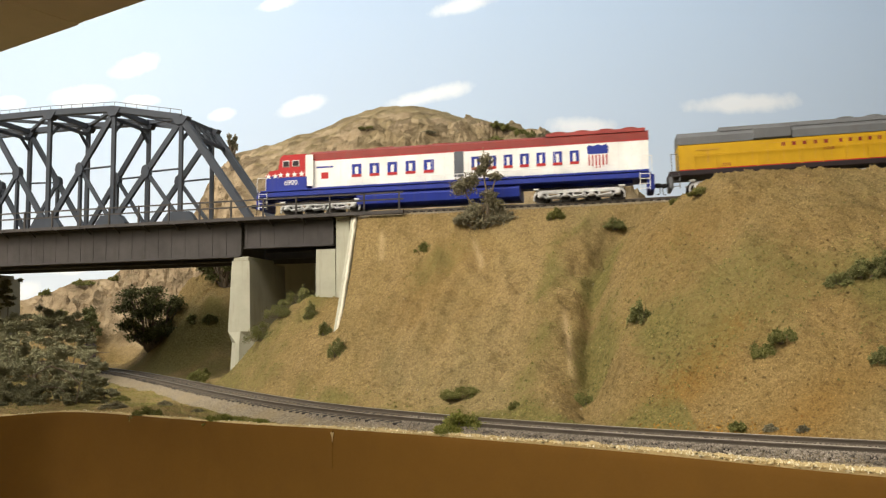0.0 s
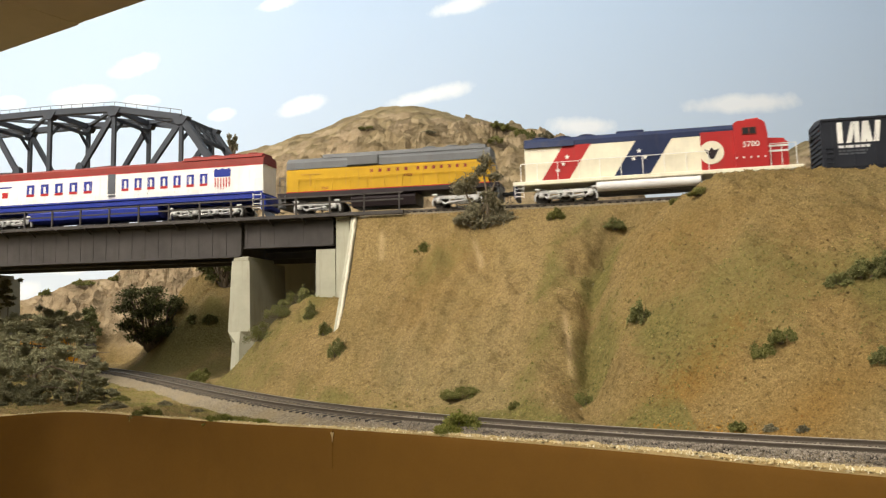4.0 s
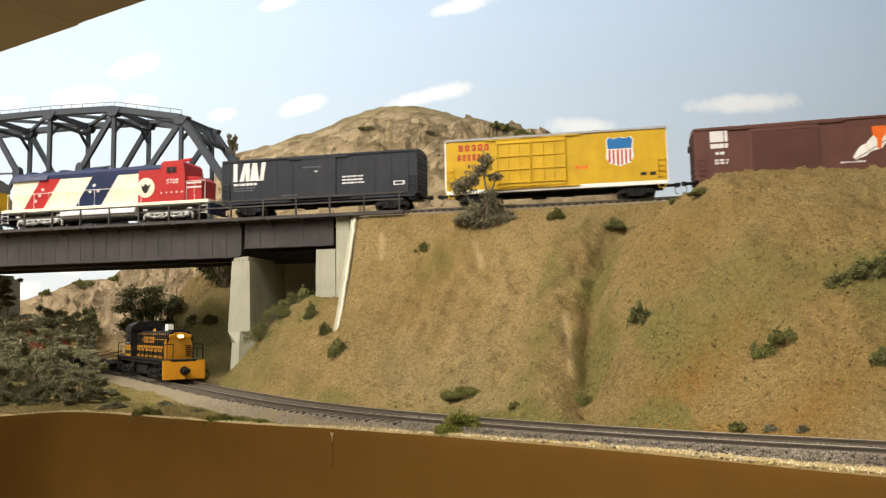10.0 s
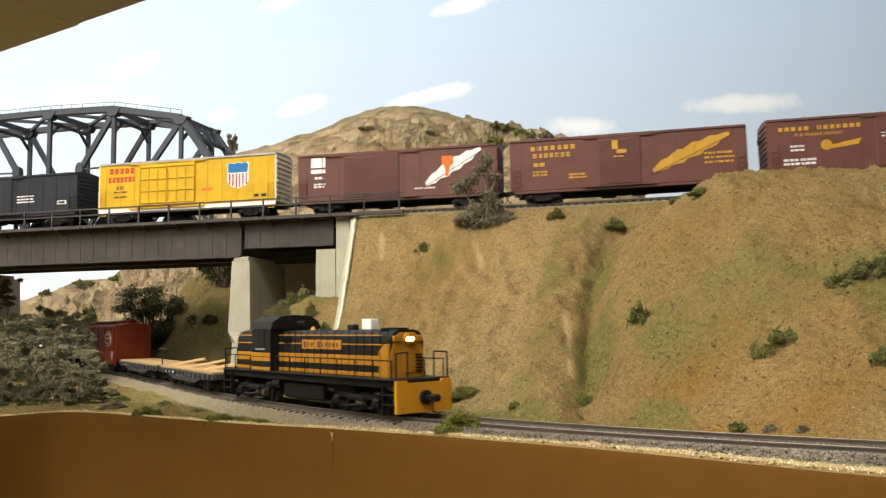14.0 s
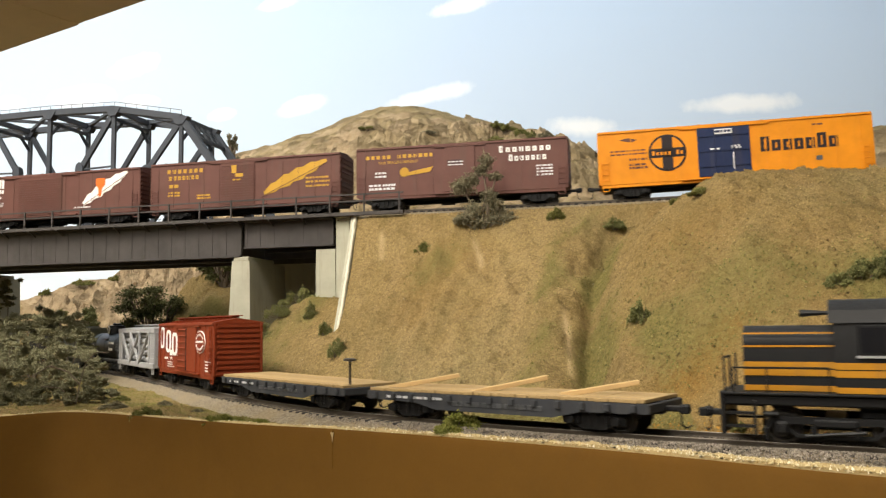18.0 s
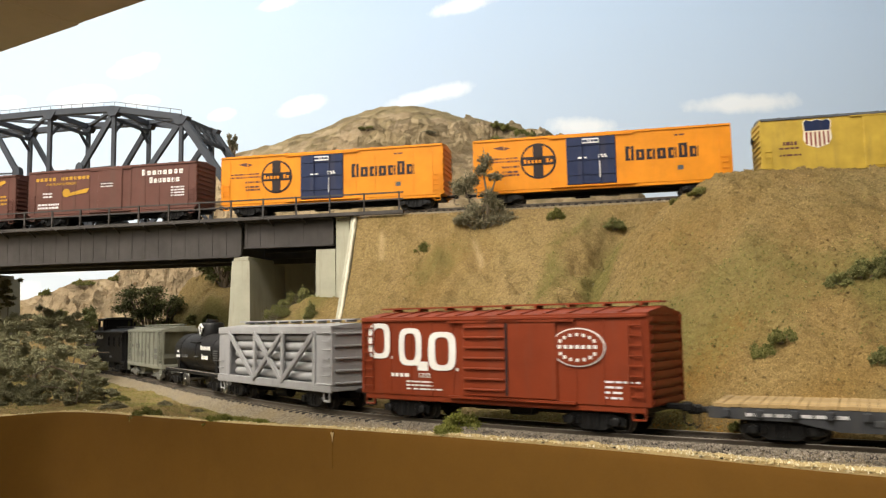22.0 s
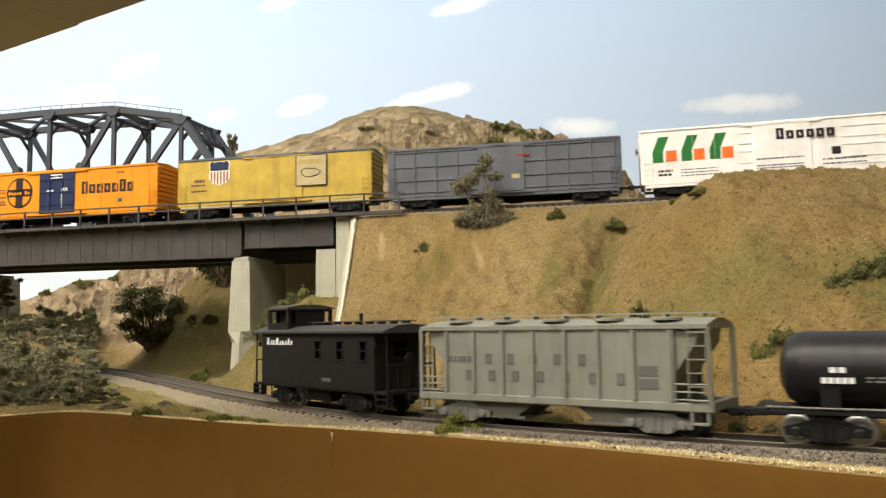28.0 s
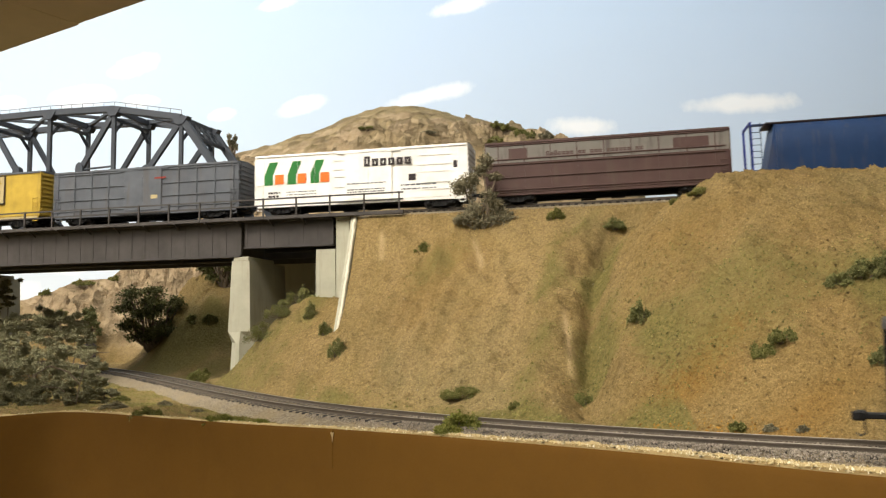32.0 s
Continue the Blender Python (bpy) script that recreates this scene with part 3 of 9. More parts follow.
def room():
    wall = Mesh().box((0.2, WALL_Y + 0.02, 0.35), (7.2, 0.04, 1.9))
    tagged(new("backdrop", wall.data("backdrop", backdrop_material())), "pale blue painted sky backdrop with small white clouds", "backdrop", kind="structure")
    for name, c, s in (("wall_south", (0.2, -2.4, 0.05), (7.2, 0.05, 2.5)), ("wall_west", (-3.4, -0.3, 0.05), (0.05, 4.2, 2.5)), ("wall_east", (3.8, -0.3, 0.05), (0.05, 4.2, 2.5))):
        solid(name, Mesh().box(c, s), M["room"], "plain beige room wall", "wall", kind="structure")
    solid("ceiling", Mesh().box((0.2, -0.3, 1.32), (7.3, 4.3, 0.05)), M["room"], "plain off-white room ceiling", "ceiling", kind="structure")
    solid("floor", Mesh().box((0.2, -0.3, -1.17), (7.3, 4.3, 0.05)), M["room_floor"], "plain dark room floor", "floor", kind="structure")
    # two beige boards with a butt joint, hung over the layout's front edge
    e = Vector((-0.365 + 0.643, 0.963 - 1.137, 0)).normalized()
    nrm = Vector((e.y, -e.x, 0))
    nrm = nrm if nrm.y < 0 else -nrm
    joint = Vector((-0.1710, 0.3663, 0.1865))
    for k, (a, b) in enumerate(((-0.35, -0.0002), (0.0002, 0.085))):
        p, q = joint + e * a, joint + e * b
        if k == 0:
            p, q = p + nrm * -0.001, q + nrm * -0.001
        w = nrm * 0.0575
        vs = [p, q, q + w, p + w]
        m = Mesh().add([tuple(v) for v in vs] + [tuple(v + Vector((0, 0, 0.006))) for v in vs], [(0, 1, 2, 3), (7, 6, 5, 4), (0, 4, 5, 1), (1, 5, 6, 2), (2, 6, 7, 3), (3, 7, 4, 0)])
        solid("valance", m, M["valance"], "flat beige overhead valance board above the layout edge", "valance", "valance boards", "structure")


room()


# ---- track ----
def gravel_material():
    m, nt, bs = nodes_of("ballast")
    co = coord(nt, False)
    v = add(nt, "ShaderNodeTexVoronoi", Scale=1150.0)
    nt.links.new(co, v.inputs["Vector"])
    big = noise_of(nt, co, 40, 4)
    sepc = nt.nodes.new("ShaderNodeSeparateColor")
    nt.links.new(v.outputs["Color"], sepc.inputs[0])
    c = ramp(nt, sepc.outputs[0], [(0.0, (0.12, 0.100, 0.072)), (0.45, (0.225, 0.190, 0.138)), (1.0, (0.36, 0.31, 0.235))])
    c = mixc(nt, ramp(nt, big, [(0.35, (0.15, 0.15, 0.15)), (0.7, (0.75, 0.75, 0.75))]), c, (0.31, 0.235, 0.125))
    nt.links.new(c, bs.inputs["Base Color"])
    bs.inputs["Roughness"].default_value = 0.95
    bumped(nt, bs, v.outputs["Distance"], 0.9, 0.0015)
    return m


M["ballast"] = gravel_material()
PIECES = []


def sweep(prof, line, s0, s1, step, z, closed=True):
    """An outline of (off, height) drawn along a line."""
    n = len(prof)
    ss = np.linspace(s0, s1, max(2, int((s1 - s0) / step)))
    vs, fs = [], []
    for s in ss:
        for o, h in prof:
            p, _ = on(line, s, o)
            vs.append((p.x, p.y, z + h + lift(line, s)))
    for i in range(len(ss) - 1):
        for k in range(n if closed else n - 1):
            fs.append((i * n + k, i * n + (k + 1) % n, (i + 1) * n + (k + 1) % n, (i + 1) * n + k))
    if closed:
        fs += [tuple(range(n))[::-1], tuple(range((len(ss) - 1) * n, len(ss) * n))]
    return Mesh().add(vs, fs)


def track(name, line, off, s0, s1, z, near0, near1, bed, gauge):
    """Rails with head, web and foot on single ties. near0 to near1: where ties are single pieces."""
    ob = thing(name, "dark model railway track with brown ties", "track", kind="structure")
    h = 0.0022
    for side in (-1, 1):
        o = off + side * gauge
        prof = [(o - 0.0012, -h), (o + 0.0012, -h), (o + 0.0011, -h + 0.0004), (o + 0.0004, -h + 0.0006), (o + 0.0004, -0.0007), (o + 0.0006, -0.0006), (o + 0.0006, -0.00012), (o - 0.0006, -0.00012), (o - 0.0006, -0.0006), (o - 0.0004, -0.0007), (o - 0.0004, -h + 0.0006), (o - 0.0011, -h + 0.0004)]
        rail = part("rail", sweep(prof, line, s0, s1, 0.012, z), M["rail_side"], ob)
        part("rail_head", sweep([(o - 0.00045, -0.00012), (o + 0.00045, -0.00012), (o + 0.0004, 0.0), (o - 0.0004, 0.0)], line, s0, s1, 0.012, z), M["rail_top"], rail, "worn bright rail head")
    PIECES.append((ob, line, off, s0, s1, z, near0, near1))
    if bed:
        prof = [(off - 0.0185, -0.0066), (off - 0.0165, -0.0036), (off - 0.0148, -0.0024), (off - 0.010, -0.0023), (off + 0.010, -0.0023), (off + 0.0160, -0.0026), (off + 0.0185, -0.0040), (off + 0.027, -0.0100)]
        b = solid("ballast", sweep(prof, line, s0, s1, 0.01, z, False), M["ballast"], "grey tan gravel ballast bed under the track", "ballast", kind="stuff")
        # shoulder, as wide as the rim allows
        vs, fs = [], []
        for k, q in enumerate(np.arange(-0.75, 0.30, 0.01)):
            room_for = [o for o in np.arange(0.0165, 0.031, 0.001) if on(line, q, -o)[0].y > float(fascia_y(on(line, q, -o)[0].x)) + 0.002]
            o = room_for[-1] if room_for else 0.0165
            for off2, h2 in ((0.0158, -0.0031), ((0.0158 + o) / 2, -0.0031 - (o - 0.0158) * 0.22), (o, -0.0031 - (o - 0.0158) * 0.58)):
                p = on(line, q, -off2)[0]
                vs.append((p.x, p.y, z + h2))
            if k:
                n = len(vs) - 6
                fs += [(n, n + 1, n + 4, n + 3), (n + 1, n + 2, n + 5, n + 4)]
        solid("ballast", Mesh().add(vs, fs), M["ballast"], "tan gravel shoulder beside the lower track", "ballast", kind="stuff")


def ties():
    data = {}
    for ob, line, off, s0, s1, z, n0, n1 in PIECES:
        rest = Mesh()
        s = s0 + 0.004
        while s < s1 - 0.003:
            p, th = on(line, s, off)
            m = Matrix.Translation((p.x, p.y, z - 0.0031 + lift(line, s))) @ Matrix.Rotation(th, 4, "Z")
            if n0 <= s <= n1:
                if "tie" not in data:
                    data["tie"] = Mesh().box((0, 0, 0), (0.0027, 0.031, 0.0019), 0.0003).data("tie", M["tie"])
                t = new("tie", data["tie"])
                t.parent = ob
                t.matrix_basis = m @ pose(random.uniform(-0.0003, 0.0003), random.uniform(-0.0005, 0.0005), 0, 0, 0, random.uniform(-1.2, 1.2))
            else:
                rest.box((0, 0, 0), (0.0027, 0.031, 0.0019), 0, m)
            s += 0.0064
        if rest.v:
            part("ties", rest, M["tie"], ob)["kind"] = "stuff"


track("lower_track", LOW, 0.0, -2.7, 1.1, Z_LOW, -0.62, 0.30, True, 0.0091)
track("upper_track", UPP, 0.0, -2.7, 3.4, Z_UP, -0.46, 0.34, False, 0.0088)
track("rear_track", UPP, 0.065, -2.7, 3.4, Z_UP + 0.001, 1, 0, False, 0.0088)
for off in (0.0, 0.065):
    prof = [(off - 0.027, -0.0095), (off - 0.018, -0.0040), (off + 0.018, -0.0040), (off + 0.027, -0.0095)]
    solid("ballast", sweep(prof, UPP, -0.085, 3.4, 0.01, Z_UP, False), M["ballast"], "grey tan gravel ballast bed under the track", "ballast", kind="stuff")


# ---- bridges ----
def P(s, off, h):
    p, _ = on(UPP, s, off)
    return Vector((p.x, p.y, Z_UP + h))


def girder_span(s0, s1, depth, name, label, ribs):
    ob = thing(name, label, "bridge", group="girder bridge spans", kind="")
    for off, nm in ((-0.0215, "web"), (0.0215, "web")):
        part(nm, sweep([(off - 0.0012, -0.0065), (off + 0.0012, -0.0065), (off + 0.0012, -depth), (off - 0.0012, -depth)], UPP, s0 + 0.001, s1 - 0.001, 0.05, Z_UP), M["girder"], ob)
        for zz, nm2 in ((-0.0062, "top_flange"), (-depth, "bottom_flange")):
            part(nm2, sweep([(off - 0.004, zz - 0.0007), (off + 0.004, zz - 0.0007), (off + 0.004, zz + 0.0007), (off - 0.004, zz + 0.0007)], UPP, s0 + 0.001, s1 - 0.001, 0.05, Z_UP), M["girder"], ob)
    n = max(2, round((s1 - s0) / 0.0137))
    for i in range(n + 1):
        s = s0 + 0.002 + (s1 - s0 - 0.004) * i / n
        w = 0.0022 if i in (0, n) else 0.0007
        _, th = on(UPP, s)
        m = Matrix.Translation(P(s, -0.0228, -(0.0072 + depth - 0.0009) / 2)) @ Matrix.Rotation(th, 4, "Z")
        part("stiffener", Mesh().box((0, 0, 0), (w, 0.0005, depth - 0.0085), 0, m), M["girder"], ob)
    # cross frames below the deck
    for i in range(0, n + 1, 3):
        s = s0 + 0.004 + (s1 - s0 - 0.008) * i / n
        part("cross_frame", Mesh().beam(P(s, -0.020, -0.012), P(s, 0.020, -depth + 0.005), 0.0015, 0.0015).beam(P(s, -0.020, -depth + 0.005), P(s, 0.020, -0.012), 0.0015, 0.0015), M["girder"], ob)
    return ob


def deck():
    ob = thing("bridge_deck", "dark brown ballastless bridge deck with a plank walkway", "bridge deck", kind="structure")
    part("deck_plate", sweep([(-0.0265, -0.0055), (0.022, -0.0055), (0.022, -0.0041), (-0.0265, -0.0041)], UPP, -2.7, -0.088, 0.05, Z_UP), M["girder"], ob)
    part("walkway_edge", sweep([(-0.0315, -0.0058), (-0.0268, -0.0058), (-0.0268, -0.0030), (-0.0315, -0.0030)], UPP, -1.2, -0.026, 0.05, Z_UP), M["girder"], ob)
    rail = thing("handrail", "dark grey two-rail handrail on posts along the bridge", "handrail")
    for hh in (0.0118, 0.0062):
        part("rail_bar", sweep([(-0.0306, hh - 0.0006), (-0.0294, hh - 0.0006), (-0.0294, hh + 0.0006), (-0.0306, hh + 0.0006)], UPP, -0.93, -0.026, 0.02, Z_UP), M["girder"], rail)
    s = -0.0295
    while s > -0.93:
        part("post", Mesh().beam(P(s, -0.0303, -0.0062), P(s, -0.0303, 0.0125), 0.0013, 0.0018).beam(P(s, -0.032, -0.0045), P(s, -0.025, -0.0045), 0.0016, 0.0016), M["girder"], rail)
        s -= 0.0302
    # outriggers under the walkway
    for s in np.arange(-0.93, -0.09, 0.0302):
        part("bracket", Mesh().beam(P(s, -0.0315, -0.006), P(s, -0.0227, -0.0105), 0.0012, 0.0012), M["girder"], ob)


deck()
girder_span(-0.172, -0.0885, 0.0288, "girder_bridge", "dark brown-grey plate girder span from pier to abutment", 6)
girder_span(-0.5265, -0.1735, 0.0360, "girder_bridge", "dark brown-grey plate girder span with vertical stiffeners", 18)
girder_span(-0.788, -0.5275, 0.0360, "girder_bridge", "dark brown-grey plate girder span with vertical stiffeners", 18)
for k in range(6):
    girder_span(-1.050 - 0.2615 * k, -0.7895 - 0.2615 * k, 0.0360, "girder_bridge", "dark brown-grey plate girder span with vertical stiffeners", 18)


def truss_bridge():
    ob = thing("truss_bridge", "dark grey steel through truss railway bridge", "bridge")
    near, far = 0.036, 0.094
    pitch, s_end = 0.0765, -0.195
    tops = [0.0, 0.1095, 0.1240, 0.1262, 0.1262, 0.1240, 0.1095, 0.0]
    zb = 0.004
    S_ = [s_end - pitch * k for k in range(8)]
    for off in (near, far):
        for k in range(7):
            a, b = P(S_[k], off, tops[k] + zb if k in (0, 7) else tops[k]), P(S_[k + 1], off, tops[k + 1] if k + 1 < 7 else zb)
            if k == 0:
                part("end_post", Mesh().beam(P(S_[0], off, zb), b, 0.0062, 0.0066), M["truss"], ob)
            elif k == 6:
                part("end_post", Mesh().beam(a, P(S_[7], off, zb), 0.0062, 0.0066), M["truss"], ob)
            else:
                part("top_chord", Mesh().beam(a, b, 0.0062, 0.0060), M["truss"], ob)
        part("bottom_chord", Mesh().beam(P(S_[0] + 0.004, off, zb - 0.002), P(S_[7], off, zb - 0.002), 0.005, 0.006), M["truss"], ob)
        for k in range(1, 7):
            part("vertical_post", Mesh().beam(P(S_[k], off, zb), P(S_[k], off, tops[k]), 0.0035, 0.0046), M["truss"], ob)
            m = Matrix.Translation(P(S_[k], off, zb + 0.003)) @ Matrix.Rotation(on(UPP, S_[k])[1], 4, "Z")
            part("gusset", Mesh().prism([(-0.017, -0.007), (0.017, -0.007), (0.017, 0.001), (0.011, 0.0085), (-0.011, 0.0085), (-0.017, 0.001)], -0.0036, 0.0036, "y", m), M["truss"], ob)
            m = Matrix.Translation(P(S_[k], off, tops[k])) @ Matrix.Rotation(on(UPP, S_[k])[1], 4, "Z")
            part("gusset", Mesh().prism([(-0.009, 0.0), (-0.0038, -0.0075), (0.0038, -0.0075), (0.009, 0.0)], -0.0038, 0.0038, "y", m), M["truss"], ob)
        # diagonals, each panel's from top outside to bottom inside, with a half-way joint and sub-struts
        for k in range(1, 6):
            t0, b0 = (k, k + 1) if k < 3 else (k + 1, k)
            top, bot = P(S_[t0], off, tops[t0] - 0.003), P(S_[b0], off, zb + 0.004)
            part("diagonal", Mesh().beam(top, bot, 0.0034, 0.0052), M["truss"], ob)
            mid = (top + bot) / 2
            mm = Matrix.Translation(mid) @ Matrix.Rotation(on(UPP, S_[k])[1], 4, "Z")
            part("joint_plate", Mesh().prism([(0.0046 * math.cos(i * math.pi / 4), 0.0072 * math.sin(i * math.pi / 4)) for i in range(8)], -0.0030, 0.0030, "y", mm), M["truss"], ob)
            part("sub_diagonal", Mesh().beam(mid, P(S_[t0], off, zb + 0.004), 0.0026, 0.0036), M["truss"], ob)
            sm = (S_[t0] + S_[b0]) / 2
            part("hanger", Mesh().beam(mid, P(sm, off, zb), 0.0026, 0.0034), M["truss"], ob)
            part("strut", Mesh().rod(mid, P(S_[t0], off, mid.z - Z_UP + 0.0012), 0.0010, 6), M["truss"], ob)
    # sway frames, laterals and portals between the two planes
    for k in range(1, 7):
        part("top_strut", Mesh().beam(P(S_[k], near, tops[k] - 0.001), P(S_[k], far, tops[k] - 0.001), 0.004, 0.005).beam(P(S_[k], near, tops[k] - 0.010), P(S_[k], far, tops[k] - 0.010), 0.003, 0.003), M["truss"], ob)
        for sg in (0, 1):
            o0, o1 = (near, near + 0.014) if sg == 0 else (far, far - 0.014)
            part("knee_brace", Mesh().beam(P(S_[k], o0, tops[k] - 0.024), P(S_[k], o1, tops[k] - 0.010), 0.0024, 0.0024), M["truss"], ob)
        if k < 6:
            part("lateral", Mesh().beam(P(S_[k], near, tops[k]), P(S_[k + 1], far, tops[k + 1]), 0.003, 0.003), M["truss"], ob)
            part("lateral", Mesh().beam(P(S_[k], far, tops[k]), P(S_[k + 1], near, tops[k + 1]), 0.003, 0.003), M["truss"], ob)
    for a, b in ((0, 1), (7, 6)):
        w = Mesh()
        lo, hi = 0.80, 1.0
        for off0, off1 in ((near, far),):
            q = lambda off, t: P(S_[a] + (S_[b] - S_[a]) * t, off, zb + (tops[b] - zb) * t)
            w.beam(q(near, lo), q(far, lo), 0.003, 0.003).beam(q(near, hi), q(far, hi), 0.003, 0.003)
            n = 5
            for i in range(n):
                o0, o1 = near + (far - near) * i / n, near + (far - near) * (i + 1) / n
                w.beam(q(o0, lo), q(o1, hi), 0.0013, 0.0013).beam(q(o0, hi), q(o1, lo), 0.0013, 0.0013)
        part("portal_lattice", w, M["truss"], ob)
    # light handrail along the top chord
    for k in range(1, 6):
        a, b = P(S_[k], near, tops[k] + 0.0075), P(S_[k + 1], near, tops[k + 1] + 0.0075)
        w = Mesh().rod(a, b, 0.00035, 5)
        for i in range(7):
            p = a.lerp(b, i / 6)
            w.rod(p - Vector((0, 0, 0.005)), p, 0.0003, 5)
        part("top_handrail", w, M["mid_grey"], ob)
    part("floor_beams", sweep([(0.034, -0.0065), (0.096, -0.0065), (0.096, -0.0035), (0.034, -0.0035)], UPP, S_[7], -0.088, 0.05, Z_UP), M["truss"], ob)
    for off in (near, far):
        part("side_girder", sweep([(off - 0.002, -0.034), (off + 0.002, -0.034), (off + 0.002, -0.004), (off - 0.002, -0.004)], UPP, -1.3, -0.088, 0.05, Z_UP), M["girder"], ob)
    # approach spans beyond the truss
    part("approach_deck", sweep([(0.036, -0.012), (0.094, -0.012), (0.094, -0.0035), (0.036, -0.0035)], UPP, -2.7, S_[7], 0.05, Z_UP), M["girder"], ob)


truss_bridge()


def pier(name, s, w, off0, off1, z_top, z_bot, label, nose=True):
    """A concrete pier across the line, battered, with a wedge-shaped lower nose and a bearing cap."""
    ob = thing(name, label, "bridge pier", group="bridge piers")
    _, th = on(UPP, s)
    m = Matrix.Translation(P(s, 0, -Z_UP)) @ Matrix.Rotation(th, 4, "Z")
    b = 0.035
    hgt = z_top - z_bot
    mid = z_bot + hgt * 0.44
    w0, w1 = w / 2, w / 2 + b * hgt

    def ring(ww, o0, o1, z, cut):
        return [(-ww, o1, z), (-ww, o0 + cut, z), (-ww * 0.15, o0, z), (ww * 0.15, o0, z), (ww, o0 + cut, z), (ww, o1, z)]

    wm = w / 2 + b * hgt * 0.56
    rings = [ring(w0, off0, off1, z_top, 0.0005), ring(wm, off0 - 0.002, off1, mid, 0.0005)]
    if nose:
        rings += [ring(wm, off0 - 0.002, off1, mid - 0.0004, 0.0006), ring(wm * 1.02, off0 - 0.004, off1, mid - 0.010, 0.010), ring(w1, off0 - 0.006, off1, z_bot, 0.011)]
    else:
        rings += [ring(w1, off0 - 0.004, off1, z_bot, 0.0005)]
    vs, fs = [], []
    for r in rings:
        vs += r
    for i in range(len(rings) - 1):
        fs += [(i * 6 + k, i * 6 + (k + 1) % 6, (i + 1) * 6 + (k + 1) % 6, (i + 1) * 6 + k) for k in range(6)]
    fs += [tuple(range(6)), tuple(range(6 * (len(rings) - 1), 6 * len(rings)))]
    shaft = part("shaft", Mesh().add(vs, fs, m), M["concrete"], ob)
    shaft.data.polygons.foreach_set("use_smooth", [False] * len(shaft.data.polygons))
    part("bearing_block", Mesh().box((0, 0.0, z_top + 0.0018), (w * 0.85, 0.050, 0.0036), 0.0005, m), M["concrete"], ob)
    if off1 > 0.09:
        part("bearing_block", Mesh().box((0, 0.065, z_top + 0.0018), (w * 0.85, 0.066, 0.0036), 0.0005, m), M["concrete"], ob)
    return ob


pier("bridge_pier", -0.1735, 0.0165, -0.026, 0.046, Z_UP - 0.0400, -0.008, "tall grey-green painted concrete bridge pier with a wedge nose")
for k in range(6):
    pier("bridge_pier", -0.5270 - 0.2615 * k, 0.0165, -0.026, 0.105, Z_UP - 0.0400, -0.014, "tall grey-green painted concrete bridge pier half hidden by shrubs")


def abutment():
    ob = thing("abutment", "grey-green concrete bridge abutment with a raked wing wall", "abutment")
    _, th = on(UPP, -0.09)
    m = Matrix.Translation(P(-0.0865, 0, -Z_UP)) @ Matrix.Rotation(th, 4, "Z")
    part("bearing_pier", Mesh().prism([(-0.0182, Z_UP - 0.0325), (-0.001, Z_UP - 0.0325), (-0.0005, -0.004), (-0.0195, -0.004)], -0.024, 0.105, "y", m), M["concrete"], ob)
    part("back_wall", Mesh().box((0.006, 0.036, (Z_UP - 0.0035 + 0.0) / 2), (0.012, 0.122, Z_UP - 0.0045), 0.0006, m), M["concrete"], ob)
    part("cap", Mesh().box((0.008, 0.036, Z_UP - 0.0042), (0.019, 0.126, 0.0030), 0.0005, m), M["concrete"], ob)
    # wing wall: follows the bank down towards the lower line
    a = P(-0.069, -0.0245, -0.004)
    b = Vector((-0.0795, 0.592, 0.030))
    n = 10
    vs, fs = [], []
    for i in range(n + 1):
        t = i / n
        x, y = a.x + (b.x - a.x) * t, a.y + (b.y - a.y) * t
        z = a.z + (b.z - a.z) * (t ** 0.92)
        vs += [(x - 0.0035, y, z), (x + 0.0015, y, z + 0.0002), (x + 0.003, y, -0.006), (x - 0.0065, y, -0.006)]
        if i:
            o = len(vs) - 8
            fs += [(o + k, o + (k + 1) % 4, o + 4 + (k + 1) % 4, o + 4 + k) for k in range(4)]
    fs += [(0, 1, 2, 3), tuple(range(len(vs) - 4, len(vs)))]
    wing = part("wing_wall", Mesh().add(vs, fs), M["concrete"], ob)
    rnd = random.Random(3)
    pts = []
    for i in range(41):
        t = i / 40
        pts.append((a.x + (b.x - a.x) * t - 0.0002 + rnd.uniform(-0.0005, 0.0005), a.y + (b.y - a.y) * t - 0.0005, a.z + (b.z - a.z) * (t ** 0.92) + rnd.uniform(-0.0003, 0.0004)))
    part("plaster_seam", Mesh().tube(pts, 0.0013, 6), M["wall_edge"], wing, "pale ragged plaster seam")


abutment()
tagged(new("rear_abutment", Mesh().prism([(-0.105, 0.0), (0.012, 0.0), (0.012, Z_UP - 0.010), (-0.105, Z_UP - 0.010)], 0.097, 0.135, "y", Matrix.Translation(P(-0.10, 0, -Z_UP)) @ Matrix.Rotation(on(UPP, -0.1)[1], 4, "Z")).data("rear_abutment", M["concrete"])), "shaded beige concrete wall under the rear bridge", "abutment")


# ---- rolling stock: shared parts ----
# Each car lies along x, its side towards the aisle at -y, rail height at z = 0.
TRAINS = []
SHARED = {}


def shared(key, make):
    if key not in SHARED:
        SHARED[key] = make()
    return SHARED[key]


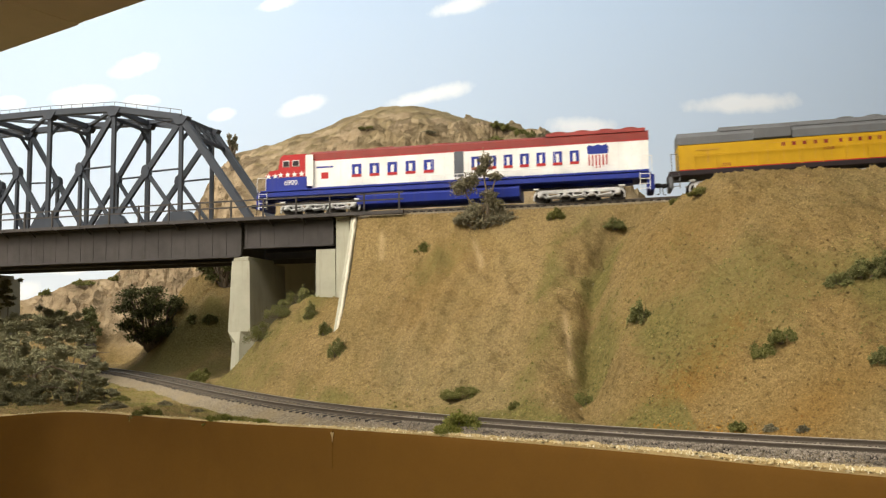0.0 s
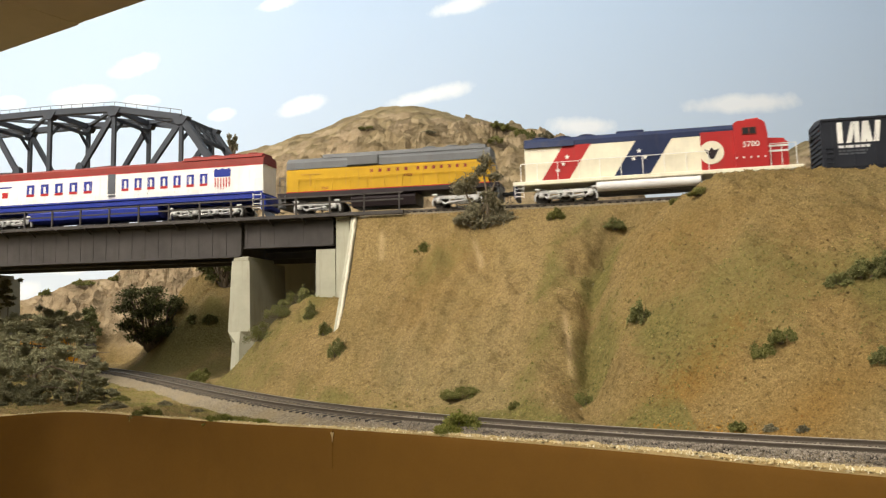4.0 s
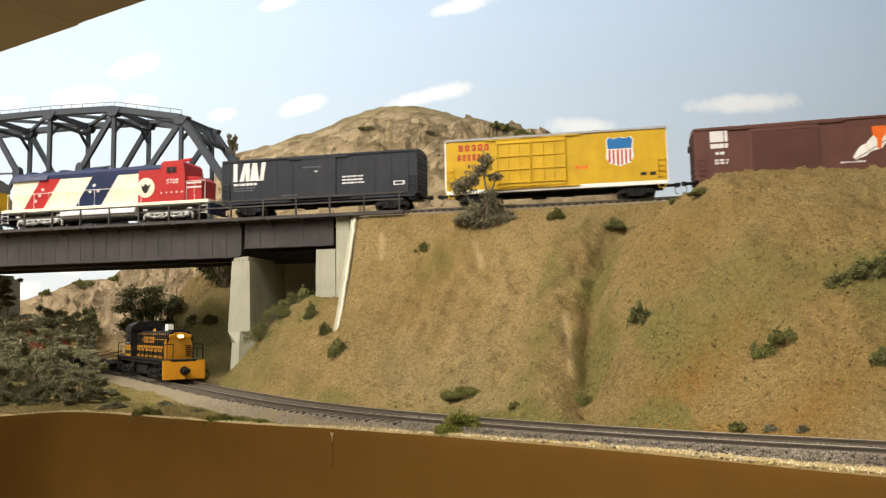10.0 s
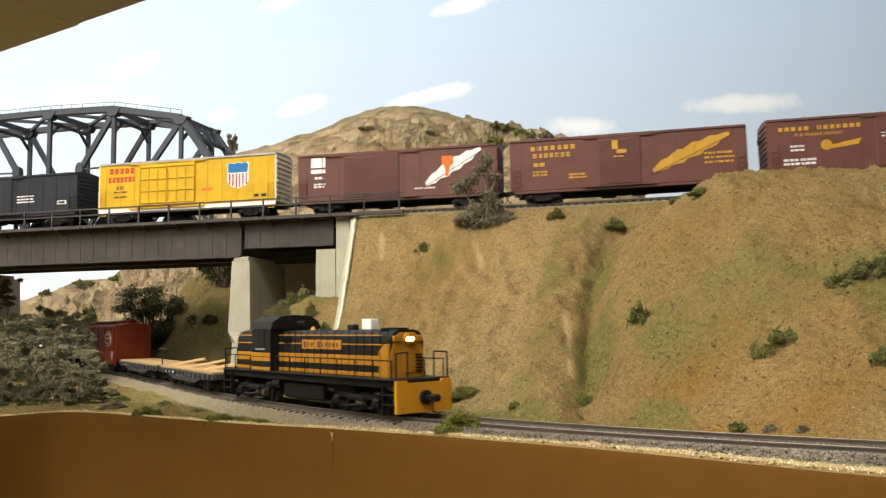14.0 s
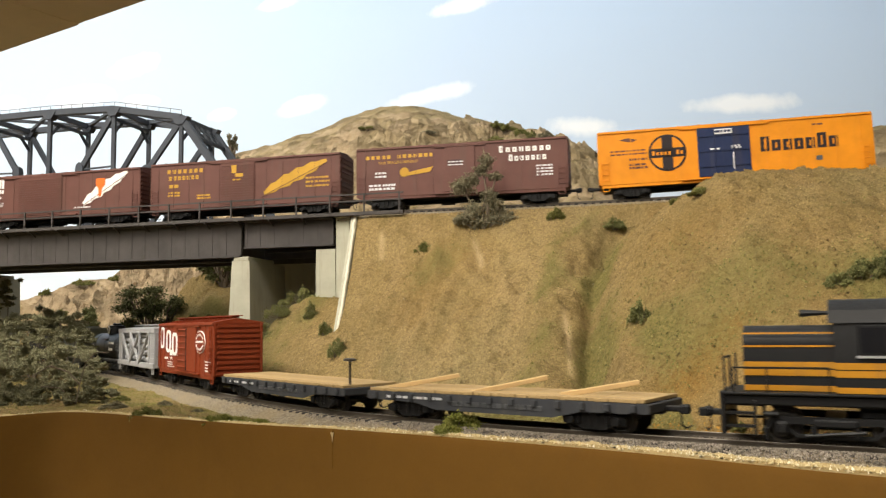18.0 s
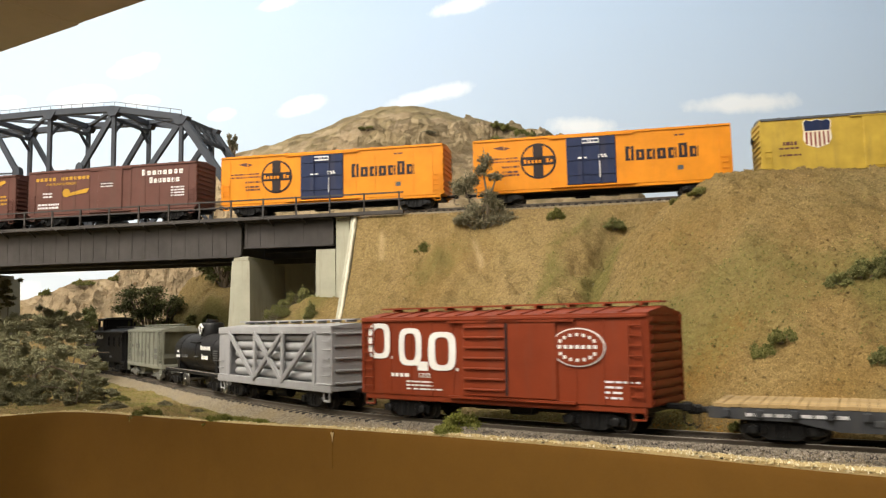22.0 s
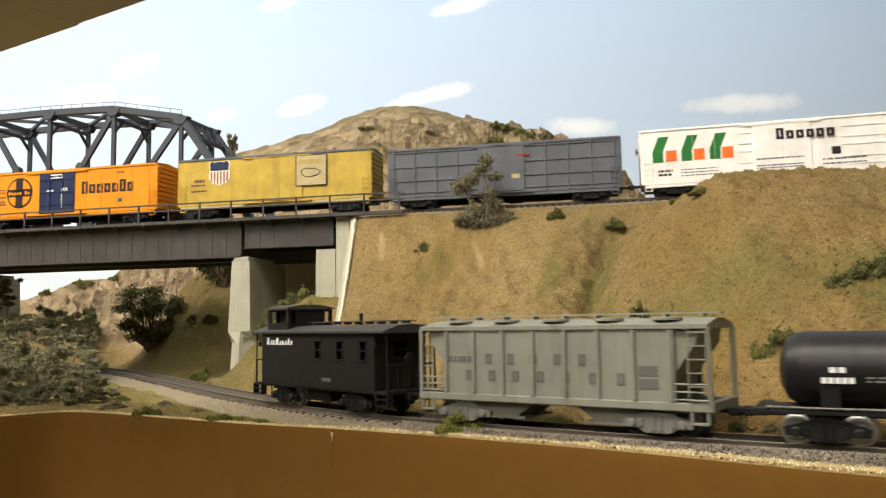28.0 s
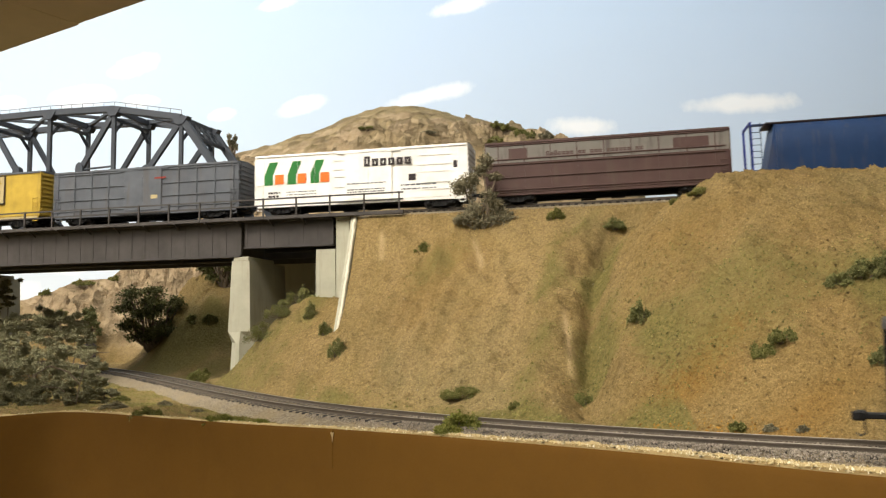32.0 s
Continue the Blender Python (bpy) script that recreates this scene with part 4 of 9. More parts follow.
def wheelset(r, shine):
    b = Mesh().rod((0, -0.011, 0), (0, 0.011, 0), 0.0011, 8)
    for sg in (-1, 1):
        prof = [(0.0072, r * 0.5), (0.0072, r + 0.0007), (0.0079, r + 0.0007), (0.0081, r), (0.0098, r * 0.985), (0.0098, r * 0.80), (0.0090, r * 0.72), (0.0090, r * 0.32), (0.0101, r * 0.25), (0.0101, 0.0004)]
        b.lathe([(sg * a, q) for a, q in prof], (0, 0, 0), "y", 20)
    return b.data("wheelset", M["wheel_shine"] if shine else M["wheel"])


def truck(car, x, mat="black", base=0.0193, axles=2, r=0.0048, kind="freight", shine=False, dy=0.0128):
    """A bogie: side frames, bolster and springs, with its wheelsets below it."""
    key = ("truck", mat, base, axles, kind, dy)

    def make():
        b = Mesh()
        half = base * (axles - 1) / 2
        for sg in (-1, 1):
            y0, y1 = sg * dy - 0.0009, sg * dy + 0.0009
            if kind == "freight":
                prof = [(-half - 0.004, r + 0.0012), (-half - 0.0035, r - 0.0014), (-half + 0.002, r - 0.0016), (-0.0045, 0.0014), (0.0045, 0.0014), (half - 0.002, r - 0.0016), (half + 0.0035, r - 0.0014), (half + 0.004, r + 0.0012), (half - 0.001, r + 0.0026), (0.004, r + 0.0042), (-0.004, r + 0.0042), (-half + 0.001, r + 0.0026)]
                b.prism(prof, y0, y1, "y")
                for k in (-1, 1):
                    b.rod((k * 0.0014, sg * (dy + 0.0006), 0.0024), (k * 0.0014, sg * (dy + 0.0006), r + 0.0026), 0.0011, 8)
                    b.lathe([(sg * (dy - 0.0005), 0.0017), (sg * (dy + 0.0021), 0.0017), (sg * (dy + 0.0024), 0.0012)], (k * half, 0, r), "y", 10)
                    b.box((k * (half - 0.0035), sg * (dy + 0.0004), r + 0.0002), (0.0018, 0.0024, 0.0034), 0.0004)
            else:
                top = [(-half - 0.0055, r + 0.0006), (-half - 0.0045, r - 0.0006), (-half - 0.0030, r + 0.0016), (half + 0.0030, r + 0.0016), (half + 0.0045, r - 0.0006), (half + 0.0055, r + 0.0006), (half + 0.0035, r + 0.0040), (-half - 0.0035, r + 0.0040)]
                b.prism(top, y0, y1, "y")
                for a in range(axles - 1):
                    q0, q1 = -half + base * a, -half + base * (a + 1)
                    b.prism([(q0 + 0.0018, r - 0.0004), (q0 + 0.0045, r - 0.0030), (q1 - 0.0045, r - 0.0030), (q1 - 0.0018, r - 0.0004), (q1 - 0.0018, r + 0.0006), (q1 - 0.0052, r - 0.0018), (q0 + 0.0052, r - 0.0018), (q0 + 0.0018, r + 0.0006)], y0, y1, "y")
                for a in range(axles):
                    ax = -half + base * a
                    b.box((ax, sg * (dy + 0.0012), r + 0.0002), (0.0044, 0.0028, 0.0046), 0.0008)
                    b.lathe([(sg * (dy + 0.0022), 0.0016), (sg * (dy + 0.0032), 0.0012)], (ax, 0, r), "y", 10)
                    if a < axles - 1:
                        cx = ax + base / 2
                        b.box((cx, sg * (dy + 0.0010), r + 0.0020), (base * 0.40, 0.0022, 0.0026), 0.0005)
                        b.rod((cx - base * 0.28, sg * (dy + 0.0018), r - 0.0022), (cx + base * 0.28, sg * (dy + 0.0018), r - 0.0004), 0.0007, 6)
                        for q in (-0.2, 0.2):
                            b.rod((cx + q * base, sg * (dy + 0.0014), r - 0.0022), (cx + q * base, sg * (dy + 0.0014), r + 0.0010), 0.0010, 8)
                for k in (-1, 1):
                    b.box((k * (half + 0.0052), sg * (dy + 0.0006), r - 0.0022), (0.0012, 0.0024, 0.0046), 0.0003)
                    b.rod((k * (half + 0.001), sg * (dy + 0.0022), r + 0.0048), (k * (half + 0.0055), sg * (dy + 0.0022), r + 0.0048), 0.0009, 8)
        b.box((0, 0, r + 0.0022), (0.0068, 2 * dy - 0.001, 0.0034), 0.0006)
        return b.data("truck", M[mat])

    t = new("truck", shared(key, make))
    t.parent = car
    t.location = (x, 0, 0)
    half = base * (axles - 1) / 2
    data = shared(("wheels", r, shine), lambda: wheelset(r, shine))
    for a in range(axles):
        w = new("wheelset", data)
        w.parent = t
        w.location = (-half + base * a, 0, r)
        SPIN.append((w, car, r))
    return t


SPIN = []


def couplers(car, x0, x1, z=0.0105, mat="black"):
    for x, sg in ((x0, -1), (x1, 1)):
        b = Mesh().box((x + sg * 0.0015, 0, z), (0.009, 0.0026, 0.0022), 0.0005)
        b.box((x + sg * 0.0075, 0.0006, z), (0.0042, 0.0050, 0.0034), 0.0009).box((x + sg * 0.0088, -0.0018, z), (0.0034, 0.0016, 0.0032), 0.0005)
        b.tube([(x + sg * 0.0065, 0, z - 0.0015), (x + sg * 0.0065, 0, z - 0.0060), (x + sg * 0.0080, 0.0015, z - 0.0072), (x + sg * 0.0092, 0.0035, z - 0.0064)], 0.00032, 5)
        part("coupler", b, M[mat], car)


def ladder(car, x, y, z0, z1, w, n, mat, name="ladder"):
    b = Mesh()
    sg = -1 if y < 0 else 1
    for k in (-1, 1):
        b.rod((x + k * w / 2, y + sg * 0.0007, z0), (x + k * w / 2, y + sg * 0.0007, z1), 0.0003, 5)
    for i in range(n):
        z = z0 + (z1 - z0) * (i + 0.5) / n
        b.rod((x - w / 2, y + sg * 0.0008, z), (x + w / 2, y + sg * 0.0008, z), 0.0003, 5)
    return part(name, b, M[mat], car)


def grabs(car, x, y, zs, w, mat):
    b = Mesh()
    sg = -1 if y < 0 else 1
    for z in zs:
        b.tube([(x - w / 2, y, z), (x - w / 2, y + sg * 0.0010, z), (x + w / 2, y + sg * 0.0010, z), (x + w / 2, y, z)], 0.00028, 5)
    return part("grab_iron", b, M[mat], car)


def plate(car, name, mat, x0, x1, z0, z1, y, thick=0.00018, label=""):
    return part(name, Mesh().box(((x0 + x1) / 2, y - thick / 2, (z0 + z1) / 2), (x1 - x0, thick, z1 - z0)), M[mat], car, label)


def blocks(car, mat, x0, x1, z0, z1, pattern, y, slope=0.0, thin=0.78, name="lettering", proud=0.0002, fill=False):
    """A painted word as plain shapes, one for each letter: a frame where large, a bar where small; a blank leaves a gap."""
    n = len(pattern)
    step = (x1 - x0) / max(1, n - 1 + thin)
    for i, ch in enumerate(pattern):
        if ch == " ":
            continue
        k = {"o": 0.74, "X": 1.0}.get(ch, 1.0)
        b = Mesh()
        xa, w, h = x0 + i * step, step * thin, (z1 - z0) * k
        t = min(0.34 * w, 0.30 * h) if thin > 1 else min(0.40 * w, 0.38 * h)
        yc = y - proud / 2
        if z1 - z0 > 0.0036 and not fill:
            b.box((xa + t / 2, yc, z0 + h / 2), (t, proud, h)).box((xa + w - t / 2, yc, z0 + h / 2), (t, proud, h))
            b.box((xa + w / 2, yc, z0 + h - t * 0.4), (w - 2 * t, proud, t * 0.8)).box((xa + w / 2, yc, z0 + t * 0.4), (w - 2 * t, proud, t * 0.8))
        else:
            b.box((xa + w / 2, yc, z0 + h / 2), (w, proud, h))
        part(name, b, M[mat], car)


def rules(car, mat, x0, x1, zs, h, y, name="stencil", seed=1):
    """Small data lines as plain bars."""
    rnd = random.Random(seed)
    b = Mesh()
    for z in zs:
        x = x0
        while x < x1 - 0.0006:
            w = min(x1 - x, rnd.uniform(0.0012, 0.0042))
            b.box((x + w / 2, y - 0.0001, z), (w, 0.0002, h))
            x += w + rnd.uniform(0.0005, 0.0011)
    ob = part(name, b, M[mat], car)
    ob["kind"] = "stuff"
    return ob


def words(car, text, x, z, size, mat, y, name="number"):
    """Readable numbers and words in the built-in font, on the side at y, centred on x."""
    cu = bpy.data.curves.new("text", "FONT")
    cu.body, cu.size, cu.align_x, cu.align_y, cu.extrude = text, size, "CENTER", "CENTER", 0.00008
    tmp = bpy.data.objects.new("text", cu)
    scene.collection.objects.link(tmp)
    me = bpy.data.meshes.new_from_object(tmp.evaluated_get(bpy.context.evaluated_depsgraph_get()))
    bpy.data.objects.remove(tmp)
    bpy.data.curves.remove(cu)
    me.materials.clear()
    me.materials.append(M[mat])
    me.transform(Matrix.Translation((x, y - 0.0001, z)) @ Matrix.Rotation(radians(90), 4, "X"))
    return part(name, me, None, car)


def shield(car, x, z, w, h, y, top, bars, ground):
    out = [(-0.5, 0.40), (-0.40, 0.5), (-0.22, 0.44), (0, 0.5), (0.22, 0.44), (0.40, 0.5), (0.5, 0.40), (0.47, 0.12), (0.5, -0.18), (0.38, -0.38), (0, -0.5), (-0.38, -0.38), (-0.5, -0.18), (-0.47, 0.12)]
    e = part("emblem", Mesh().prism([(x + a * w, z + b * h) for a, b in out], y - 0.0002, y, "y"), M[ground], car, "plain shield emblem with a blue head and red bars")
    up = [(a, b) for a, b in out if b >= 0.1]
    part("emblem_head", Mesh().prism([(x + a * w * 0.92, z + (b - 0.02) * h) for a, b in up], y - 0.0004, y - 0.0002, "y"), M[top], e)
    for i in range(6):
        cx = (-0.375 + 0.15 * i) * w
        lo = -0.46 + 0.5 * (abs(cx) / w) ** 1.5
        part("emblem_bar", Mesh().box((x + cx, y - 0.0003, z + (0.06 + lo) / 2 * h), (w * 0.065, 0.0002, (0.06 - lo) * h)), M[bars], e)


def roof_walk(car, x0, x1, z, mat, w=0.0062):
    b = Mesh()
    for k in (-1, 0, 1):
        b.box(((x0 + x1) / 2, k * w * 0.34, z), (x1 - x0, w * 0.29, 0.0006))
    n = 9
    for i in range(n):
        b.box((x0 + (x1 - x0) * (i + 0.5) / n, 0, z - 0.0008), (0.0012, w, 0.0012))
    part("roof_walk", b, M[mat], car)


def brake_wheel(car, x, y, z, mat, sg=-1):
    b = Mesh().lathe([(sg * 0.0003, 0.0026), (sg * 0.0008, 0.0030), (sg * 0.0013, 0.0026)], (x, y, z), "x", 16)
    b.rod((x - sg * 0.001, y, z), (x + sg * 0.001, y, z), 0.0005, 6)
    part("brake_wheel", b, M[mat], car)


def boxcar(name, label, c, line, L, zb, h, body, roof=None, end=None, W=0.0335, door=None, style="plain", trucks="black", sill=None, walk_way=False, ladders="low", peak=0.0022, panel=0, group="freight cars", eave=True):
    car = thing(name, label, "boxcar", group=group)
    hx, hy, zt = L / 2, W / 2, zb + h
    roof, end = roof or body, end or body
    part("body", Mesh().box((0, 0, (zb + zt) / 2), (L, W, h), 0.0004), M[body], car)
    # roof: low gable with seam ribs
    b = Mesh().prism([(-hy - 0.0004, zt - 0.0006), (hy + 0.0004, zt - 0.0006), (hy + 0.0004, zt + 0.0003), (0, zt + peak), (-hy - 0.0004, zt + 0.0003)], -hx - 0.0003, hx + 0.0003, "x")
    n = 13
    for i in range(1, n):
        x = -hx + L * i / n
        for sg in (-1, 1):
            b.beam((x, sg * (hy - 0.0004), zt + 0.0006), (x, sg * 0.001, zt + peak), 0.0014, 0.0006)
    part("roof", b, M[roof], car)
    # ends with pressed horizontal ribs
    for sg in (-1, 1):
        k = 10
        rib = shared(("rib", end, W, round(h, 4)), lambda: Mesh().prism([(-hy + 0.002, -h * 0.028), (hy - 0.002, -h * 0.028), (hy - 0.003, h * 0.028), (-hy + 0.003, h * 0.028)], -0.0006, 0.0006, "x").data("end_rib", M[end]))
        for i in range(k):
            part("end_rib", rib, None, car, "", (sg * (hx + 0.0004), 0, zb + h * (i + 0.6) / (k + 0.2)))
        for q in (-1, 1):
            part("corner_post", Mesh().box((sg * (hx + 0.0002), q * (hy - 0.0007), (zb + zt) / 2), (0.0012, 0.0014, h * 0.98), 0.0003), M[end], car)
        ladder(car, sg * (hx - 0.0045), -hy, zb + 0.002, zb + h * (0.93 if ladders == "high" else 0.45), 0.0055, 8 if ladders == "high" else 4, body)
        ladder(car, sg * (hx - 0.0045), hy, zb + 0.002, zb + h * (0.93 if ladders == "high" else 0.45), 0.0055, 8 if ladders == "high" else 4, body)
        part("step", Mesh().tube([(sg * (hx - 0.0070), -hy + 0.0006, zb), (sg * (hx - 0.0070), -hy + 0.0006, zb - 0.0046), (sg * (hx - 0.0020), -hy + 0.0006, zb - 0.0046), (sg * (hx - 0.0020), -hy + 0.0006, zb)], 0.00042, 5), M[body], car)
    brake_wheel(car, -hx - 0.0018, 0.006, zb + h * 0.72, "black", -1)
    # sides
    s = Mesh()
    if style == "panels":
        for i in range(15):
            s.box((-hx + L * (i + 0.5) / 15, -hy - 0.0003, (zb + zt) / 2), (0.0009, 0.0008, h * 0.94), 0.0002)
    elif style == "grid":
        for i in range(11):
            s.box((-hx + L * (i + 0.25) / 10.5, -hy - 0.0004, (zb + zt) / 2), (0.0013, 0.0010, h * 0.96), 0.0003)
        for f in (0.10, 0.34, 0.62, 0.92):
            s.box((0, -hy - 0.0004, zb + h * f), (L * 0.98, 0.0009, 0.0010), 0.0003)
    elif style == "ledge":
        for f in (0.06, 0.30, 0.56, 0.66, 0.94):
            s.box((0, -hy - 0.0004, zb + h * f), (L * 0.97, 0.0010, 0.0011), 0.0003)
        for i in range(9):
            s.box((-hx + L * (i + 0.5) / 9, -hy - 0.0002, (zb + zt) / 2), (0.0008, 0.0006, h * 0.9))
    elif style == "seams":
        for i in range(12):
            s.box((-hx + L * (i + 0.5) / 12, -hy - 0.0001, (zb + zt) / 2), (0.0007, 0.0004, h * 0.95))
    if s.v:
        part("side_rib", s, M[body], car)
        for q in (1,):
            r2 = Mesh()
            for i in range(12):
                r2.box((-hx + L * (i + 0.5) / 12, hy + 0.0001, (zb + zt) / 2), (0.0007, 0.0004, h * 0.95))
            part("side_rib", r2, M[body], car)
    part("eave_strip", Mesh().box((0, -hy - 0.0004, zt - 0.0010), (L, 0.0008, 0.0012), 0.0002).box((0, hy + 0.0004, zt - 0.0010), (L, 0.0008, 0.0012), 0.0002), M[roof], car)
    part("side_sill", Mesh().box((0, -hy + 0.0012, zb - 0.0010), (L * 0.98, 0.0016, 0.0026), 0.0004).box((0, hy - 0.0012, zb - 0.0010), (L * 0.98, 0.0016, 0.0026), 0.0004), M[sill or body], car)
    for sg in (-1, 1):
        if not door:
            break
        for f0, f1, dm, kind in door:
            x0, x1 = (f0 - 0.5) * L, (f1 - 0.5) * L
            y = sg * hy
            d = Mesh().box(((x0 + x1) / 2, y + sg * 0.0004, zb + h * 0.49), (x1 - x0, 0.0012, h * 0.90), 0.0003)
            dob = part("door", d, M[dm], car)
            r = Mesh()
            if kind == "louver":
                for i in range(16):
                    r.box(((x0 + x1) / 2, y + sg * 0.0011, zb + h * (0.09 + 0.052 * i)), ((x1 - x0) * 0.94, 0.0006, h * 0.022))
            elif kind == "ribbed":
                for i in range(7):
                    r.box(((x0 + x1) / 2, y + sg * 0.0013, zb + h * (0.12 + 0.125 * i)), ((x1 - x0) * 0.92, 0.0010, h * 0.028), 0.0002)
            elif kind == "cells":
                for i in range(4):
                    r.box(((x0 + x1) / 2, y + sg * 0.0013, zb + h * (0.12 + 0.25 * i)), ((x1 - x0) * 0.96, 0.0010, h * 0.03), 0.0002)
                for i in range(4):
                    r.box((x0 + (x1 - x0) * (i + 0.1) / 3.2, y + sg * 0.0012, zb + h * 0.49), (0.0010, 0.0010, h * 0.8), 0.0002)
            elif kind == "plug":
                for i in range(3):
                    r.box(((x0 + x1) / 2, y + sg * 0.0012, zb + h * (0.22 + 0.28 * i)), ((x1 - x0) * 0.95, 0.0007, h * 0.015))
                for i in (0.32, 0.68):
                    r.rod((x0 + (x1 - x0) * i, y + sg * 0.0016, zb + h * 0.08), (x0 + (x1 - x0) * i, y + sg * 0.0016, zb + h * 0.92), 0.0005, 6)
            if r.v:
                part("door_rib", r, M[dm], dob)
            part("door_track", Mesh().box(((x0 + x1) / 2, y + sg * 0.0009, zb + 0.0006), ((x1 - x0) * 1.7, 0.0016, 0.0010)), M[body], car)
            part("door_track", Mesh().box(((x0 + x1) / 2, y + sg * 0.0007, zt - 0.0022), ((x1 - x0) * 1.7, 0.0012, 0.0010)), M[body], car)
    if walk_way:
        roof_walk(car, -hx, hx, zt + peak + 0.0016, roof)
    # underframe
    part("underframe", Mesh().box((0, 0, zb - 0.0012), (L * 0.97, W * 0.86, 0.0024), 0.0004).box((0, 0, zb - 0.0030), (L * 0.9, 0.0060, 0.0046), 0.0005).box((0.010, -0.004, zb - 0.0042), (0.012, 0.006, 0.0048), 0.0008).rod((-0.02, 0.004, zb - 0.004), (-0.008, 0.004, zb - 0.004), 0.0024, 10), M["black"], car)
    for sg in (-1, 1):
        truck(car, sg * (hx - 0.0245), trucks)
    couplers(car, -hx, hx)
    TRAINS.append((car, line, c, L))
    return car, hx, -hy, zb, zt


def fx(L, f):
    return (f - 0.5) * L


# ---- upper train, from its head ----
def diesel_body(car, x0, x1, w, z0, z1, mat, slope=0.0015, name="hood"):
    hy = w / 2
    return part(name, Mesh().prism([(-hy, z0), (hy, z0), (hy, z1 - slope), (hy - slope, z1), (-hy + slope, z1), (-hy, z1 - slope)], x0, x1, "x"), M[mat], car)


def handrail(car, xs, y, z0, z1, mat, r=0.00030):
    b = Mesh()
    for x in xs:
        b.rod((x, y, z0), (x, y, z1), r, 5)
    b.rod((xs[0], y, z1), (xs[-1], y, z1), r, 5)
    part("handrail", b, M[mat], car)


def big_diesel():
    L = 0.340
    car = thing("diesel_locomotive", "red, white and blue eight-axle diesel locomotive with silver trucks", "locomotive", group="upper train engines")
    hx = L / 2
    part("frame", Mesh().box((0, 0, 0.0178), (L * 0.985, 0.0330, 0.0046), 0.0006).box((0, 0, 0.0150), (L * 0.9, 0.012, 0.004)), M["blue"], car)
    part("walkway", Mesh().box((0, 0, 0.0208), (L * 0.97, 0.0345, 0.0012), 0.0003), M["blue"], car)
    diesel_body(car, -hx + 0.052, hx - 0.004, 0.0262, 0.0212, 0.0475, "white")
    part("roof", Mesh().prism([(-0.0133, 0.0470), (0.0133, 0.0470), (0.0128, 0.0525), (0.0090, 0.0548), (-0.0090, 0.0548), (-0.0128, 0.0525)], -hx + 0.050, hx - 0.0035, "x").prism([(-0.012, 0.0540), (0.012, 0.0540), (0.0085, 0.0575), (-0.0085, 0.0575)], hx - 0.085, hx - 0.006, "x"), M["oxide_roof"], car)
    for i in range(4):
        part("roof_fan", Mesh().lathe([(0, 0.0068), (0.0014, 0.0068), (0.0018, 0.0058), (0.0018, 0.0010)], (hx - 0.018 - 0.019 * i, 0, 0.0575), "z", 16), M["oxide_roof"], car)
    for x in (-0.055, -0.005):
        part("exhaust", Mesh().box((x, 0, 0.0556), (0.016, 0.006, 0.0026), 0.0006), M["oxide_roof"], car)
    # cab and low nose
    part("cab", Mesh().prism([(-hx + 0.0215, 0.0212), (-hx + 0.0215, 0.0400), (-hx + 0.0235, 0.0500), (-hx + 0.026, 0.0525), (-hx + 0.048, 0.0525), (-hx + 0.048, 0.0212)], -0.0155, 0.0155, "y"), M["red"], car)
    part("cab_lower", Mesh().box((-hx + 0.0348, 0, 0.0268), (0.0274, 0.0316, 0.0116), 0.0004), M["blue"], car)
    part("nose", Mesh().prism([(-hx + 0.0085, 0.0205), (-hx + 0.0085, 0.0345), (-hx + 0.0120, 0.0388), (-hx + 0.0225, 0.0400), (-hx + 0.0225, 0.0205)], -0.0125, 0.0125, "y"), M["blue"], car)
    part("nose_cap", Mesh().prism([(-hx + 0.0082, 0.0345), (-hx + 0.0118, 0.0393), (-hx + 0.0225, 0.0405), (-hx + 0.0225, 0.0350)], -0.0127, 0.0127, "y"), M["red"], car)
    for x in (-hx + 0.029, -hx + 0.038):
        w = part("window", Mesh().box((x, -0.0155, 0.0445), (0.0066, 0.0008, 0.0058), 0.0004), M["bright_silver"], car)
        part("pane", Mesh().box((x, -0.0160, 0.0445), (0.0052, 0.0003, 0.0044)), M["dark_letter"], w)
    st = Mesh()
    for i in range(6):
        cx, cz = -hx + 0.011 + 0.0065 * i, 0.0348
        st.prism([(cx + (0.0026 if j % 2 == 0 else 0.0011) * math.sin(j * math.pi / 5), cz + (0.0026 if j % 2 == 0 else 0.0011) * math.cos(j * math.pi / 5)) for j in range(10)], -0.0161 if i > 1 else -0.0128, -0.0158 if i > 1 else -0.0125, "y")
    part("star_row", st, M["white"], car)
    words(car, "6900", -hx + 0.0335, 0.0275, 0.0062, "white", -0.0159)
    plate(car, "panel", "white", -hx + 0.047, -hx + 0.054, 0.024, 0.0515, -0.0150, 0.0006)
    y = -0.0131
    plate(car, "stripe", "blue", -hx + 0.055, hx - 0.004, 0.0205, 0.0228, y)
    plate(car, "stripe", "red", -hx + 0.055, hx - 0.004, 0.0462, 0.0470, y)
    blocks(car, "blue", fx(L, 0.260), fx(L, 0.474), 0.0302, 0.0412, "X X X X X", y, 0, 1.1)
    blocks(car, "red", fx(L, 0.260), fx(L, 0.474), 0.0299, 0.0322, "X X X X X", y - 0.0002, 0, 1.1, fill=True)
    blocks(car, "blue", fx(L, 0.568), fx(L, 0.828), 0.0302, 0.0412, "X X X X X X X", y, 0, 1.1)
    blocks(car, "red", fx(L, 0.568), fx(L, 0.828), 0.0299, 0.0322, "X X X X X X X", y - 0.0002, 0, 1.1, fill=True)
    shield(car, fx(L, 0.872), 0.0352, 0.0185, 0.0205, y, "blue", "red", "white")
    plate(car, "emblem", "blue", fx(L, 0.165), fx(L, 0.210), 0.0395, 0.0410, y)
